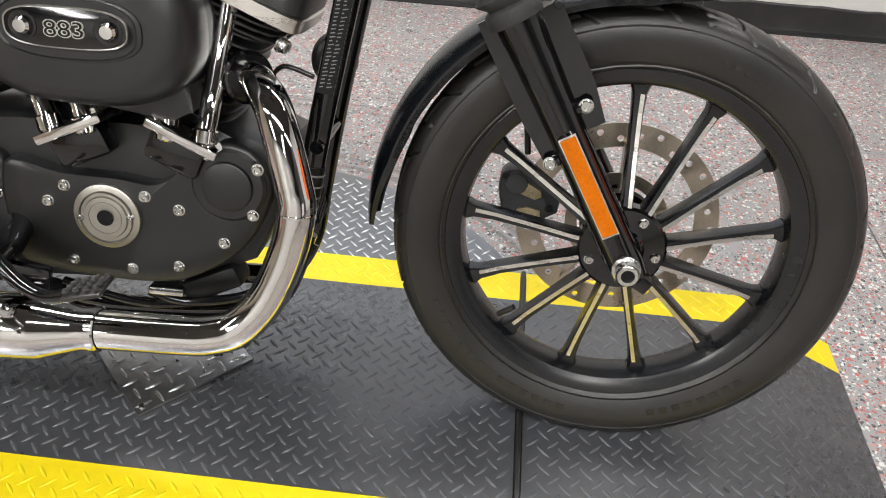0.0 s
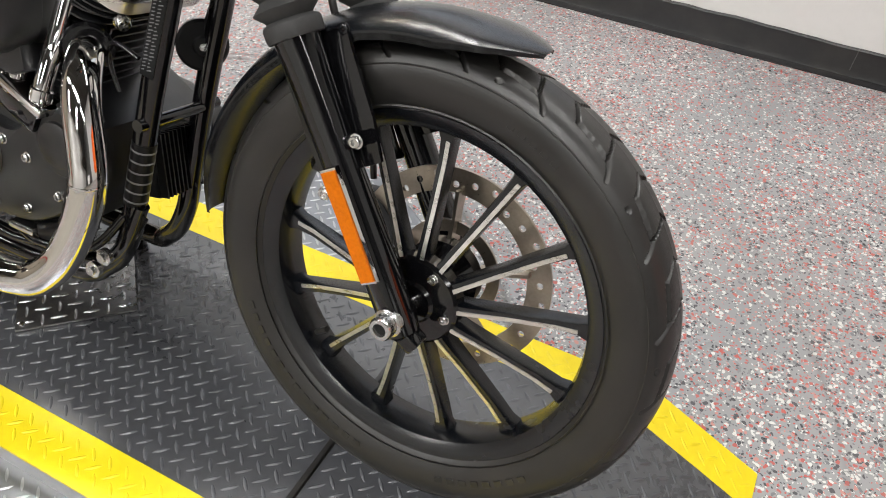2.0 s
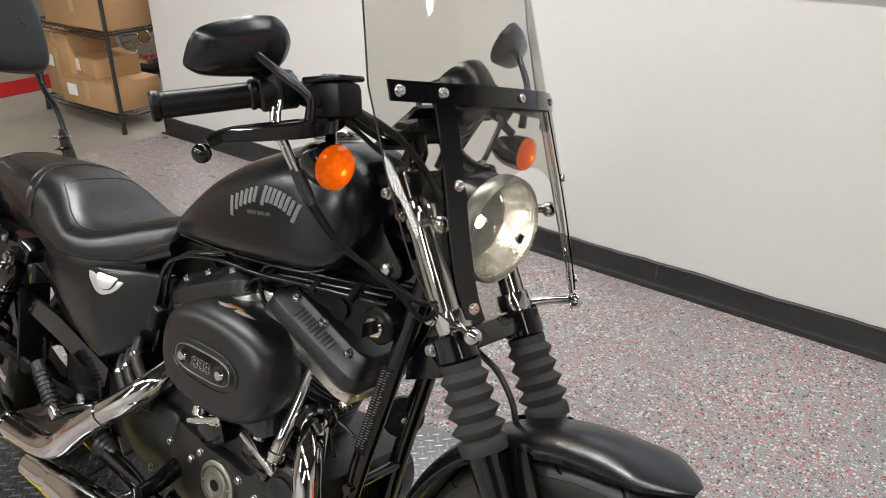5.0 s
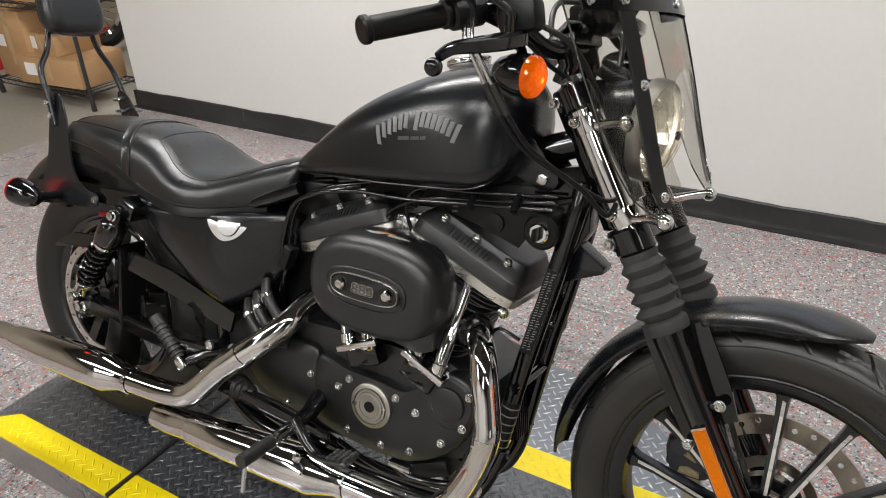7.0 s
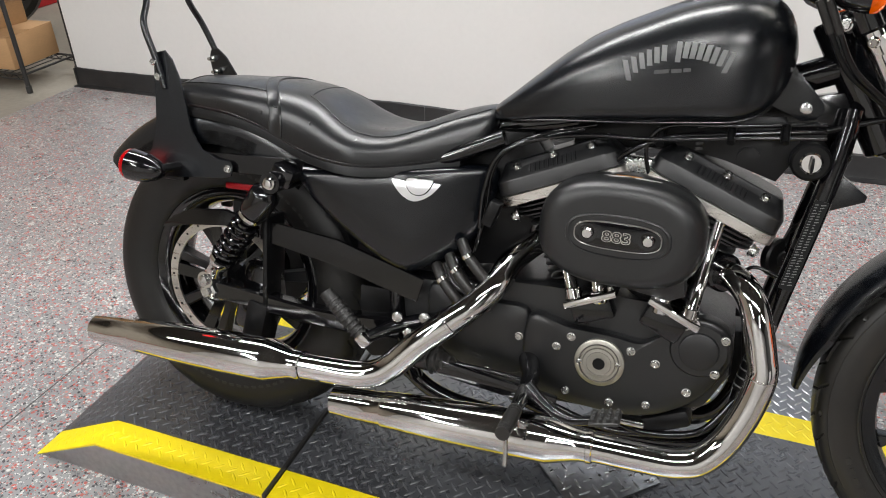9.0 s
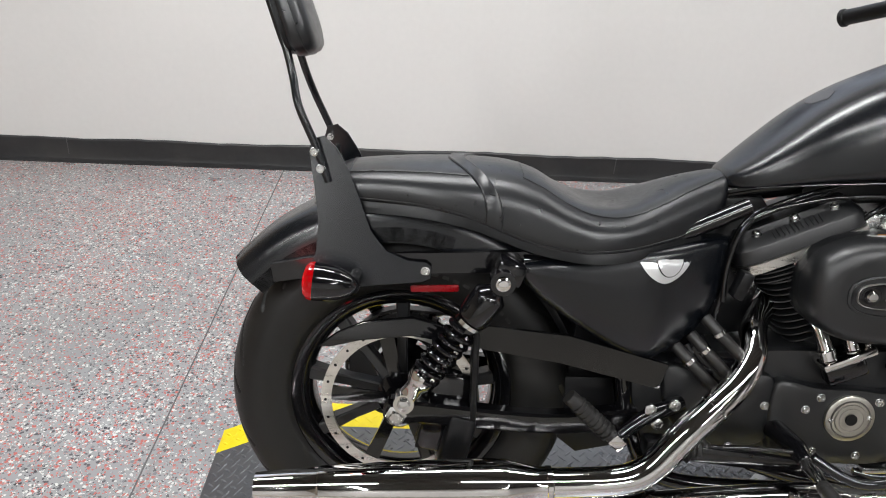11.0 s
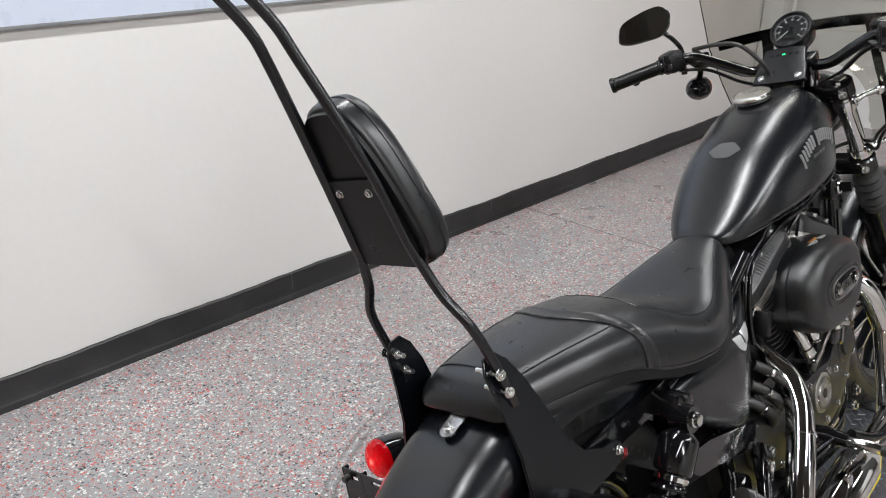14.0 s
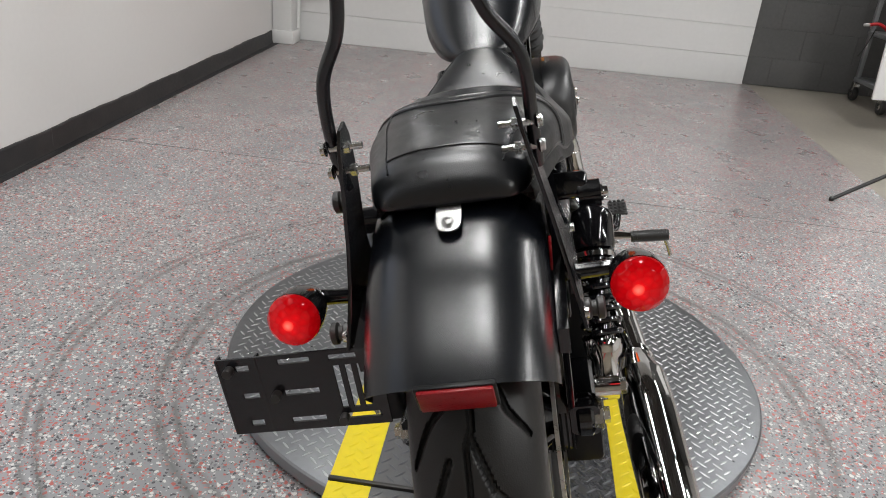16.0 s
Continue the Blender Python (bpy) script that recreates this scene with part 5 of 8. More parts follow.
def cylinder(s):
    """s = -1: the rear one, +1: the front one."""
    ax = V(0.383 * s, 0, 0.924).normalized()
    ex = V(0.924, 0, -0.383 * s).normalized()
    def ring(d, a, b, e=4.0, n=32, shift=0.0):
        return [CRANK + ax * d + ex * (u + shift) + V(0, v, 0) for u, v in oval(0, 0, a, b, e, n)]
    barrel = part("cylinder", skin([ring(d, 0.052, 0.056, 3) for d in (0.12, 0.2, 0.3, 0.318)]), WRINKLE, BIKE, "black finned engine cylinder")
    for k in range(11):
        d = 0.165 + k * 0.0135
        g = 1.0 if k < 8 else 1.06
        fin = skin([ring(d, 0.076 * g, 0.078 * g), ring(d + 0.0008, 0.0785 * g, 0.0805 * g), ring(d + 0.0036, 0.0785 * g, 0.0805 * g), ring(d + 0.0046, 0.076 * g, 0.078 * g)])
        part("fin", fin, WRINKLE, barrel)
    for k in range(3):
        d = 0.292 + k * 0.0085
        part("head_fin", skin([ring(d, 0.098, 0.082), ring(d + 0.0012, 0.100, 0.084), ring(d + 0.0038, 0.100, 0.084)]), WRINKLE, barrel)
    part("rocker_base", skin([ring(d, a, b, 7.0, 48) for d, a, b in ((0.318, 0.118, 0.084), (0.320, 0.121, 0.087), (0.337, 0.121, 0.087), (0.339, 0.118, 0.084))]), MACHINED, barrel, "bare aluminium rocker box band")
    part("rocker_cover", skin([ring(d, a, b, 7.0, 48) for d, a, b in ((0.339, 0.118, 0.084), (0.341, 0.119, 0.086), (0.364, 0.1175, 0.0845), (0.367, 0.116, 0.083), (0.381, 0.107, 0.066), (0.384, 0.105, 0.063), (0.3925, 0.1, 0.058), (0.394, 0.097, 0.055))]), WRINKLE, barrel, "black rocker cover", sharp=24)
    ribs = [sweep([CRANK + ax * 0.370 + ex * (0.0085 * k - 0.045) + V(0, -0.0795, 0), CRANK + ax * 0.3825 + ex * (0.0085 * k - 0.045) + V(0, -0.0645, 0)], 0.0013, 6) for k in range(11)]
    part("cover_ribs", joined(*ribs), WRINKLE, barrel)
    for u in (-0.07, 0.0, 0.07):
        bolt(barrel, CRANK + ax * (0.382 if abs(u) > 0.05 else 0.386) + ex * u + V(0, -0.062, 0), ax + V(0, -0.3, 0), 0.0075, 0.008)
    bolt(barrel, CRANK + ax * 0.295 + ex * 0.1 * s + V(0, -0.05, 0), ex * s + V(0, -0.4, 0), 0.0095, 0.012)
    # push-rod tubes on the right
    for u, v, w in ((-0.026, -0.098, 0.105 if s > 0 else 0.0), (0.026, -0.098, 0)):
        a = V(0.0765 + (0.1 if s > 0 else -0.05) + u * 0.9, -0.116, 0.444 - abs(u) * 0.3)
        b = CRANK + ax * 0.318 + ex * (u * 1.1 + (0.0 if s > 0 else 0.01)) + V(0, -0.072, 0)
        part("pushrod_tube", sweep([a, a.lerp(b, 0.42), a.lerp(b, 0.43), b], [0.0128, 0.0128, 0.0115, 0.0115], 18), CHROME, BIKE, "chrome pushrod tube")
        part("tube_collar", rod(a - V(0, 0, 0.002), a.lerp(b, 0.1), 0.0155, 18, bevel=0.002), CHROME, BIKE)
    # tappet block with its bright cover
    cx = 0.0765 + (0.085 if s > 0 else -0.04)
    tilt, mid = 24 * s, 0.0765 + (0.1 if s > 0 else -0.044)
    part("tappet_block", box((cx, -0.104, 0.42), (0.075, 0.036, 0.05), (0, tilt, 0), bevel=0.008), GLOSS, BIKE)
    part("tappet_cover", box((mid, -0.108, 0.4425), (0.096, 0.056, 0.013), (0, tilt, 0), bevel=0.003), CHROME, BIKE, "chrome tappet cover")
    for u in (-0.036, 0.036):
        q = V(mid + u * math.cos(radians(tilt)), -0.12, 0.45 - u * math.sin(radians(tilt)))
        bolt(BIKE, q, ax, 0.006, 0.007, CHROME)


def engine():
    cylinder(-1)
    cylinder(1)
    # crankcase core
    core = [(-0.30, 0.40), (-0.20, 0.43), (-0.05, 0.45), (0.08, 0.43), (0.2, 0.45), (0.28, 0.41), (0.285, 0.33), (0.25, 0.26), (0.15, 0.215), (-0.06, 0.205), (-0.25, 0.235), (-0.32, 0.3)]
    part("crankcase", prism(core, -0.085, 0.125, 0.012), WRINKLE, BIKE, "black engine case")
    # cam cover on the right
    cov = [(-0.079, 0.381), (0.0, 0.376), (0.075, 0.375), (0.13, 0.371), (0.17, 0.398), (0.215, 0.433), (0.262, 0.423), (0.282, 0.385), (0.272, 0.338), (0.24, 0.285), (0.18, 0.241), (0.12, 0.224), (0.04, 0.223), (-0.04, 0.233), (-0.078, 0.255)]
    main = part("cam_cover", pillow(cov, [(1.0, -0.07), (1.0, -0.098), (0.985, -0.1045), (0.955, -0.1075), (0.75, -0.1085), (0.5, -0.109)], 5, (0.08, 0.316)), WRINKLE, BIKE, "matte black cam cover", sharp=45)
    rearc = [(-0.275, 0.408), (-0.21, 0.40), (-0.14, 0.396), (-0.082, 0.390), (-0.081, 0.33), (-0.081, 0.264), (-0.15, 0.25), (-0.22, 0.262), (-0.262, 0.30), (-0.28, 0.35)]
    part("sprocket_cover", pillow(rearc, [(1.0, -0.07), (1.0, -0.094), (0.98, -0.100), (0.94, -0.102), (0.5, -0.105)], 4), WRINKLE, BIKE, "matte black sprocket cover", sharp=45)
    part("cover_bulge", lathe([(0.05, 0), (0.05, 0.006), (0.046, 0.010), (0.034, 0.011), (0.033, 0.016), (0.03, 0.0175), (0, 0.0178)], V(0.226, -0.102, 0.378), (0, -1, 0), 40), WRINKLE, main)
    timer = part("timer_cover", lathe([(0.0, 0.0), (0.045, 0.0), (0.045, 0.006), (0.043, 0.0075), (0.03, 0.0078), (0.0285, 0.0105), (0.026, 0.011), (0.012, 0.0098), (0, 0.0098)], V(0.061, -0.109, 0.3205), (0, -1, 0), 48), TURNED, main, "round machined timer cover")
    part("cover_emblem", lathe([(0, 0), (0.011, 0), (0.011, 0.001), (0, 0.001)], V(0.061, -0.1195, 0.3205), (0, -1, 0), 24), PLASTIC, main)
    # raised rings in darker metal imitate the shade of turned grooves
    for ra in (0.021, 0.0345):
        part("dark_ring", lathe([(ra, 0.0082), (ra + 0.0012, 0.0115), (ra + 0.0024, 0.0082)], V(0.061, -0.109, 0.3205), (0, -1, 0), 40, True), BRUSHED, timer)
    for x in (0.0255, 0.0945):
        bolt(main, V(x, -0.1165, 0.3205 + (x - 0.06) * 0.1), (0, -1, 0), 0.0042, 0.003)
    for x, z in ((-0.093, 0.345), (-0.02, 0.342), (0.005, 0.366), (0.113, 0.36), (0.158, 0.345), (0.2, 0.427), (0.266, 0.412), (0.258, 0.348), (0.217, 0.303), (0.152, 0.262), (0.087, 0.252), (0.005, 0.258), (-0.15, 0.262)):
        y = -0.1085 if x > -0.085 else -0.1035
        if math.hypot(x - 0.226, z - 0.387) < 0.052:
            y = -0.111
        bolt(main, V(x, y, z - 0.008), (0, -1, 0), 0.0066, 0.0065)
    # oil filter side and lower bits
    part("oil_pump", box((0.19, -0.075, 0.222), (0.09, 0.05, 0.035), (0, -25, 0), bevel=0.01), PLASTIC, BIKE)
    part("case_boss", box((0.13, -0.095, 0.212), (0.05, 0.03, 0.012), bevel=0.003), STEEL, BIKE)
    for pts, r in (([V(0.10, -0.09, 0.20), V(0.16, -0.1, 0.195), V(0.25, -0.09, 0.215), V(0.30, -0.07, 0.28)], 0.007), ([V(-0.02, -0.1, 0.21), V(0.1, -0.1, 0.185), V(0.22, -0.085, 0.2)], 0.006), ([V(-0.1, -0.09, 0.21), V(0.05, -0.08, 0.17), V(0.26, -0.07, 0.19), V(0.32, -0.06, 0.3)], 0.013)):
        part("oil_line", sweep(pts, r, 12, 8), GLOSS, BIKE)
    # primary case on the left, plain
    part("primary_case", pillow([(-0.2, 0.40), (0.1, 0.42), (0.27, 0.40), (0.30, 0.32), (0.22, 0.24), (-0.1, 0.23), (-0.24, 0.28)], [(1.0, 0.12), (1.0, 0.155), (0.97, 0.165), (0.9, 0.17), (0.4, 0.172)], 5), WRINKLE, BIKE)
    # side stand that bears the lean
    foot = V(0.055, 0.218, -0.045)
    part("side_stand", sweep([V(0.10, 0.12, 0.16), V(0.09, 0.17, 0.08), foot], [0.013, 0.012, 0.013], 12, 6), GLOSS, BIKE)
    # intake and carburettor dark lumps between the cylinders
    part("intake", joined(box((0.0765, -0.02, 0.60), (0.11, 0.1, 0.08), bevel=0.015), rod((0.0765, -0.02, 0.6), (0.0765, -0.11, 0.6), 0.032, 20)), PLASTIC, BIKE)
    part("throttle_linkage", box((0.0765, -0.045, 0.675), (0.05, 0.03, 0.03), bevel=0.006), STEEL, BIKE)


engine()


def air_cleaner():
    out = oval(0.0705, 0.572, 0.1405, 0.0935, 2.55, 64)
    ob = part("air_cleaner", pillow(out, [(0.9, -0.056), (0.985, -0.06), (1.0, -0.068), (1.0, -0.1), (0.985, -0.1055), (0.985, -0.108), (1.0, -0.11), (0.997, -0.13), (0.98, -0.146), (0.94, -0.158), (0.87, -0.1665), (0.78, -0.171), (0.70, -0.1715)], 0), WRINKLE, BIKE, "matte black oval air cleaner cover", sharp=28)
    # raised track and sunk gloss plate with the engine size
    track = oval(0.0705, 0.574, 0.088, 0.037, 2.7, 56)
    part("cover_ridge", pillow(track, [(1.0, -0.1690), (0.98, -0.1735), (0.93, -0.1745), (0.90, -0.1725)], 0), WRINKLE, ob)
    plate = oval(0.0705, 0.575, 0.072, 0.0235, 3.0, 56)
    part("plate_rim", pillow(plate, [(1.0, -0.1720), (1.0, -0.1764), (0.99, -0.1769), (0.972, -0.1765)], 0), BRUSHED, ob, "thin bright rim")
    pl = part("name_plate", pillow(oval(0.0705, 0.575, 0.0705, 0.022, 3.0, 56), [(1.0, -0.1725), (1.0, -0.1764), (0.97, -0.1768)], 0), GLOSS, ob, "gloss black oval plate")
    for x in (0.0215, 0.1205):
        part("plate_dish", lathe([(0.0165, 0), (0.0165, 0.0013), (0.0148, 0.0016), (0.012, 0.0007), (0, 0.0005)], V(x, -0.1764, 0.575), (0, -1, 0), 24), GLOSS, ob)
        part("plate_screw", lathe([(0, 0), (0.0095, 0), (0.0098, 0.003), (0.0075, 0.0065), (0, 0.007)], V(x, -0.1768, 0.575), (0, -1, 0), 14), CHROME, ob)
    for thick, col, extra in ((0.0, MACHINED, 0.0022), (0.0006, PLASTIC, -0.0004)):
        cu = bpy.data.curves.new("engine_size", "FONT")
        cu.body, cu.size, cu.extrude, cu.offset = "883", 0.0265, 0.0006, extra * 0.45
        cu.align_x, cu.align_y = "CENTER", "CENTER"
        tmp = bpy.data.objects.new("engine_size", cu)
        scene.collection.objects.link(tmp)
        bpy.context.view_layer.update()
        me = bpy.data.meshes.new_from_object(tmp.evaluated_get(bpy.context.evaluated_depsgraph_get()))
        bpy.data.objects.remove(tmp)
        me.transform(Matrix.Diagonal((1.22, 0.95, 1, 1)))
        me.materials.clear()
        me.materials.append(col)
        ob2 = new("engine_size", me)
        ob2.parent = ob
        ob2.matrix_local = Matrix.Translation((0.070, -0.1774 - thick, 0.573)) @ Matrix.Rotation(math.pi / 2, 4, "X")
    # warning label on the crown: an orange patch and pale lines
    def on_top(x, y):
        u = abs((x - 0.0705) / 0.1405)
        return 0.572 + 0.0935 * (1 - u ** 2.55) ** (1 / 2.55)
    def strip(x0, x1, y0, y1, mat, name):
        rings = []
        for x in np.linspace(x0, x1, 8):
            z = on_top(x, 0)
            rings.append([V(x, y0, z + 0.0002), V(x, y1, z + 0.0002), V(x, y1, z + 0.0009), V(x, y0, z + 0.0009)])
        part(name, skin(rings), mat, ob)
    strip(0.05, 0.092, -0.1185, -0.1125, ORANGE_INK, "warning_label")
    for k in range(5):
        strip(0.03 + 0.004 * k, 0.075 - 0.003 * k, -0.1205 - 0.0022 * k, -0.1196 - 0.0022 * k, WHITE_INK, "label_line")
        strip(0.083, 0.125 - 0.004 * k, -0.1205 - 0.0022 * k, -0.1196 - 0.0022 * k, WHITE_INK, "label_line")
    # lower bracket behind the cover
    part("cleaner_bracket", prism([(0.02, 0.5), (0.185, 0.515), (0.19, 0.475), (0.165, 0.462), (0.05, 0.478)], -0.128, -0.06, 0.006), WRINKLE, BIKE)


air_cleaner()


# ---- exhaust ----
def exhaust():
    fr = [V(0.235, -0.06, 0.512), V(0.265, -0.095, 0.512), V(0.290, -0.125, 0.495), V(0.306, -0.143, 0.462), V(0.322, -0.154, 0.407), V(0.328, -0.16, 0.372), V(0.317, -0.165, 0.315), V(0.291, -0.174, 0.252), V(0.256, -0.184, 0.212), V(0.222, -0.19, 0.200), V(0.18, -0.193, 0.197), V(0.06, -0.197, 0.1965)]
    p = part("front_exhaust_pipe", sweep(fr, [0.022, 0.023, 0.0235, 0.024, 0.0242, 0.0242, 0.0245, 0.025, 0.0262, 0.0262, 0.0262, 0.0262], 28, 8), CHROME, BIKE, "bright chrome exhaust pipe")
    part("flange", rod(V(0.229, -0.053, 0.512), V(0.25, -0.078, 0.513), 0.034, 20, bevel=0.004), GLOSS, p)
    part("clip", lathe([(0.0243, 0), (0.0248, 0.001), (0.0248, 0.003), (0.0243, 0.004)], V(0.328, -0.160, 0.371), (0.05, -0.06, 1), 28, True), CHROME, p)
    def muffler(x0, x1, y, z0, z1, big, name):
        a, b = V(x0, y, z0), V(x1, y - 0.004, z1)
        L = (b - a).length
        ob = part(name, lathe([(0, -0.012), (0.027, -0.012), (0.0285, -0.004), (0.0285, 0.008), (0.031, 0.02), (big, 0.062), (big + 0.001, 0.066), (big + 0.001, 0.16), (big - 0.002, L * 0.55), (big - 0.0065, L * 0.775), (big - 0.0075, L * 0.78), (big - 0.0085, L * 0.784), (big - 0.0115, L * 0.9), (0.0275, L - 0.012), (0.0265, L), (0.0225, L), (0.0175, L - 0.03), (0, L - 0.03)], a, b - a, 36), CHROME, BIKE, "chrome slash-tapered silencer")
        # black disc set in the bore in place of the shade inside
        part("tip_shadow", lathe([(0, 0), (0.0172, 0), (0.0172, 0.001), (0, 0.001)], b + (a - b).normalized() * 0.026, b - a, 20), PLASTIC, ob)
        part("clamp", lathe([(0.0275, 0), (0.030, 0.002), (0.030, 0.010), (0.0275, 0.012)], a + (a - b).normalized() * 0.014, b - a, 30, True), CHROME, ob)
        q = a.lerp(b, 0.3)
        part("clamp_bolt", rod(q + V(0, 0.01, -0.034), q + V(0, 0.01, -0.046), 0.004, 8), STEEL, ob)
        return ob
    muffler(0.066, -0.428, -0.197, 0.196, 0.168, 0.042, "front_silencer")
    rr = [V(-0.075, -0.02, 0.515), V(-0.105, -0.05, 0.492), V(-0.126, -0.085, 0.472), V(-0.137, -0.125, 0.443), V(-0.168, -0.155, 0.405), V(-0.21, -0.173, 0.367), V(-0.26, -0.188, 0.322), V(-0.308, -0.199, 0.270), V(-0.342, -0.204, 0.247), V(-0.38, -0.208, 0.2385), V(-0.43, -0.211, 0.236), V(-0.505, -0.2145, 0.234)]
    q = part("rear_exhaust_pipe", sweep(rr, [0.022, 0.023, 0.024, 0.0245, 0.025, 0.0262, 0.0262, 0.0262, 0.0262, 0.0262, 0.0262, 0.0262], 28, 8), CHROME, BIKE, "bright chrome exhaust pipe")
    part("clip", lathe([(0.0268, 0), (0.0285, 0.001), (0.0285, 0.006), (0.0268, 0.007)], V(-0.21, -0.173, 0.367), (-0.72, -0.28, -0.68), 28, True), CHROME, q)
    muffler(-0.503, -0.995, -0.2145, 0.234, 0.2135, 0.0425, "rear_silencer")
    part("pipe_bracket", box((-0.15, -0.16, 0.26), (0.3, 0.012, 0.03), (0, 6, 0), bevel=0.003), GLOSS, BIKE)


exhaust()


# ---- frame, pedals, under-tank clutter ----
def chassis():
    G = GLOSS
    for s in (-1, 1):
        part("down_tube", sweep([V(0.395, s * 0.03, 0.80), V(0.388, s * 0.042, 0.735), V(0.368, s * 0.052, 0.62), V(0.338, s * 0.056, 0.47), V(0.314, s * 0.058, 0.33), V(0.298, s * 0.06, 0.24), V(0.26, s * 0.065, 0.18), V(0.18, s * 0.08, 0.155), V(-0.2, s * 0.085, 0.16), V(-0.32, s * 0.085, 0.21)], 0.0165, 18, 8), G, BIKE, "gloss black frame tube")
        part("rear_tube", sweep([V(-0.16, s * 0.075, 0.70), V(-0.3, s * 0.085, 0.64), V(-0.42, s * 0.095, 0.605), V(-0.55, s * 0.105, 0.598)], 0.015, 14, 8), G, BIKE)
        part("rear_down_tube", sweep([V(-0.30, s * 0.085, 0.63), V(-0.35, s * 0.088, 0.48), V(-0.345, s * 0.09, 0.33), V(-0.30, s * 0.09, 0.2)], 0.015, 14, 8), G, BIKE)
        part("frame_rail", sweep([V(-0.64, s * 0.122, 0.466), V(-0.60, s * 0.124, 0.462), V(-0.47, s * 0.125, 0.446), V(-0.29, s * 0.12, 0.397)], [0.02, 0.022, 0.026, 0.024], section=[(-1, -0.18), (1, -0.18), (1, 0.18), (-1, 0.18)]), G, BIKE)
        part("shock_mount", box((-0.575, s * 0.13, 0.59), (0.05, 0.06, 0.04), (0, 20, 0), bevel=0.008), G, BIKE)
    part("backbone", sweep([V(0.385, 0, 0.87), V(0.2, 0, 0.80), V(-0.05, 0, 0.735), V(-0.2, 0, 0.71), V(-0.4, 0, 0.65)], 0.025, 18, 6), G, BIKE)
    part("neck_gusset", prism([(0.40, 0.83), (0.41, 0.72), (0.38, 0.66), (0.30, 0.72), (0.2, 0.745), (0.2, 0.785)], -0.02, 0.02, 0.003), G, BIKE)
    # slotted coil plate under the tank, coil, key switch, harness
    part("coil_plate", prism([(0.10, 0.745), (0.30, 0.765), (0.335, 0.735), (0.30, 0.675), (0.22, 0.70), (0.14, 0.715)], -0.052, -0.047, 0.001), PLASTIC, BIKE)
    for k in range(5):
        part("plate_slot", box((0.172, -0.0525, 0.752 - 0.009 * k), (0.012, 0.002, 0.004), (0, -8, 0)), GLOSS, BIKE)
    part("coil_knob", lathe([(0, 0), (0.018, 0), (0.018, 0.006), (0.008, 0.007), (0, 0.008)], V(0.252, -0.053, 0.71), (0, -1, 0), 22), PLASTIC, BIKE)
    sw = part("ignition_switch", rod((0.345, 0.0, 0.722), (0.345, -0.075, 0.716), 0.031, 30, bevel=0.004), PLASTIC, BIKE, "black barrel key switch")
    part("lock_face", lathe([(0, 0), (0.0175, 0), (0.0175, 0.006), (0.0145, 0.009), (0, 0.0095)], V(0.345, -0.0755, 0.716), (0, -1, 0), 26), CHROME, sw)
    part("key", prism([(0.3435, 0.704), (0.3465, 0.704), (0.3475, 0.712), (0.3465, 0.727), (0.3435, 0.727), (0.3425, 0.712)], -0.108, -0.085, 0.001), PLASTIC, sw)
    for pts, r in (
        ([V(0.36, -0.06, 0.765), V(0.25, -0.075, 0.752), V(0.13, -0.085, 0.735), V(0.06, -0.08, 0.70), V(0.03, -0.06, 0.66)], 0.006),
        ([V(0.36, -0.055, 0.775), V(0.22, -0.08, 0.762), V(0.12, -0.088, 0.752), V(0.09, -0.085, 0.715), V(0.10, -0.07, 0.66)], 0.0045),
        ([V(0.36, -0.07, 0.755), V(0.24, -0.085, 0.745), V(0.1, -0.09, 0.728), V(-0.02, -0.09, 0.722), V(-0.12, -0.09, 0.70)], 0.005),
        ([V(-0.02, -0.07, 0.73), V(-0.1, -0.085, 0.705), V(-0.165, -0.088, 0.67), V(-0.188, -0.088, 0.60), V(-0.19, -0.09, 0.53)], 0.006),
        ([V(0.0, -0.065, 0.74), V(-0.09, -0.08, 0.715), V(-0.155, -0.075, 0.68), V(-0.18, -0.075, 0.63), V(-0.185, -0.075, 0.56), V(-0.2, -0.08, 0.48)], 0.006),
        ([V(-0.04, -0.05, 0.66), V(0.0, -0.06, 0.70), V(0.05, -0.05, 0.68)], 0.005),
        ([V(0.16, -0.03, 0.70), V(0.11, -0.06, 0.69), V(0.09, -0.05, 0.64)], 0.005),
        ([V(-0.23, -0.105, 0.47), V(-0.2, -0.115, 0.43), V(-0.14, -0.11, 0.42)], 0.011),
        ([V(-0.25, -0.105, 0.455), V(-0.22, -0.115, 0.415), V(-0.16, -0.11, 0.405)], 0.010),
        ([V(0.33, -0.07, 0.52), V(0.29, -0.07, 0.53), V(0.27, -0.06, 0.50), V(0.285, -0.06, 0.46)], 0.004),
    ):
        part("hose", sweep(pts, r * 0.8, 12, 8), GLOSS, BIKE)
    for x, z in ((0.30, 0.757), (0.22, 0.748), (0.11, 0.732)):
        part("cable_tie", rod((x, -0.07, z + 0.012), (x, -0.092, z - 0.012), 0.007, 10), PLASTIC, BIKE)
    part("plug_lead", sweep([V(0.02, -0.08, 0.65), V(-0.02, -0.11, 0.64), V(-0.05, -0.1, 0.60)], 0.0045, 10, 6), RUBBER, BIKE)
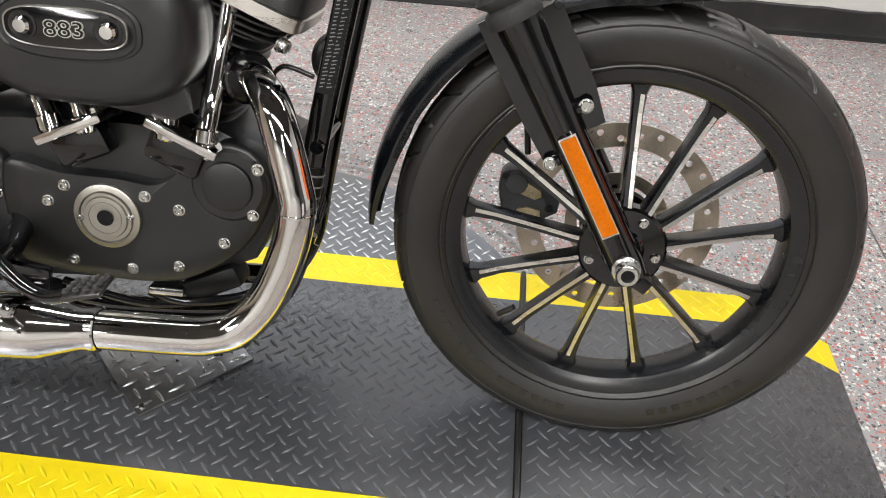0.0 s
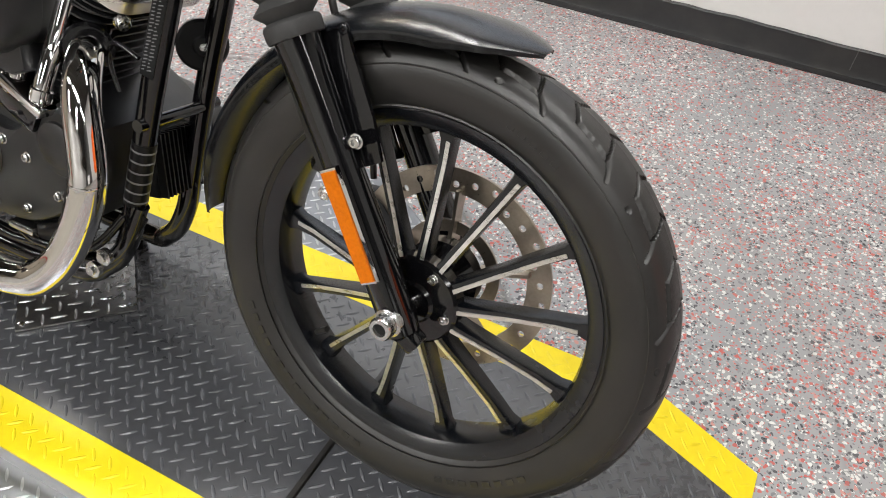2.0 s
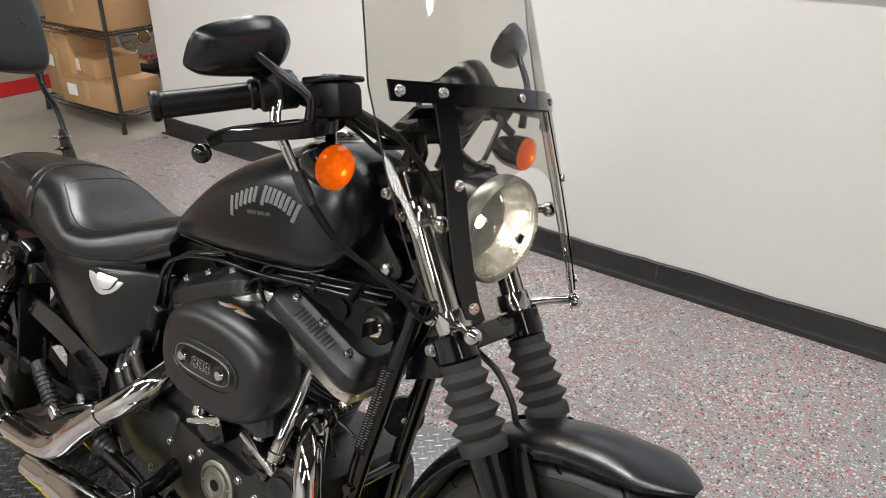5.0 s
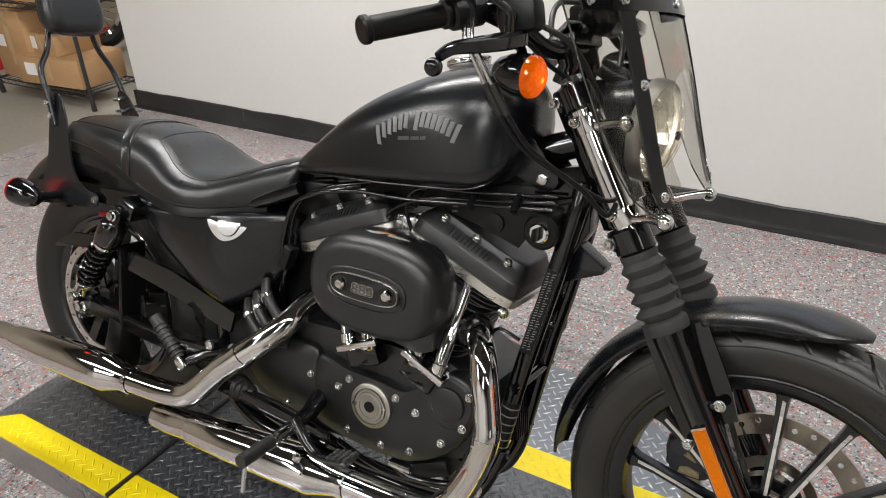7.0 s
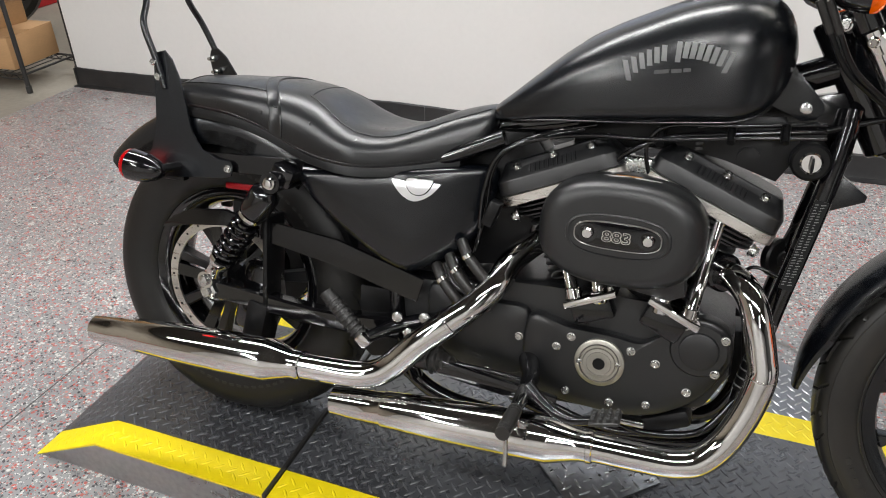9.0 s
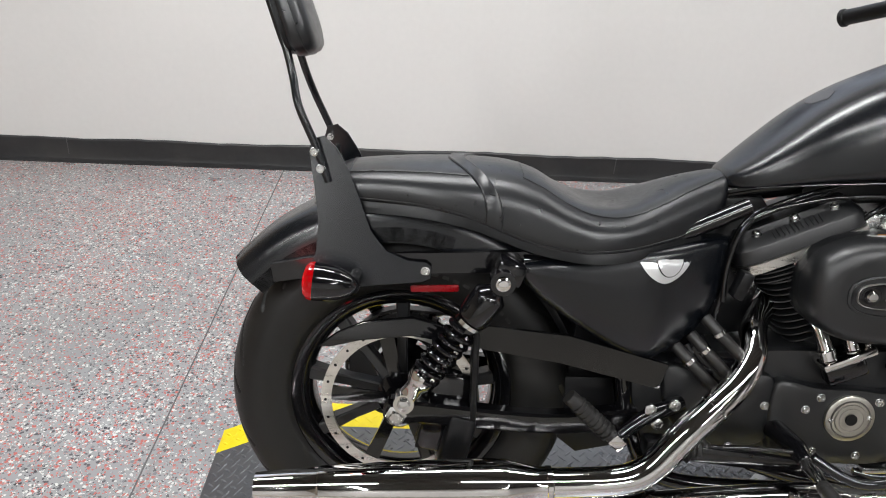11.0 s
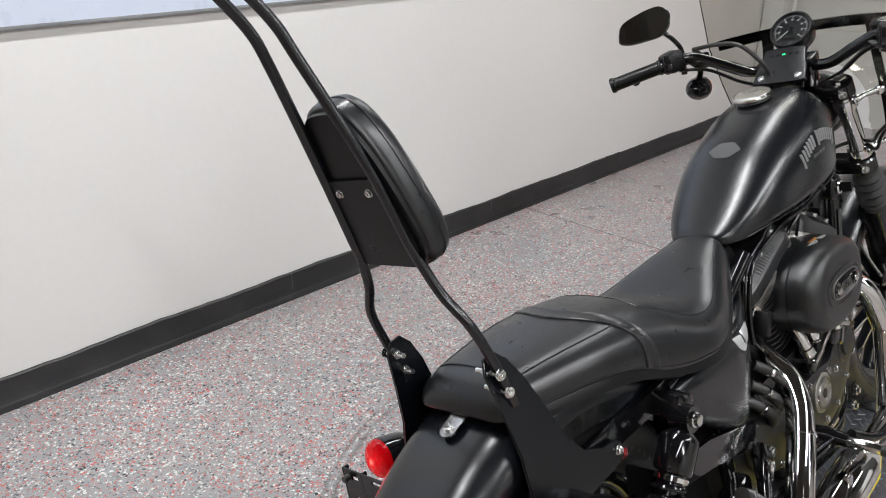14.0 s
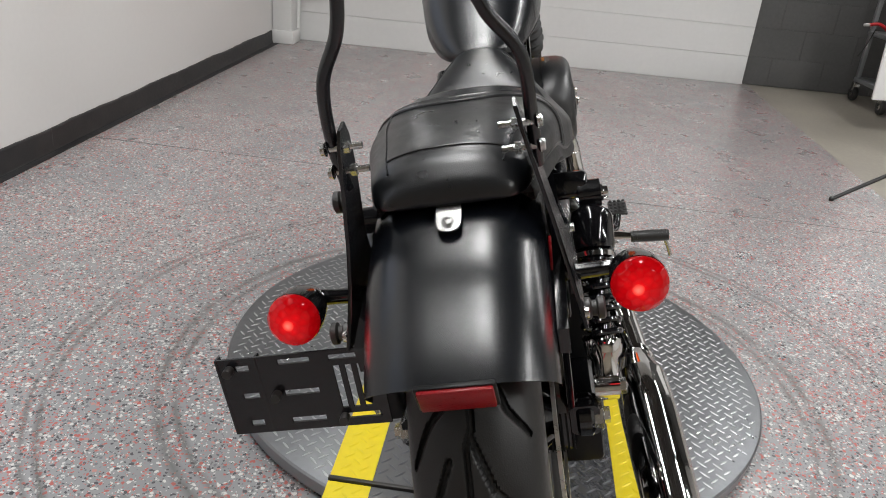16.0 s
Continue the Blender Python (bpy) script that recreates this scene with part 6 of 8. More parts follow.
    # front of the frame: labels, regulator, horn, crossbars
    for s in (-1,):
        a, b = V(0.374, -0.0665, 0.655), V(0.344, -0.0725, 0.50)
        part("tube_label", sweep([a, b], 1.0, section=[(-0.011, -0.0006), (0.011, -0.0006), (0.011, 0.0006), (-0.011, 0.0006)]), PLASTIC, BIKE)
        lines, rng = [], random.Random(8)
        for k in range(30):
            p = a.lerp(b, 0.04 + 0.031 * k)
            for left, right in ((-0.0085, -0.0085 + rng.uniform(0.004, 0.0075)), (0.0005, 0.0005 + rng.uniform(0.002, 0.0075))):
                lines.append(box(p + V((left + right) / 2, -0.0014, 0), (right - left, 0.0006, 0.0014), (0, -10, 0)))
        for bm in lines:
            part("label_bar", bm, LOGO, BIKE)
        c0, c1 = V(0.3262, -0.057, 0.40), V(0.3085, -0.0585, 0.30)
        part("wrapped_label", sweep([c0, c1], 0.0172, 18), PLASTIC, BIKE)
        rows = [lathe([(0.0174, 0), (0.0178, 0.0004), (0.0178, 0.0026), (0.0174, 0.003)], c0.lerp(c1, 0.1 + 0.16 * k) , c1 - c0, 18, True) for k in range(6)]
        for bm in rows:
            part("label_band", bm, LOGO, BIKE)
    reg = part("regulator", box((0.29, 0.03, 0.338), (0.028, 0.085, 0.105), (0, -10, 0), bevel=0.006), PLASTIC, BIKE, "finned voltage regulator")
    for k in range(10):
        part("regulator_fin", box((0.308, -0.008 + 0.0084 * k, 0.341), (0.018, 0.0026, 0.098), (0, -10, 0)), PLASTIC, reg)
    hn = part("horn", lathe([(0, -0.014), (0.03, -0.014), (0.036, -0.008), (0.037, 0.004), (0.033, 0.008), (0.015, 0.010), (0.012, 0.013), (0, 0.014)], V(0.335, 0.046, 0.522), (0.72, -0.68, 0.05), 32), PLASTIC, BIKE, "round black horn")
    part("horn_bolt", lathe([(0, 0), (0.006, 0), (0.006, 0.004), (0, 0.005)], V(0.3451, 0.0365, 0.5227), (0.72, -0.68, 0.05), 8), STEEL, hn)
    part("horn_bracket", sweep([V(0.36, 0.05, 0.6), V(0.34, 0.05, 0.54)], 0.009, 8), PLASTIC, BIKE)
    part("frame_crossbar", rod((0.335, -0.08, 0.43), (0.335, 0.08, 0.43), 0.009, 12), GLOSS, BIKE)
    part("lower_guard", sweep([V(0.328, -0.062, 0.285), V(0.312, -0.066, 0.25), V(0.285, -0.068, 0.228)], [0.007, 0.007, 0.008], section=[(-1, -0.25), (1, -0.25), (1, 0.25), (-1, 0.25)]), GLOSS, BIKE)
    for x, z in ((0.292, 0.222), (0.27, 0.192)):
        part("mount_bolt", lathe([(0, 0), (0.013, 0), (0.013, 0.008), (0.007, 0.009), (0.007, 0.014), (0, 0.014)], V(x, -0.098, z), (0, -1, 0), 12), STEEL, BIKE)
    part("steering_stop", prism([(0.397, 0.695), (0.444, 0.663), (0.442, 0.653), (0.375, 0.624), (0.374, 0.653)], -0.021, 0.021, 0.002), SATIN, BIKE)
    # brake pedal, master cylinder, rider's peg
    peg = part("footpeg", sweep([V(-0.051, -0.262, 0.272), V(-0.051, -0.30, 0.270), V(-0.051, -0.343, 0.267)], [0.0115, 0.0135, 0.0125], 18), RUBBER, BIKE, "ribbed rubber rider footpeg")
    for k in range(9):
        part("peg_rib", lathe([(0.0098, 0), (0.0128, 0.001), (0.0128, 0.004), (0.0098, 0.005)], V(-0.051, -0.266 - 0.0085 * k, 0.2717 - 0.0004 * k), (0, -1, -0.05), 16, True), RUBBER, peg)
    part("peg_clevis", sweep([V(-0.051, -0.2, 0.278), V(-0.051, -0.235, 0.275), V(-0.051, -0.262, 0.272)], [0.013, 0.0135, 0.010], 16), CHROME, BIKE)
    part("peg_feeler", sweep([V(-0.047, -0.335, 0.26), V(-0.043, -0.342, 0.235), V(-0.041, -0.346, 0.213)], 0.0042, 8), STEEL, BIKE)
    part("peg_mount", sweep([V(-0.07, -0.1, 0.292), V(-0.051, -0.16, 0.285), V(-0.051, -0.2, 0.279)], [0.02, 0.017, 0.014], 14), GLOSS, BIKE)
    part("brake_pedal", sweep([V(-0.045, -0.205, 0.292), V(0.0, -0.225, 0.268), V(0.04, -0.238, 0.262), V(0.085, -0.248, 0.278)], [0.011, 0.009, 0.009, 0.009], 12, 8), GLOSS, BIKE, "gloss black brake pedal arm")
    pad = part("pedal_pad", box((0.098, -0.25, 0.286), (0.052, 0.044, 0.007), (8, -14, 0), bevel=0.004), RUBBER, BIKE, "studded rubber pedal pad")
    for i in range(4):
        for j in range(4):
            part("stud", lathe([(0, 0), (0.0042, 0), (0.003, 0.003), (0, 0.003)], V(0.079 + 0.0125 * i, -0.265 + 0.01 * j, 0.2875 + 0.0031 * i), (-0.2, -0.1, 1), 8), GAITER, pad)
    part("brake_rod", sweep([V(-0.065, -0.175, 0.285), V(-0.13, -0.158, 0.28), V(-0.22, -0.148, 0.275)], 0.0045, 10, 5), GLOSS, BIKE)
    boot = part("rod_boot", lathe([(0.008, 0)] + [(0.0095 + 0.0022 * k + (0.003 if k % 2 else 0), 0.006 * k + 0.002) for k in range(8)] + [(0.02, 0.052), (0, 0.052)], V(-0.2, -0.15, 0.275), (-1, 0.05, -0.05), 18), RUBBER, BIKE)
    part("master_cylinder", box((-0.285, -0.145, 0.272), (0.07, 0.04, 0.035), (0, 3, 0), bevel=0.008), PLASTIC, BIKE)
    # passenger peg, folded up
    pp = part("passenger_peg", sweep([V(-0.385, -0.178, 0.307), V(-0.425, -0.1765, 0.343), V(-0.465, -0.175, 0.38)], [0.0125, 0.015, 0.0135], 18), RUBBER, BIKE, "folded ribbed passenger footpeg")
    axis = V(-0.08, 0.003, 0.073).normalized()
    for k in range(8):
        part("peg_rib", lathe([(0.013, 0), (0.0168, 0.0012), (0.0168, 0.0045), (0.013, 0.0057)], V(-0.391, -0.178, 0.3125) + axis * (0.0105 * k), axis, 16, True), RUBBER, pp)
    part("peg_fork", box((-0.377, -0.177, 0.300), (0.028, 0.03, 0.024), (0, 42, 0), bevel=0.004), CHROME, BIKE)
    part("peg_arm", sweep([V(-0.372, -0.17, 0.303), V(-0.33, -0.15, 0.325), V(-0.29, -0.13, 0.335), V(-0.25, -0.11, 0.34)], [0.012, 0.013, 0.016, 0.016], 14, 6), GLOSS, BIKE)
    for x, y, z in ((-0.318, -0.158, 0.352), (-0.27, -0.14, 0.352), (-0.30, -0.145, 0.318)):
        part("arm_bolt", lathe([(0, 0), (0.0105, 0), (0.0105, 0.006), (0.006, 0.008), (0, 0.008)], V(x, y, z), (0, -1, 0), 12), STEEL, BIKE)
    # brake guard blade over the rear disc, hose clamps, inner panels
    part("disc_guard", prism([(-0.905, 0.43), (-0.87, 0.458), (-0.824, 0.479), (-0.738, 0.49), (-0.66, 0.47), (-0.66, 0.44), (-0.74, 0.458), (-0.83, 0.447), (-0.88, 0.43)], -0.108, -0.099, 0.003), GLOSS, BIKE, "gloss black guard blade")
    for x, z, d in ((-0.247, 0.428, (0.6, -0.1, -0.55)), (-0.222, 0.45, (0.6, -0.1, -0.55)), (-0.2, 0.482, (0.5, -0.1, -0.7))):
        part("hose", sweep([V(x - 0.02, -0.10, z + 0.02), V(x, -0.12, z), V(x + 0.035, -0.125, z - 0.035), V(x + 0.06, -0.11, z - 0.06)], 0.0105, 12, 6), RUBBER, BIKE)
        part("hose_clamp", lathe([(0.0108, -0.004), (0.0125, -0.0035), (0.0125, 0.0035), (0.0108, 0.004)], V(x, -0.12, z), d, 18, True), CHROME, BIKE)
    cal = part("rear_calliper", box((-0.675, -0.078, 0.30), (0.075, 0.05, 0.16), (0, 12, 0), bevel=0.012), GLOSS, BIKE, "black finned rear brake calliper")
    part("calliper_bracket", box((-0.655, -0.107, 0.245), (0.05, 0.07, 0.14), (0, 12, 0), bevel=0.01), PLASTIC, cal)
    for k in range(6):
        part("calliper_fin", box((-0.716, -0.098 + 0.008 * k, 0.26), (0.012, 0.003, 0.06), (0, 12, 0)), PLASTIC, cal)
    part("inner_panel", box((-0.625, -0.103, 0.40), (0.012, 0.07, 0.19), bevel=0.004), PLASTIC, BIKE)
    part("electrics_panel", prism([(-0.27, 0.70), (-0.12, 0.71), (-0.08, 0.66), (-0.12, 0.45), (-0.28, 0.43)], -0.03, 0.05, 0.006), PLASTIC, BIKE)
    part("coil_cover", box((0.13, 0.01, 0.735), (0.36, 0.07, 0.06), (0, -6, 0), bevel=0.012), PLASTIC, BIKE)
    part("lower_panel", prism([(-0.56, 0.36), (-0.36, 0.36), (-0.33, 0.22), (-0.42, 0.2), (-0.47, 0.24), (-0.5, 0.3)], -0.05, 0.06, 0.008), PLASTIC, BIKE)
    # dark fill behind: battery box, belt case, gearbox
    part("battery_box", box((-0.34, 0.0, 0.52), (0.22, 0.17, 0.2), bevel=0.02), PLASTIC, BIKE)
    part("gearbox", box((-0.28, 0.0, 0.33), (0.14, 0.18, 0.17), bevel=0.02), WRINKLE, BIKE)
    part("inner_guard", arch(RA, lambda f: 0.352, 20, 60, lambda f: 0.085, lambda f: 0.03), PLASTIC, BIKE)
    part("sensor_block", box((-0.165, -0.1, 0.565), (0.022, 0.03, 0.05), (0, 20, 0), bevel=0.005), PLASTIC, BIKE)
    for k in range(4):
        part("wire", sweep([V(-0.24 + 0.012 * k, -0.11, 0.45 - 0.012 * k), V(-0.21 + 0.012 * k, -0.118, 0.42 - 0.012 * k), V(-0.15, -0.112, 0.40 - 0.006 * k)], 0.0055, 8, 6), RUBBER, BIKE)


chassis()


# ---- handlebar, controls, headlamp, windshield ----
YC = 0.008


def controls():
    YC = 0.009
    half = [V(0.335, 0.0, 1.008), V(0.334, 0.06, 1.006), V(0.325, 0.10, 1.01), V(0.308, 0.15, 1.035), V(0.295, 0.20, 1.058), V(0.275, 0.232, 1.061), V(0.25, 0.262, 1.053), V(0.182, 0.377, 1.0235)]
    pts = [V(p.x, YC - p.y, p.z - 0.0244 * p.y) for p in half[::-1]] + [V(p.x, YC + p.y, p.z + 0.0244 * p.y) for p in half[1:]]
    bar = part("handlebar", sweep(pts, 0.0127, 18, 8), GLOSS, BIKE, "gloss black low handlebar")
    for s in (-1, 1):
        d = (half[-1] - half[-2]).normalized()
        a, b = half[-2] + d * 0.012, half[-1] + d * 0.012
        fx = lambda p: V(p.x, YC + s * p.y, p.z + 0.0244 * s * p.y)
        part("grip", lathe([(0, 0), (0.019, 0), (0.02, 0.003), (0.02, 0.006), (0.0168, 0.009), (0.0168, 0.118), (0.0195, 0.121), (0.0195, 0.128), (0.017, 0.131), (0, 0.131)], fx(a), fx(b) - fx(a), 26), PLASTIC, bar, "smooth black rubber grip")
        # switch housing
        h0 = half[-2] + V(0.006, -0.012, 0.002)
        part("switch_housing", joined(rod(fx(h0 - d * 0.03), fx(h0 + d * 0.022), 0.0235, 22, bevel=0.004), box(fx(h0 + V(-0.004, -0.004, 0.004)), (0.044, 0.05, 0.05), (0, -15, s * -25), bevel=0.008)), PLASTIC, bar)
        for k in range(3):
            part("switch_button", box(fx(h0 + V(-0.027, -0.008 + 0.014 * (k % 2), 0.014 - 0.02 * (k // 2))), (0.008, 0.012 if k < 2 else 0.024, 0.015), (0, -15, s * -25), bevel=0.002), SATIN, bar)
        # lever
        lift = V(0.012, 0, 0.028) if s > 0 else V(0, 0, 0)
        lv = [p + lift for p in (V(0.325, 0.20, 1.03), V(0.338, 0.235, 1.026), V(0.335, 0.28, 1.021), V(0.325, 0.33, 1.016), V(0.312, 0.368, 1.011), V(0.303, 0.386, 1.0))]
        part("lever", sweep([fx(p) for p in lv], [0.011, 0.0135, 0.013, 0.0115, 0.0085, 0.0065], 12, 6, section=[(-0.6, -1), (0.6, -1), (0.85, -0.6), (0.85, 0.6), (0.6, 1), (-0.6, 1), (-0.85, 0.6), (-0.85, -0.6)]), GLOSS, bar, "gloss black hand lever")
        part("lever_ball", ball(fx(V(0.3, 0.391, 0.988) + lift), 0.012, 16), GLOSS, bar)
        part("lever_perch", sweep([fx(V(0.292, 0.205, 1.058)), fx(V(0.315, 0.205, 1.045)), fx(V(0.335, 0.212, 1.034))], [0.02, 0.018, 0.014], 14), PLASTIC, bar)
        # mirror
        base = fx(V(0.336, 0.262, 1.018))
        low = 0.045 if s < 0 else 0.0
        head = fx(V(0.25, 0.308, 1.157 - low))
        part("mirror_stem", sweep([base, base + V(0, 0, 0.055 - low * 0.4), fx(V(0.325, 0.268, 1.1 - low * 0.7)), fx(V(0.295, 0.285, 1.132 - low)), head + V(0.012, 0, 0)], [0.0075, 0.0062, 0.006, 0.006, 0.006], 12, 6), GLOSS, bar)
        n = V(-0.93, s * -0.2, -0.12).normalized()
        out = [(a * 1.38, b * 1.34) for a, b in ((-0.047, 0.003), (-0.049, -0.018), (-0.0457, -0.0285), (-0.031, -0.033), (0.0, -0.031), (0.0288, -0.0264), (0.043, -0.014), (0.0475, 0.0), (0.0447, 0.0175), (0.028, 0.031), (0.012, 0.031), (-0.0065, 0.0265), (-0.036, 0.0145))]
        for nm, lev, mat in (("mirror_shell", [(0.35, 0.026), (0.75, 0.021), (0.95, 0.01), (1.0, 0.0), (0.965, -0.0025)], SATIN), ("mirror_glass", [(0.955, -0.001), (0.95, -0.0032)], MIRROR)):
            bm = pillow(out, lev, 5)
            # x of the outline runs across, y of the level ahead
            bmesh.ops.transform(bm, verts=bm.verts, matrix=Matrix.Translation(head) @ Matrix.Rotation(radians(s * 12), 4, "Z") @ Matrix.Rotation(radians(22), 4, "Y") @ Matrix(((0, 1, 0, 0), (-s, 0, 0, 0), (0, 0, 1, 0), (0, 0, 0, 1))))
            part(nm, bm, mat, bar)
        # turn signal: round black bullet with an amber lens ahead
        c = fx(V(0.352, 0.236, 0.978))
        sg = part("front_signal", lathe([(0, -0.052), (0.011, -0.048), (0.021, -0.036), (0.028, -0.017), (0.0302, 0.0), (0.0302, 0.012), (0, 0.012)], c, (0.97, s * 0.12, -0.05), 32), GLOSS, BIKE, "black bullet turn signal with amber lens")
        part("signal_lens", lathe([(0.029, 0.012), (0.0298, 0.014), (0.0282, 0.021), (0.0215, 0.027), (0.0105, 0.030), (0, 0.0305)], V(0, 0, 0), (0.97, s * 0.12, -0.05), 32), AMBER, sg, "lit amber lens").location = c
        part("signal_stem", sweep([c + V(-0.01, -s * 0.01, 0.03), fx(V(0.33, 0.215, 1.02)), fx(V(0.31, 0.207, 1.045))], 0.0075, 12, 4), GLOSS, BIKE)
    # front brake reservoir on the right
    rc = V(0.33, YC - 0.215, 1.051)
    res = part("brake_reservoir", box(rc, (0.058, 0.058, 0.048), (0, -12, 8), bevel=0.011), PLASTIC, bar, "square black brake reservoir")
    part("reservoir_lid", box(rc + V(-0.005, 0, 0.027), (0.06, 0.06, 0.008), (0, -12, 8), bevel=0.0035), SATIN, bar)
    part("reservoir_cap", lathe([(0, 0), (0.017, 0), (0.016, 0.002), (0, 0.002)], rc + V(-0.0058, 0, 0.031), (-0.2, 0, 1), 24), STEEL, bar)
    part("sight_glass", lathe([(0, 0), (0.008, 0), (0.008, 0.002), (0, 0.002)], rc + V(0.0, -0.0295, -0.002), (0, -1, 0), 18), GLOSS, bar)
    # risers and clamp with the instrument
    for y in (-0.045, 0.045):
        part("riser", sweep([on_fork(0.95, y + YC) + V(-0.045, 0, 0.005), V(0.345, y + YC, 0.985), V(0.335, y + YC, 1.008)], [0.019, 0.018, 0.019], 18), GLOSS, BIKE)
    part("bar_clamp", box((0.334, YC, 1.02), (0.046, 0.13, 0.022), (0, -18, 0), bevel=0.006), SATIN, BIKE)
    con = [(-0.06, -0.03), (-0.05, -0.045), (0.05, -0.045), (0.06, -0.03), (0.048, 0.03), (0.04, 0.05), (-0.04, 0.05), (-0.048, 0.03)]
    bm = pillow(con, [(1.0, 0.0), (1.0, 0.006), (0.96, 0.009), (0.9, 0.0095)], 3)
    tilt = Matrix.Translation((0.306, YC, 1.01)) @ Matrix.Rotation(radians(-50), 4, "Y").to_4x4() @ Matrix(((0, 0, 1, 0), (-1, 0, 0, 0), (0, 1, 0, 0), (0, 0, 0, 1)))
    cons = part("console", bm, SATIN, BIKE, "satin black indicator console")
    cons.data.transform(tilt @ Matrix.Identity(4))
    for k in range(5):
        q = tilt @ V(-0.03 + 0.015 * k, 0.0102, 0.03)
        part("telltale", box(q, (0.003, 0.0065, 0.0015), (0, -50, 0)), GREENLED if k == 2 else GLOSS, cons)
    for x in (-0.042, 0.042):
        q = tilt @ V(x, 0.009, -0.03)
        bolt(cons, q, tilt.to_3x3() @ V(0, 1, 0), 0.006, 0.004)
    # round speedometer, tilted to the rider
    sc, sn = V(0.372, YC, 1.088), V(-0.80, 0, 0.60).normalized()
    sp = part("speedometer", lathe([(0, -0.05), (0.03, -0.048), (0.043, -0.036), (0.048, -0.01), (0.048, 0.006), (0.046, 0.009), (0.0425, 0.009), (0.0415, 0.004), (0, 0.004)], sc, sn, 40), SATIN, BIKE, "round black-faced speedometer")
    part("speedo_stem", sweep([sc - sn * 0.03 + V(0, 0, -0.02), V(0.355, YC, 1.05), V(0.342, YC, 1.028)], 0.018, 14), SATIN, BIKE)
    _, u, w = basis(sn)
    marks = []
    for k in range(33):
        a = radians(-40 + 260 * k / 32)
        r0, r1 = (0.031, 0.038) if k % 4 == 0 else (0.035, 0.038)
        d = u * math.cos(a) + w * math.sin(a)
        marks.append(sweep([sc + sn * 0.0046 + d * r0, sc + sn * 0.0046 + d * r1], 0.0009 if k % 4 == 0 else 0.0005, 5))
    part("dial_marks", joined(*marks), WHITE_INK, sp)
    for k in range(9):
        a = radians(-40 + 260 * k / 8)
        d = u * math.cos(a) + w * math.sin(a)
        part("dial_numeral", box(sc + sn * 0.0046 + d * 0.0265, (0.003, 0.004, 0.003)), WHITE_INK, sp)
    d = u * math.cos(radians(222)) + w * math.sin(radians(222))
    part("needle", sweep([sc + sn * 0.0062 - d * 0.006, sc + sn * 0.0062 + d * 0.033], [0.0016, 0.0006], 6), WHITE_INK, sp)
    part("needle_hub", lathe([(0, 0), (0.0065, 0), (0.006, 0.004), (0, 0.0045)], sc + sn * 0.004, sn, 18), GLOSS, sp)
    part("dial_window", box(sc + sn * 0.0043 - w * 0.022, (0.002, 0.024, 0.008), (0, 53, 0)), PLASTIC, sp)
    part("dial_glass", lathe([(0, 0.0062), (0.0415, 0.0062), (0.0415, 0.0066), (0, 0.0068)], sc, sn, 36), CLEAR, sp)
    # cables: throttle pair on the right, clutch on the left, speedo sweep
    for k, dy in enumerate((0.0, 0.011)):
        part("throttle_elbow", sweep([V(0.266 + dy, YC - 0.258, 1.042), V(0.27 + dy, YC - 0.262, 1.015), V(0.285 + dy, YC - 0.255, 0.985), V(0.30 + dy, YC - 0.245, 0.955)], 0.004, 10, 6), CHROME, BIKE)
        part("cable_ferrule", sweep([V(0.30 + dy, YC - 0.245, 0.956), V(0.322 + dy, YC - 0.234, 0.915)], 0.0062, 10), RUBBER, BIKE)
        part("throttle_cable", sweep([V(0.322 + dy, YC - 0.234, 0.915), V(0.355 + dy, YC - 0.205, 0.865), V(0.41 + dy * 2, YC - 0.16, 0.825 - dy), V(0.455 + dy, YC - 0.135, 0.80 - dy * 2), V(0.47, YC - 0.10, 0.80), V(0.44, YC - 0.05, 0.79), V(0.36, -0.05, 0.765)], 0.0042, 10, 8), PLASTIC, BIKE)
    part("brake_line", sweep([V(0.335, YC - 0.185, 1.045), V(0.38, YC - 0.15, 1.02), V(0.40, YC - 0.09, 0.97), V(0.43, YC - 0.03, 0.88), V(0.46, 0.0, 0.80), V(0.49, 0.0, 0.745)], 0.0045, 10, 8), RUBBER, BIKE)
    part("clutch_cable", sweep([V(0.325, YC + 0.195, 1.04), V(0.36, YC + 0.15, 1.035), V(0.38, YC + 0.10, 1.0), V(0.385, YC + 0.05, 0.93), V(0.37, YC + 0.04, 0.84)], 0.0045, 10, 8), PLASTIC, BIKE)
    part("bar_cable", sweep([V(0.275, YC + 0.2, 1.085), V(0.27, YC + 0.14, 1.088), V(0.26, YC + 0.08, 1.08), V(0.27, YC + 0.04, 1.04), V(0.30, YC + 0.02, 0.99)], 0.0052, 10, 8), RUBBER, BIKE)
    part("switch_wire", sweep([V(0.27, YC + 0.24, 1.04), V(0.30, YC + 0.18, 1.03), V(0.32, YC + 0.11, 0.99), V(0.34, YC + 0.06, 0.97)], 0.004, 8, 8), PLASTIC, BIKE)
    part("switch_wire", sweep([V(0.28, YC - 0.24, 1.045), V(0.315, YC - 0.17, 1.02), V(0.34, YC - 0.12, 0.985), V(0.36, YC - 0.06, 0.96)], 0.004, 8, 8), PLASTIC, BIKE)


controls()


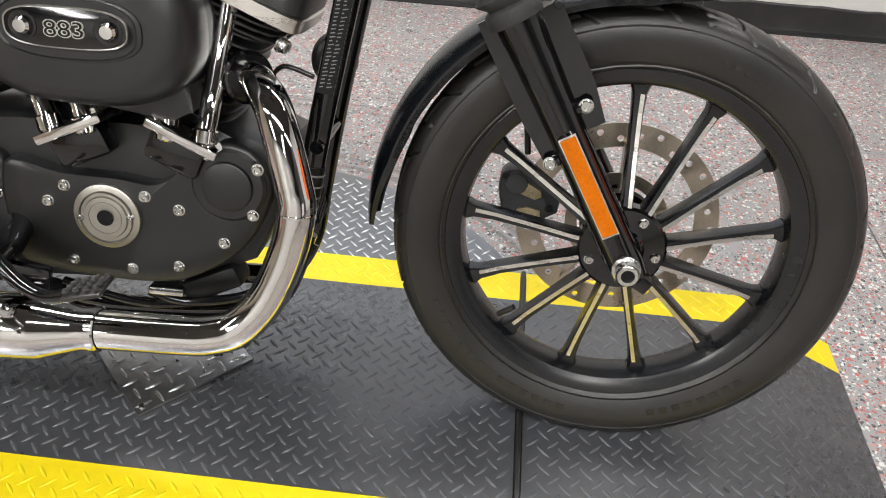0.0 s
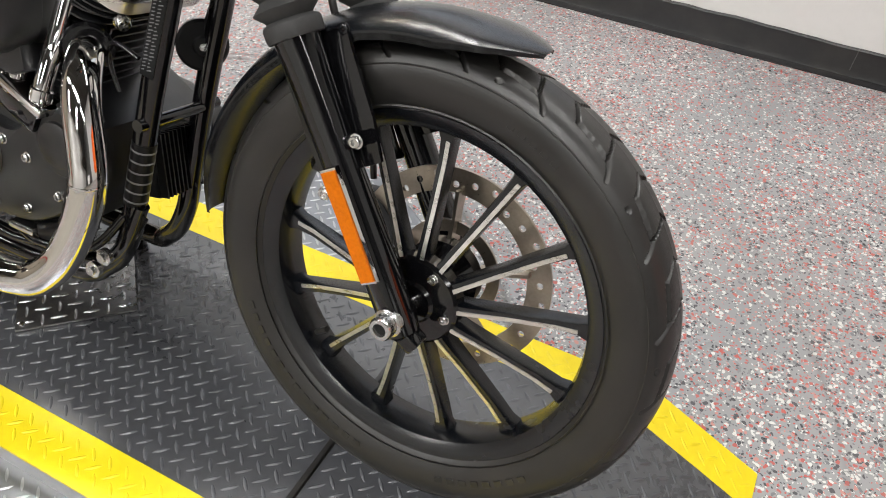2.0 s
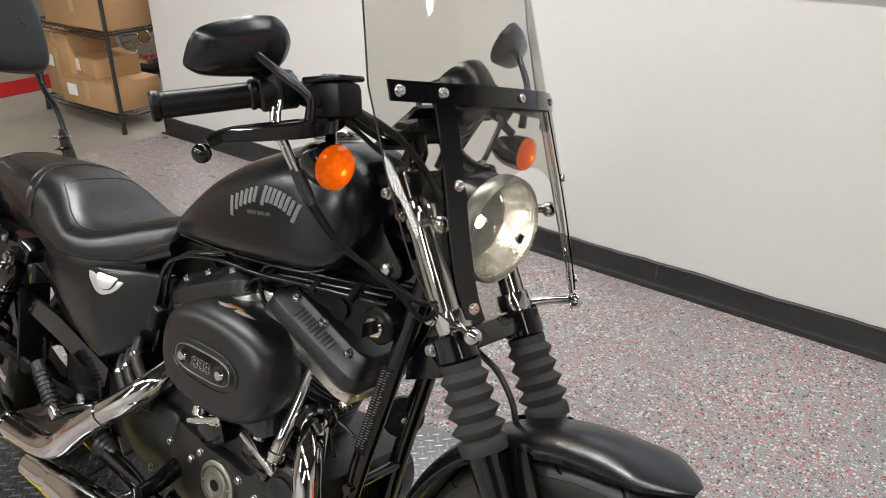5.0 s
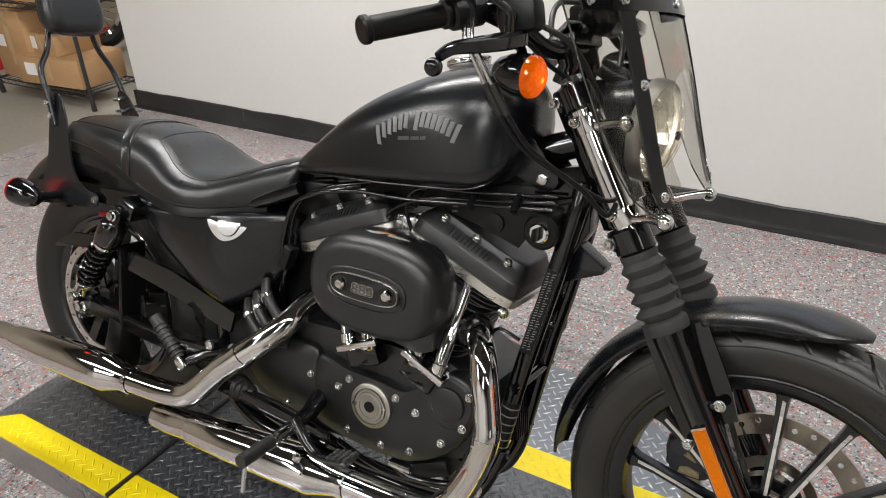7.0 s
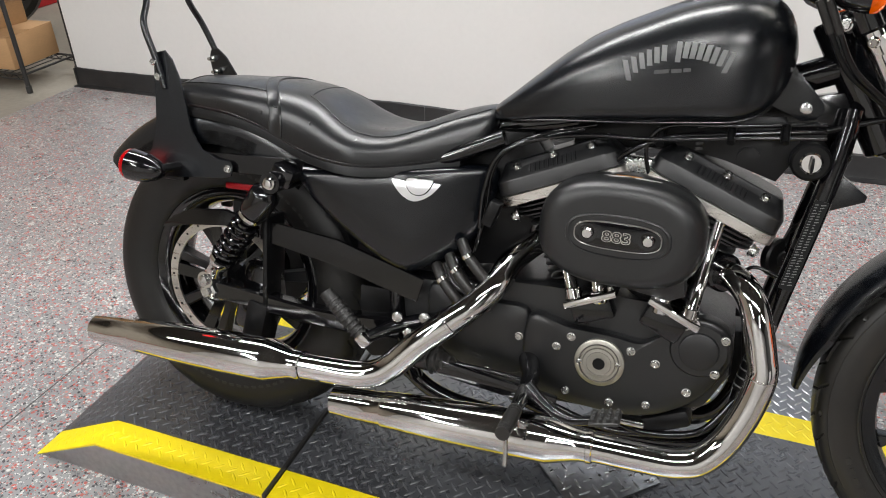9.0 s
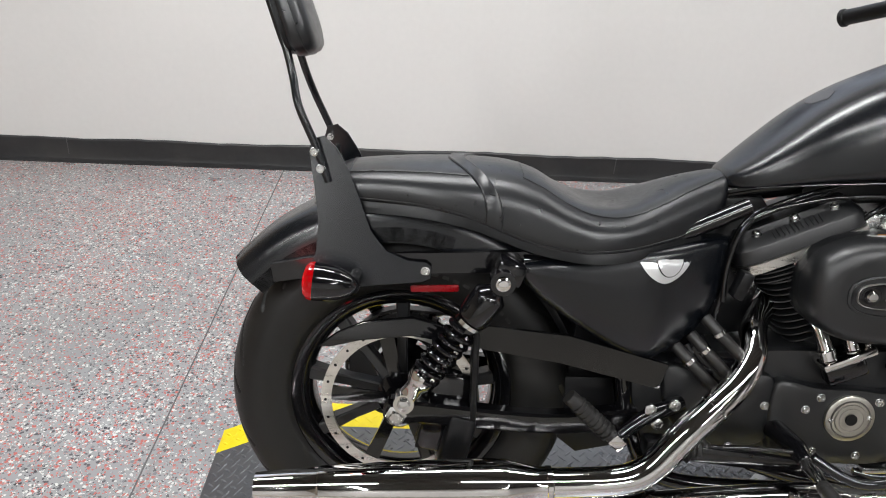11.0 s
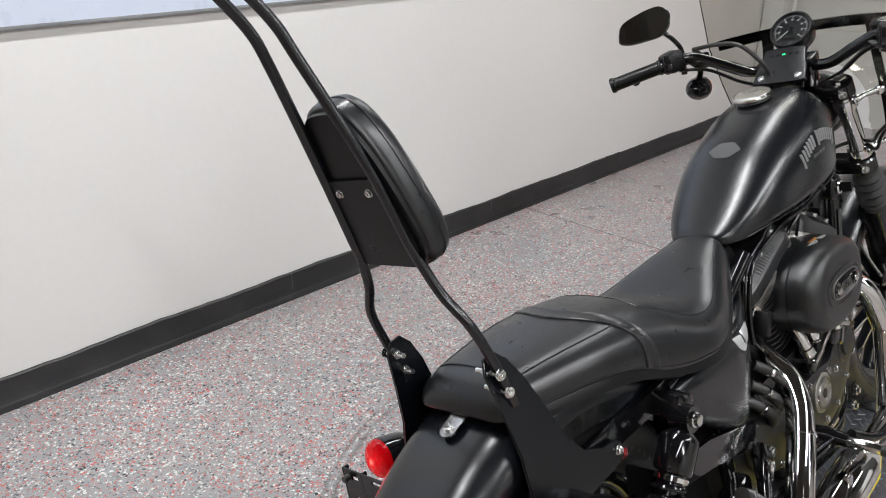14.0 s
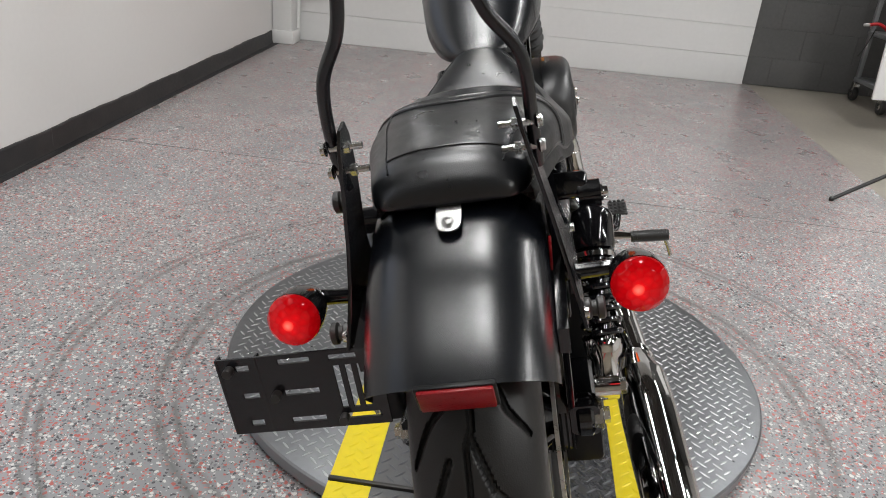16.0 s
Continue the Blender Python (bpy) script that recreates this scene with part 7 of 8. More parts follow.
def headlamp():
    c, n = V(0.446, YC, 0.9), V(0.98, -0.1, -0.06).normalized()
    sh = part("headlamp", lathe([(0, -0.075), (0.03, -0.072), (0.056, -0.055), (0.072, -0.025), (0.0765, 0.0), (0.0765, 0.03), (0.075, 0.03), (0.075, 0.0), (0, -0.0)], c, n, 44), SATIN, BIKE, "round headlamp in a satin black shell")
    part("lamp_ring", lathe([(0.0765, 0.024), (0.081, 0.026), (0.082, 0.034), (0.0805, 0.046), (0.0765, 0.05), (0.0735, 0.048), (0.0735, 0.03)], c, n, 48, True), BRUSHED, sh, "dull silver trim ring")
    part("reflector_bowl", lathe([(0.018, -0.035), (0.035, -0.026), (0.055, -0.006), (0.068, 0.018), (0.073, 0.04)], c, n, 44, caps=False), BOWL, sh)
    part("bulb", lathe([(0, -0.034), (0.009, -0.03), (0.012, -0.01), (0.009, 0.002), (0, 0.005)], c, n, 16), BULB, sh, "lit headlamp bulb")
    part("bulb_shield", lathe([(0, 0.074), (0.0075, 0.074), (0.0075, 0.0785), (0, 0.079)], c, n, 18), PLASTIC, sh)
    _, u, w = basis(n)
    for k in range(-5, 6):
        # upright flutes on the inside of the lens
        y = k * 0.0115
        reach = math.sqrt(max(0.0, 0.068 ** 2 - y * y))
        pts = [c + n * (0.0765 - 5.2 * (y * y + b * b)) + u * y + w * b for b in np.linspace(-reach, reach, 9)]
        part("lens_flute", sweep(pts, 0.0008, 5), LAMPGLASS, sh)
    part("lamp_glass", lathe([(0.0735, 0.045), (0.069, 0.055), (0.057, 0.065), (0.038, 0.073), (0.016, 0.077), (0, 0.0775)], c, n, 44, caps=False), LAMPGLASS, sh, "lit fluted lens")
    part("lamp_bracket", sweep([V(0.385, YC, 0.985), V(0.405, YC, 0.975), V(0.43, YC, 0.968)], 0.016, 12), SATIN, BIKE)
    lamp = bpy.data.lights.new("headlamp_light", "POINT")
    lamp.energy, lamp.color, lamp.shadow_soft_size = 0.3, (1.0, 0.92, 0.78), 0.012
    lo = new("headlamp_light", lamp)
    lo.matrix_world = BIKE.matrix_world @ Matrix.Translation(c + n * 0.012)


headlamp()


def shield_x(y, z):
    """The windshield's bowed sheet."""
    t = z - 0.80
    return 0.587 - 0.34 * t - 0.09 * t * t - 1.8 * (abs(y - YC)) ** 2 * (1.0 + 0.2 * t) - 3.0 * max(0.0, abs(y - YC) - 0.15) ** 2


def windshield():
    zs = np.linspace(0.785, 1.36, 60)
    ss = np.linspace(-1, 1, 57)

    def half_width(z):
        xs, ws = [0.785, 0.80, 0.82, 0.86, 0.90, 0.98, 1.08, 1.2, 1.3, 1.345, 1.36], [0.135, 0.165, 0.185, 0.197, 0.203, 0.210, 0.214, 0.205, 0.175, 0.13, 0.07]
        return float(np.interp(z, xs, ws))
    bm = bmesh.new()
    front = [[bm.verts.new(V(shield_x(YC + s * half_width(z), z), YC + s * half_width(z), z)) for s in ss] for z in zs]
    for i in range(len(zs) - 1):
        for k in range(len(ss) - 1):
            quad = (front[i][k], front[i][k + 1], front[i + 1][k + 1], front[i + 1][k])
            mid = sum((v.co for v in quad), V(0, 0, 0)) / 4
            # opening round the headlamp, cut through to the lower edge
            if math.hypot((mid.y - YC) / 0.105, (mid.z - 0.885) / 0.112) < 1 or (abs(mid.y - YC) < 0.1 and mid.z < 0.86):
                continue
            bm.faces.new(quad)
    for v in bm.verts:
        # ease the opening's edge onto its ellipse
        if v.link_faces and len(v.link_faces) < 4:
            q = math.hypot((v.co.y - YC) / 0.105, (v.co.z - 0.885) / 0.112)
            if 0.8 < q < 1.25 and v.co.z > 0.83:
                y, z = YC + (v.co.y - YC) / q, 0.885 + (v.co.z - 0.885) / q
                v.co = V(shield_x(y, z), y, z)
    loose = [v for v in bm.verts if not v.link_faces]
    bmesh.ops.delete(bm, geom=loose, context="VERTS")
    ret = bmesh.ops.solidify(bm, geom=list(bm.faces), thickness=0.002)
    ws = part("windshield", bm, SHIELD, BIKE, "smoked clear windshield with black straps", sharp=45)
    for s in (-1, 1):
        part("sheet_edge", sweep([V(shield_x(YC + s * half_width(z), z) - 0.001, YC + s * half_width(z), z) for z in zs], 0.0014, 6), SHEET_EDGE, ws, "dark polished edge")
    # cross strap and two upright straps of black metal, in front of the sheet
    def on(y, z, out=0.004):
        return V(shield_x(y, z) + out, y, z)
    for s in (-1, 1):
        ys = [(0.143, 1.088), (0.143, 1.04), (0.145, 0.97), (0.148, 0.90)] if s < 0 else [(0.10, 1.088), (0.106, 1.04), (0.124, 0.97), (0.142, 0.90)]
        ys += [(0.147, 0.84), (0.141, 0.808)]
        smooth = curve_pts([(a, b, 0) for a, b in ys], 5)
        strap = part("upright_strap", skin([[on(YC + s * (p.x + w), p.y, out) for w, out in ((-0.012, 0.0035), (0.012, 0.0035), (0.012, 0.0065), (-0.012, 0.0065))] for p in smooth]), GLOSS, ws, "black upright strap")
        for a, b in ((0.14, 0.972), (0.142, 0.822)):
            bolt(ws, on(YC + s * a, b, 0.0055), (1, s * 0.5, 0.3), 0.0062, 0.005)
        # chrome clamps from the fork tubes
        for z in (0.905, 0.775):
            p = on_fork(z, s * FORK_Y)
            q = V(p.x + 0.065, YC + s * 0.142, p.z + 0.012)
            part("fork_clamp", lathe([(0.0207, -0.014), (0.027, -0.013), (0.028, 0.0), (0.027, 0.013), (0.0207, 0.014)], p, RAKE, 26, True), CHROME, ws)
            part("clamp_arm", sweep([p + V(0.018, s * 0.018, 0), p.lerp(q, 0.6), q], [0.009, 0.0065, 0.0075], 14), CHROME, ws)
            part("clamp_knob", ball(q + V(0.006, s * 0.004, 0), 0.0125, 18), CHROME, ws)
            bolt(ws, p + V(-0.016, -0.0244 * -s, 0), (-0.4, s, 0), 0.007, 0.009, CHROME)
    part("cross_strap", skin([[on(YC + y, 1.088 - 0.25 * y * y + h, out) for h, out in ((-0.0128, 0.004), (0.0128, 0.004), (0.0128, 0.0072), (-0.0128, 0.0072))] for y in np.linspace(-0.2, 0.2, 25)]), GLOSS, ws, "black cross strap")
    for y in (-0.19, -0.143, -0.013, 0.103, 0.19):
        bolt(ws, on(YC + y, 1.088 - 0.25 * y * y, 0.0055), (1, y * 2.5, 0.35), 0.0065, 0.005)


windshield()


# ---- backrest, rear lamps, plate bracket ----
def leaned(bm, s, slope):
    """Lets a side plate lean in towards its top."""
    for v in bm.verts:
        v.co.y += s * (0.78 - v.co.z) * slope
    return bm


def backrest():
    for s in (-1, 1):
        out = [(-0.928, 0.548), (-0.905, 0.542), (-0.80, 0.555), (-0.722, 0.562), (-0.708, 0.568), (-0.706, 0.588), (-0.716, 0.596), (-0.748, 0.597), (-0.785, 0.612), (-0.812, 0.645), (-0.832, 0.70), (-0.852, 0.748), (-0.873, 0.783), (-0.893, 0.80), (-0.912, 0.795), (-0.918, 0.775), (-0.908, 0.72), (-0.899, 0.66), (-0.902, 0.61), (-0.915, 0.575)]
        w, slope = (0.014, 0.165) if s > 0 else (0.003, 0.185)
        side = part("backrest_plate", leaned(prism(out, s * (0.082 + w), s * (0.0865 + w), 0.0008, 1), s, slope), SATIN, BIKE, "flat black backrest side plate")
        for x, z in ((-0.906, 0.776), (-0.896, 0.748), (-0.717, 0.581), (-0.915, 0.56)):
            bolt(side, V(x, s * (w + (0.1015 if z > 0.7 else 0.0865 + (0.78 - z) * slope)), z), (0, s, 0), 0.0064, 0.0055)
            if z > 0.7:
                part("stud", rod((x, s * (0.0975 + w), z), (x, s * (0.062 + w), z), 0.0038, 8), STEEL, side)
                part("stud_nut", rod((x, s * (0.082 + w), z), (x, s * (0.0755 + w), z), 0.0068, 6), STEEL, side)
        for x, z in ((-0.85, 0.699), (-0.9, 0.557))[0 if s > 0 else 1:]:
            y = 0.0865 + w + (0.78 - z) * slope
            part("docking_bumper", lathe([(0, 0), (0.0115, 0), (0.0125, 0.002), (0.0125, 0.006), (0.009, 0.008), (0.009, 0.013), (0.013, 0.015), (0.013, 0.021), (0.010, 0.023), (0, 0.023)], V(x, s * y, z), (0, s, 0), 20), RUBBER, side, "black rubber docking bumper")
        # half spacing and drift of the centre line, from the plates to the hoop
        rail = []
        for x, half, mid, z in ((-0.884, 0.1035, 0.004, 0.725), (-0.905, 0.1035, 0.004, 0.785), (-0.932, 0.096, -0.001, 0.848), (-0.945, 0.070, -0.001, 0.892), (-0.957, 0.0575, -0.001, 0.935), (-0.968, 0.0535, -0.002, 0.965), (-1.0, 0.0465, -0.006, 1.06), (-1.05, 0.0285, -0.008, 1.19), (-1.07, 0.025, -0.008, 1.235), (-1.108, 0.0225, -0.008, 1.283)):
            rail.append(V(x, s * half + mid, z))
        top = [V(-1.12, s * 0.018 - 0.008, 1.294), V(-1.125, s * 0.009 - 0.008, 1.298), V(-1.126, -0.008, 1.2985)]
        part("backrest_rail", sweep(rail + top, 0.0068, 16, 6), SATIN, BIKE, "bent black backrest rail")
    # pad: a padded wedge before the rails
    up = V(-0.325, 0, 0.946).normalized()
    ahead = V(0.946, 0, 0.325).normalized()
    base = V(-0.948, -0.004, 0.921)
    def ring(d, k, h=0.228, off=0.0):
        pts = []
        for t in range(40):
            a = 2 * math.pi * t / 40
            c, s = math.cos(a), math.sin(a)
            v = math.copysign(abs(s) ** 0.52, s)
            w = 0.087 - 0.016 * (v + 1) - (0.01 * max(0, v) ** 2)
            pts.append(base + up * (h / 2 * (1 + v * k)) + V(0, w * k * math.copysign(abs(c) ** 0.52, c), 0) + ahead * (d + off))
        return pts
    pad = part("backrest_pad", skin([ring(d, k) for d, k in ((0.006, 0.95), (0.009, 0.985), (0.016, 1.0), (0.027, 1.0), (0.038, 0.985), (0.0445, 0.93), (0.048, 0.8), (0.049, 0.5))]), LEATHER, BIKE, "black leather backrest pad", sharp=60)
    part("pad_back", skin([ring(d, k) for d, k in ((0.0, 0.93), (0.0062, 0.94))]), PLASTIC, BIKE)
    part("pad_seam", sweep([p + ahead * 0.0005 for p in ring(0.027, 1.004)] + [ring(0.027, 1.004)[0]], 0.0009, 6), LEATHER, pad)
    for s in (-1, 1):
        p = base + up * 0.125
        part("pad_fold", sweep([p + ahead * 0.045 + V(0, s * 0.058, 0), p + ahead * 0.034 + V(0, s * 0.066, 0), p - up * 0.05 + ahead * 0.026 + V(0, s * 0.073, 0), p - up * 0.09 + ahead * 0.03 + V(0, s * 0.071, 0)], 0.0022, 6, 6), LEATHER, pad)
    lower = []
    for d in (-0.0045, -0.001):
        lower.append([base + up * a + V(0, b, 0) + ahead * d for a, b in ((0.01, -0.055), (0.01, 0.055), (0.05, 0.062), (0.135, 0.052), (0.135, -0.052), (0.05, -0.062))])
    part("pad_plate", skin(lower), PLASTIC, BIKE, "black steel pad plate")
    for y in (-0.028, 0.028):
        bolt(BIKE, base + up * 0.118 + V(0, y, 0) - ahead * 0.0045, -ahead, 0.0046, 0.0045)


backrest()


def rear_lamps():
    for s in (-1, 1):
        c = V(-0.882, 0.201 if s > 0 else -0.192, 0.578)
        ax = V(-0.99, s * 0.03, 0.1)
        sg = part("rear_signal", lathe([(0, -0.062), (0.011, -0.058), (0.021, -0.044), (0.0285, -0.024), (0.0315, 0.0), (0.032, 0.014), (0, 0.014)], c, ax, 32), GLOSS, BIKE, "black bullet rear lamp with red lens")
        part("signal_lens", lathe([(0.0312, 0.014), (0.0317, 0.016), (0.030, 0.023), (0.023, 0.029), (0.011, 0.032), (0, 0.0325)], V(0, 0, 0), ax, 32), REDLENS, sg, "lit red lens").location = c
        shine = bpy.data.lights.new("rear_signal_light", "POINT")
        shine.energy, shine.color, shine.shadow_soft_size = 0.05, (1.0, 0.02, 0.03), 0.025
        new("rear_signal_light", shine).matrix_world = BIKE.matrix_world @ Matrix.Translation(c + ax * 0.06)
        part("signal_stem", sweep([c + V(0.045, -s * 0.01, -0.002), V(-0.836, s * 0.165, 0.574), V(-0.835, s * 0.112, 0.572)], [0.011, 0.0095, 0.0105], 14, 5), GLOSS, BIKE)
        part("stem_foot", box((-0.86, s * 0.106, 0.553), (0.055, 0.02, 0.03), bevel=0.005), PLASTIC, BIKE)
    # side-mounted plate bracket on the left, slotted
    x0, t = -0.902, 0.003
    def plate_box(y0, y1, z0, z1):
        return box((x0, (y0 + y1) / 2, (z0 + z1) / 2), (t, y1 - y0, z1 - z0))
    bars = []
    slots = [(0.122, 0.172, 0.524, 0.531), (0.195, 0.235, 0.524, 0.531), (0.272, 0.289, 0.519, 0.527), (0.192, 0.236, 0.4805, 0.488), (0.268, 0.289, 0.4805, 0.488), (0.192, 0.236, 0.441, 0.4485), (0.272, 0.289, 0.441, 0.449), (0.122, 0.166, 0.441, 0.4485),
             (0.132, 0.140, 0.4565, 0.516), (0.1465, 0.1545, 0.4565, 0.516), (0.161, 0.169, 0.4565, 0.516)]
    ys = sorted({0.112, 0.312, *[v for s in slots for v in s[:2]]})
    zs = sorted({0.43, 0.537, *[v for s in slots for v in s[2:]]})
    bm = bmesh.new()
    def cell_open(y, z):
        return any(a < y < b and c < z < d for a, b, c, d in slots)
    vs = {}
    def vert(i, j, k):
        key = (i, j, k)
        if key not in vs:
            vs[key] = bm.verts.new((x0 + (t if k else 0.0), ys[i], zs[j]))
        return vs[key]
    ny, nz = len(ys) - 1, len(zs) - 1
    solid = [[not cell_open((ys[i] + ys[i + 1]) / 2, (zs[j] + zs[j + 1]) / 2) for j in range(nz)] for i in range(ny)]
    for i in range(ny):
        for j in range(nz):
            if not solid[i][j]:
                continue
            for k in (0, 1):
                f = [vert(i, j, k), vert(i + 1, j, k), vert(i + 1, j + 1, k), vert(i, j + 1, k)]
                bm.faces.new(f if k else f[::-1])
            for di, dj, a, b in ((-1, 0, (i, j + 1), (i, j)), (1, 0, (i + 1, j), (i + 1, j + 1)), (0, -1, (i, j), (i + 1, j)), (0, 1, (i + 1, j + 1), (i, j + 1))):
                if not (0 <= i + di < ny and 0 <= j + dj < nz and solid[i + di][j + dj]):
                    bm.faces.new((vert(*a, 0), vert(*b, 0), vert(*b, 1), vert(*a, 1)))
    pb = part("plate_bracket", bm, SATIN, BIKE, "slotted black side plate bracket", sharp=30)
    for y, a, b in ((0.262, 0.43, 0.537), (0.311, 0.43, 0.537)):
        part("bracket_fold", box((x0 + 0.006, y, (a + b) / 2), (0.013, 0.004, b - a), bevel=0.001), SATIN, pb)
    for y, z in ((0.296, 0.523), (0.245, 0.484), (0.168, 0.444)):
        part("stand_off", rod((x0, y, z), (x0 - 0.012, y, z), 0.006, 14), RUBBER, pb)
    part("bracket_arm", sweep([V(-0.895, 0.13, 0.485), V(-0.86, 0.115, 0.47), V(-0.80, 0.118, 0.40), V(-0.765, 0.12, 0.33)], [0.014, 0.014, 0.014, 0.014], smooth=5, section=[(-1, -0.3), (1, -0.3), (1, 0.3), (-1, 0.3)]), SATIN, BIKE)
    part("bracket_knob", box((-0.885, 0.112, 0.47), (0.03, 0.03, 0.08), bevel=0.006), PLASTIC, BIKE)


rear_lamps()


# ---- east end: white sectional door panels, grey block wall, corner post ----
def east():
    a, b = V(4.50, 1.95, 0), V(4.735, -2.7, 0)
    d = (b - a).normalized()
    n = V(-d.y, d.x, 0)
    if n.x < 0:
        n = -n
    yaw = math.degrees(math.atan2(d.y, d.x))
    L = 3.64
    door = thing("door_1", "white sectional overhead door with horizontal panels", "overhead door", kind="structure")
    backing = thing("wall_east", "painted concrete block wall, dark grey beside the door", "wall", kind="structure")
    mid = a + d * 5.0 + n * 0.0745
    part("wall_core", box((mid.x, mid.y, CEILING_Z / 2), (10.2, 0.12, CEILING_Z), (0, 0, yaw)), BLOCKGREY, backing, sharp=0)
    h = 0.2185
    panel = None
    for k in range(int(CEILING_Z / h) + 1):
        z = h * (k + 0.5)
        c = a + d * (L / 2) + n * -0.01
        bm = box((c.x, c.y, z), (L, 0.045, h - 0.0015), (0, 0, yaw), bevel=0.0012, seg=1)
        part("door_panel", bm, DOORWHITE, door)
    part("door_seal", box((a + d * (L / 2)).to_tuple()[:2] + (0.006,), (L, 0.03, 0.012), (0, 0, yaw)), CARTGREY, door)
    # grey blocks
    bl = 0.4
    mesh = None
    rows = 12
    for k in range(rows):
        for j in range(9):
            off = 0.0 if k % 2 else -0.2
            s0 = L + 0.004 + max(0, off + bl * j)
            s1 = L + 0.004 + off + bl * (j + 1) - 0.002
            c = a + d * ((s0 + s1) / 2) + n * 0.06
            part("block", box((c.x, c.y, h * (k + 0.5)), (s1 - s0, 0.1, h - 0.002), (0, 0, yaw), bevel=0.001, seg=1), BLOCKGREY, backing, sharp=0)
    # corner post with a foot and a thin conduit
    post = thing("corner_post", "white painted boxed post in the corner", "post", kind="structure")
    part("shaft", box((4.30, 1.87, CEILING_Z / 2), (0.17, 0.15, CEILING_Z), bevel=0.012), DOORWHITE, post)
    part("foot", box((4.30, 1.862, 0.05), (0.2, 0.17, 0.1), bevel=0.01), DOORWHITE, post)
    part("conduit", rod((4.40, 1.80, 0.0), (4.40, 1.80, CEILING_Z), 0.022, 14), DOORWHITE, post)
    part("conduit_clip", box((4.40, 1.80, 0.35), (0.06, 0.05, 0.03), bevel=0.004), DOORWHITE, post)
    part("conduit_arm", rod((4.40, 1.8, 0.33), (4.49, 1.4, 0.38), 0.008, 8), DOORWHITE, post)
    # lit orange sign: its lower end hangs into view
    sign = thing("wall_sign", "lit orange shield-shaped sign edged in black", "sign", (0, 0, 0))
    o = a + d * 1.5 - n * 0.036
    def sp(u, z, depth):
        q = o + d * u - n * depth
        return V(q.x, q.y, z)
    out = [(-0.42, 1.4), (-0.36, 1.05), (-0.17, 0.765), (0.01, 0.605), (0.18, 0.546), (0.36, 0.605), (0.555, 0.692), (0.78, 0.95), (0.84, 1.4), (0.5, 1.55), (-0.1, 1.55)]
    def plate(k, d0, d1):
        cu, cz = 0.2, 1.05
        return skin([[sp(cu + (u - cu) * k, cz + (z - cz) * k, dd) for u, z in out] for dd in (d0, d1)])
    part("sign_edge", plate(1.0, 0.0, 0.03), PLASTIC, sign)
    part("sign_face", plate(0.93, 0.028, 0.04), ORANGE, sign, "glowing orange face")
    part("sign_band", skin([[sp(u, z, dd) for u, z in ((-0.3, 0.93), (0.72, 0.99), (0.68, 0.93), (-0.26, 0.87))] for dd in (0.039, 0.044)]), PLASTIC, sign)
    # cart with casters before the grey blocks
    cart = thing("utility_cart", "grey metal shop cart on black casters", "cart", (4.28, -2.76, 0.0), (0, 0, yaw + 90))
    for z in (0.16, 0.5, 0.86):
        part("shelf", box((0, 0, z), (0.5, 0.6, 0.03), bevel=0.005), CARTGREY, cart)
        part("shelf_lip", box((-0.24, 0, z + 0.03), (0.015, 0.6, 0.06), bevel=0.003), CARTGREY, cart)
    for x in (-0.23, 0.23):
        for y in (-0.28, 0.28):
            part("leg", box((x, y, 0.51), (0.03, 0.03, 0.74), bevel=0.003), CARTGREY, cart)
            wh = part("caster", lathe([(0.02, -0.018), (0.05, -0.016), (0.055, -0.008), (0.055, 0.008), (0.05, 0.016), (0.02, 0.018)], (x, y, 0.056), (0, 1, 0), 24, True), RUBBER, cart)
            part("caster_hub", lathe([(0, -0.014), (0.022, -0.014), (0.022, 0.014), (0, 0.014)], (x, y, 0.056), (0, 1, 0), 18), STEEL, wh)
            part("caster_fork", box((x, y, 0.11), (0.04, 0.05, 0.06), bevel=0.006), STEEL, cart)
    cl = thing("spring_clamp", "small red spring clamp hooked on the cart", "clamp", (4.2, -2.42, 0.56))
    part("handle", sweep([V(0, 0.1, 0.02), V(0, 0.04, 0.03), V(0, -0.02, 0.0)], 0.012, 10, 4), RED, cl)
    part("jaw", sweep([V(0, 0.1, 0.02), V(0, 0.14, 0.015)], 0.01, 8), WHITE_INK, cl)
    part("cord", sweep([V(0, 0.05, 0.0), V(0.01, 0.08, -0.12), V(0, 0.12, -0.2)], 0.004, 6, 6), RUBBER, cl)
    # white panel on a low stand before the cart
    bd = thing("display_panel", "white panel standing before the cart", "panel", (3.4, -2.62, 0.0))
    part("sheet", box((0, 0.06, 0.76), (0.02, 0.9, 1.05), (-3, 0, 0), bevel=0.003), PAPER, bd)
    for y in (-0.2, 0.0):
        part("leg", box((0.02, y, 0.15), (0.02, 0.03, 0.3), bevel=0.003), RACKBLACK, bd)
    part("foot", box((0.02, -0.1, 0.01), (0.3, 0.3, 0.02), bevel=0.004), RACKBLACK, bd)
    # black folding-stand leg
    st = thing("folding_stand", "black tubular folding stand by the floor's edge", "stand", (1.88, -1.442, 0))
    for p, q in (((0, 0, 0.008), (0.06, -0.86, 0.56)), ((0.55, -1.1, 0.008), (0.06, -0.86, 0.56)), ((-0.4, -1.15, 0.008), (0.06, -0.86, 0.56))):
        part("leg", sweep([V(*p), V(*q)], 0.009, 10), RACKBLACK, st)
        part("rubber_foot", ball(p, 0.013, 10), RUBBER, st)
    part("spreader", sweep([V(0.03, -0.43, 0.284), V(0.06, -0.86, 0.3)], 0.005, 8), RACKBLACK, st)
    part("column", rod((0.06, -0.86, 0.28), (0.06, -0.86, 0.7), 0.012, 12), RACKBLACK, st)


east()


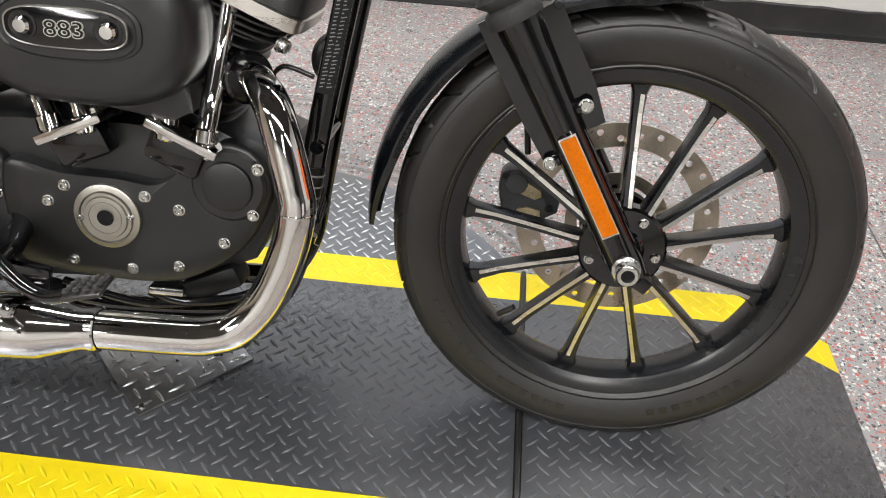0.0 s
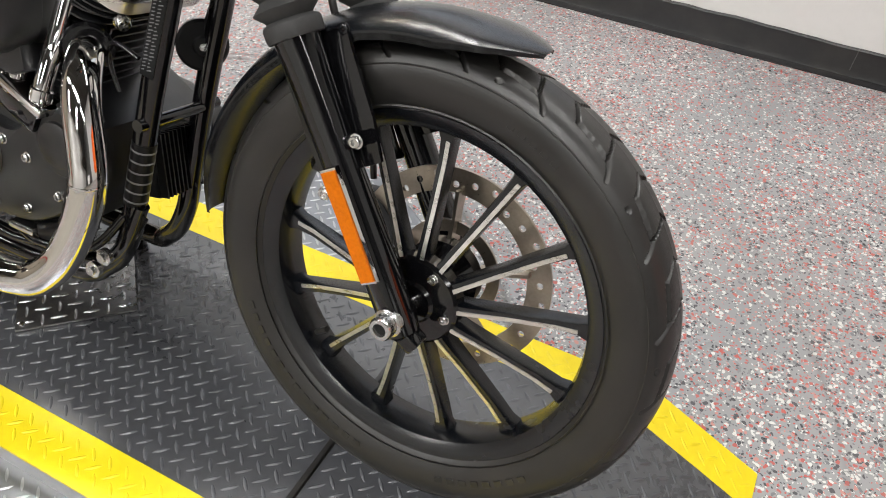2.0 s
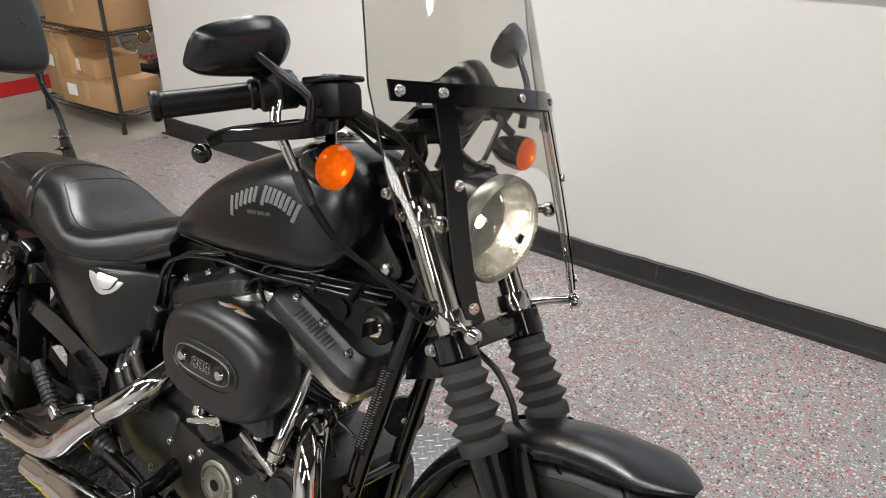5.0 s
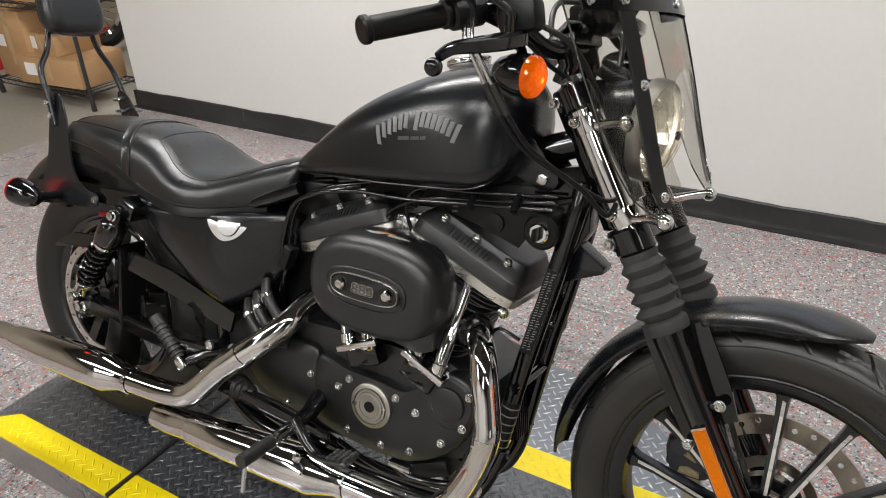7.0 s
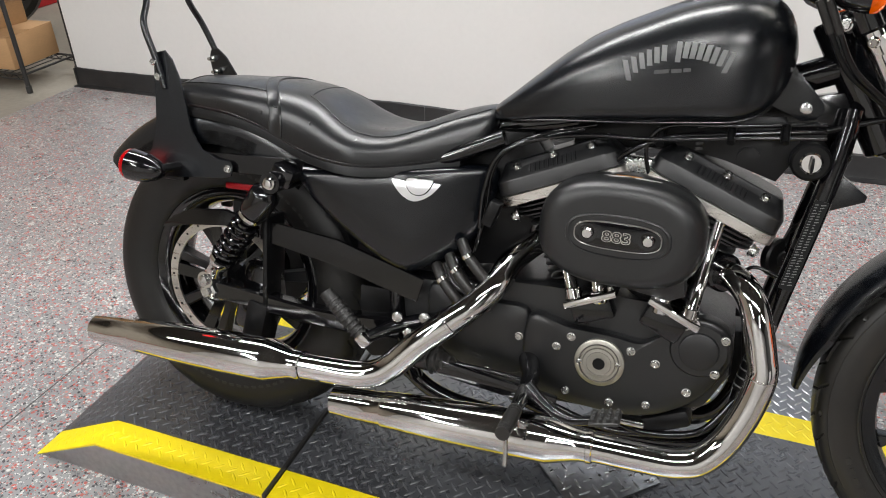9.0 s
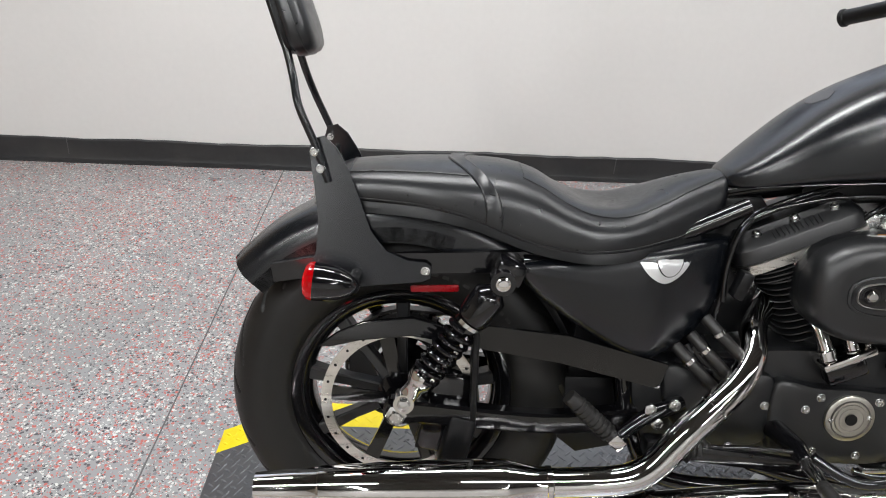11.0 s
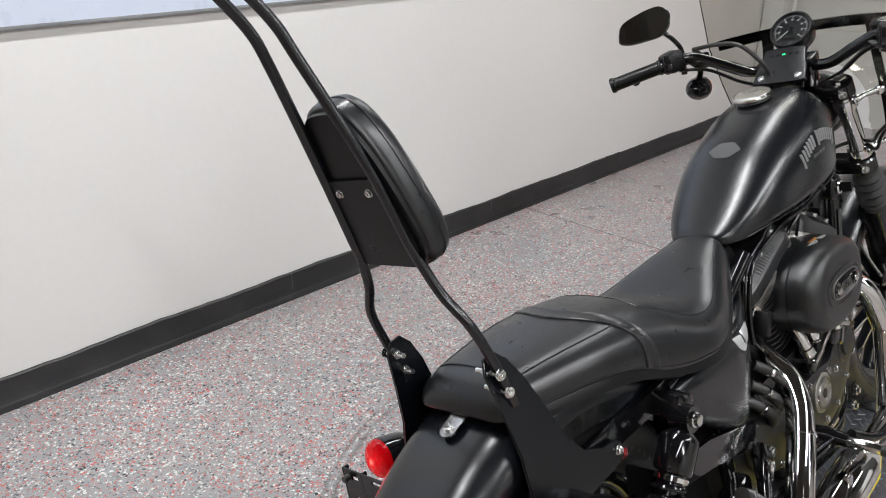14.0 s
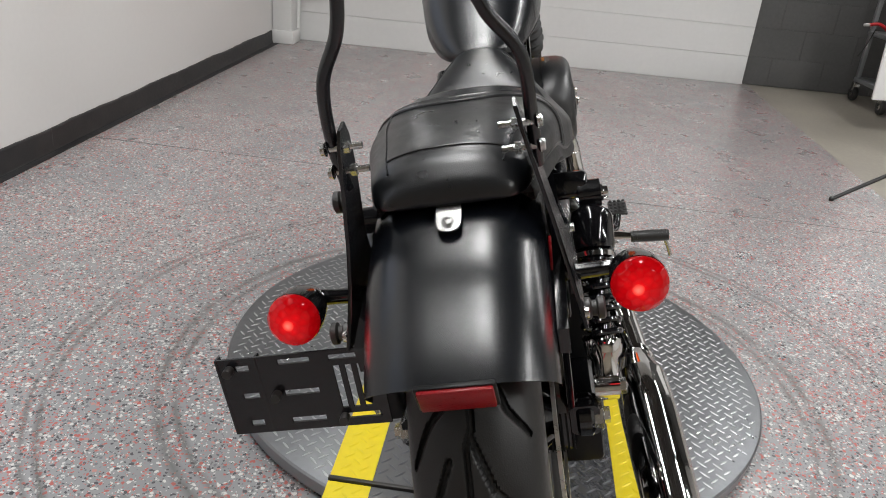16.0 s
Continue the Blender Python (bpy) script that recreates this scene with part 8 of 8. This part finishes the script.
# ---- north wall boards ----
def boards():
    b1 = thing("wall_board", "pale blue board with a silver edge on the wall", "board", (0, WALL_Y, 0), group="wall boards")
    part("panel", box((0.1025, -0.008, 1.70), (2.205, 0.012, 1.14), bevel=0.002), BOARD, b1)
    part("lower_edge", box((0.1025, -0.009, 1.134), (2.215, 0.018, 0.012), bevel=0.002), CARTGREY, b1)
    for x in (-1.003, 1.208):
        part("side_edge", box((x, -0.009, 1.70), (0.01, 0.018, 1.14), bevel=0.002), CARTGREY, b1)
    part("printed_shape", prism([(-0.39, 1.32), (-0.18, 1.25), (-0.11, 1.236), (-0.04, 1.25), (0.17, 1.32), (0.17, 1.5), (-0.39, 1.5)], -0.0165, -0.0143), PLASTIC, b1)
    b2 = thing("wall_board", "pale blue board with a silver edge on the wall", "board", (0, WALL_Y, 0), group="wall boards")
    part("panel", box((-2.15, -0.008, 1.79), (1.2, 0.012, 1.12), bevel=0.002), BOARD, b2)
    part("lower_edge", box((-2.15, -0.009, 1.235), (1.21, 0.018, 0.012), bevel=0.002), CARTGREY, b2)


boards()


# ---- storage bay: wire rack, boxes, spare wheel ----
def storage():
    rk = thing("wire_rack", "black wire shelving rack holding cardboard boxes", "shelving", (0, 0, 0))
    xs, ys = (-4.30, -3.36), (1.74, 2.10)
    for x in xs:
        for y in ys:
            part("post", rod((x, y, 0.02), (x, y, 1.85), 0.0125, 12), RACKBLACK, rk)
            part("foot", rod((x, y, 0.0), (x, y, 0.04), 0.016, 10), RACKBLACK, rk)
    for z in (0.10, 0.60, 1.15, 1.75):
        sh = part("shelf", joined(*[rod((xs[0], y, z), (xs[1], y, z), 0.006, 8) for y in ys], *[rod((x, ys[0], z), (x, ys[1], z), 0.006, 8) for x in xs],
                                  *[rod((xs[0], y, z - 0.03), (xs[1], y, z - 0.03), 0.004, 6) for y in ys]), RACKBLACK, rk)
        part("wires", joined(*[rod((x, ys[0], z + 0.004), (x, ys[1], z + 0.004), 0.0025, 5) for x in np.linspace(xs[0], xs[1], 20)]), RACKBLACK, sh)
        zig = []
        for y in ys:
            pts = [V(x, y, z - (0.03 if k % 2 else 0.0)) for k, x in enumerate(np.linspace(xs[0], xs[1], 25))]
            zig.append(sweep(pts, 0.0025, 5))
        part("truss", joined(*zig), RACKBLACK, sh)

    def carton(x, y, z, sx, sy, sz, turn=0, label="taped brown cardboard box on the wire rack"):
        bx = thing("cardboard_box", label, "box", (x, y, z), (0, 0, turn), group="boxes on the rack")
        part("body", box((0, 0, sz / 2), (sx, sy, sz), bevel=0.004), CARD, bx)
        part("flap", box((0, sy * 0.252, sz + 0.0025), (sx * 0.99, sy * 0.49, 0.004), (0.5, 0, 0)), CARD, bx)
        part("flap", box((0, -sy * 0.252, sz + 0.0025), (sx * 0.99, sy * 0.49, 0.004), (-0.5, 0, 0)), CARD, bx)
        part("tape", box((0, -sy / 2 - 0.0012, sz * 0.6), (0.05, 0.002, sz * 0.8)), TAPE, bx)
        part("paper_label", box((-sx * 0.28, -sy / 2 - 0.0015, sz * 0.55), (0.1, 0.002, 0.075)), PAPER, bx)
        return bx
    carton(-3.72, 1.9, 0.115, 0.56, 0.34, 0.17, 4)
    carton(-4.08, 1.93, 0.115, 0.38, 0.33, 0.42, -3, "tall brown cardboard box on the wire rack")
    carton(-3.78, 1.93, 0.29, 0.34, 0.3, 0.12, -6, "small open brown cardboard box on another")
    carton(-3.72, 1.92, 0.615, 0.66, 0.36, 0.44, 2, "large brown cardboard box on the wire rack")
    carton(-3.85, 1.92, 1.165, 0.7, 0.36, 0.4, 0, "large brown cardboard box on the wire rack")
    wl = thing("spare_wheel", "chrome spoked motorcycle wheel with black tyre", "wheel", (-4.62, 2.74, 0.315), (0, 0, 50))
    part("tyre", lathe([(0.215, -0.05), (0.25, -0.065), (0.29, -0.05), (0.312, 0.0), (0.29, 0.05), (0.25, 0.065), (0.215, 0.05)], (0, 0, 0), (0, 1, 0), 48, True), RUBBER, wl)
    part("rim", lathe([(0.19, -0.03), (0.22, -0.045), (0.22, 0.045), (0.19, 0.03)], (0, 0, 0), (0, 1, 0), 48, True), CHROME, wl)
    part("hub", rod((0, -0.05, 0), (0, 0.05, 0), 0.05, 20, bevel=0.006), CHROME, wl)
    for k in range(20):
        t = 2 * math.pi * k / 20
        s = 1 if k % 2 else -1
        part("spoke", rod((0.045 * math.cos(t + 0.3 * s), 0.03 * s, 0.045 * math.sin(t + 0.3 * s)), (0.2 * math.cos(t), 0, 0.2 * math.sin(t)), 0.004, 6), CHROME, wl)


storage()
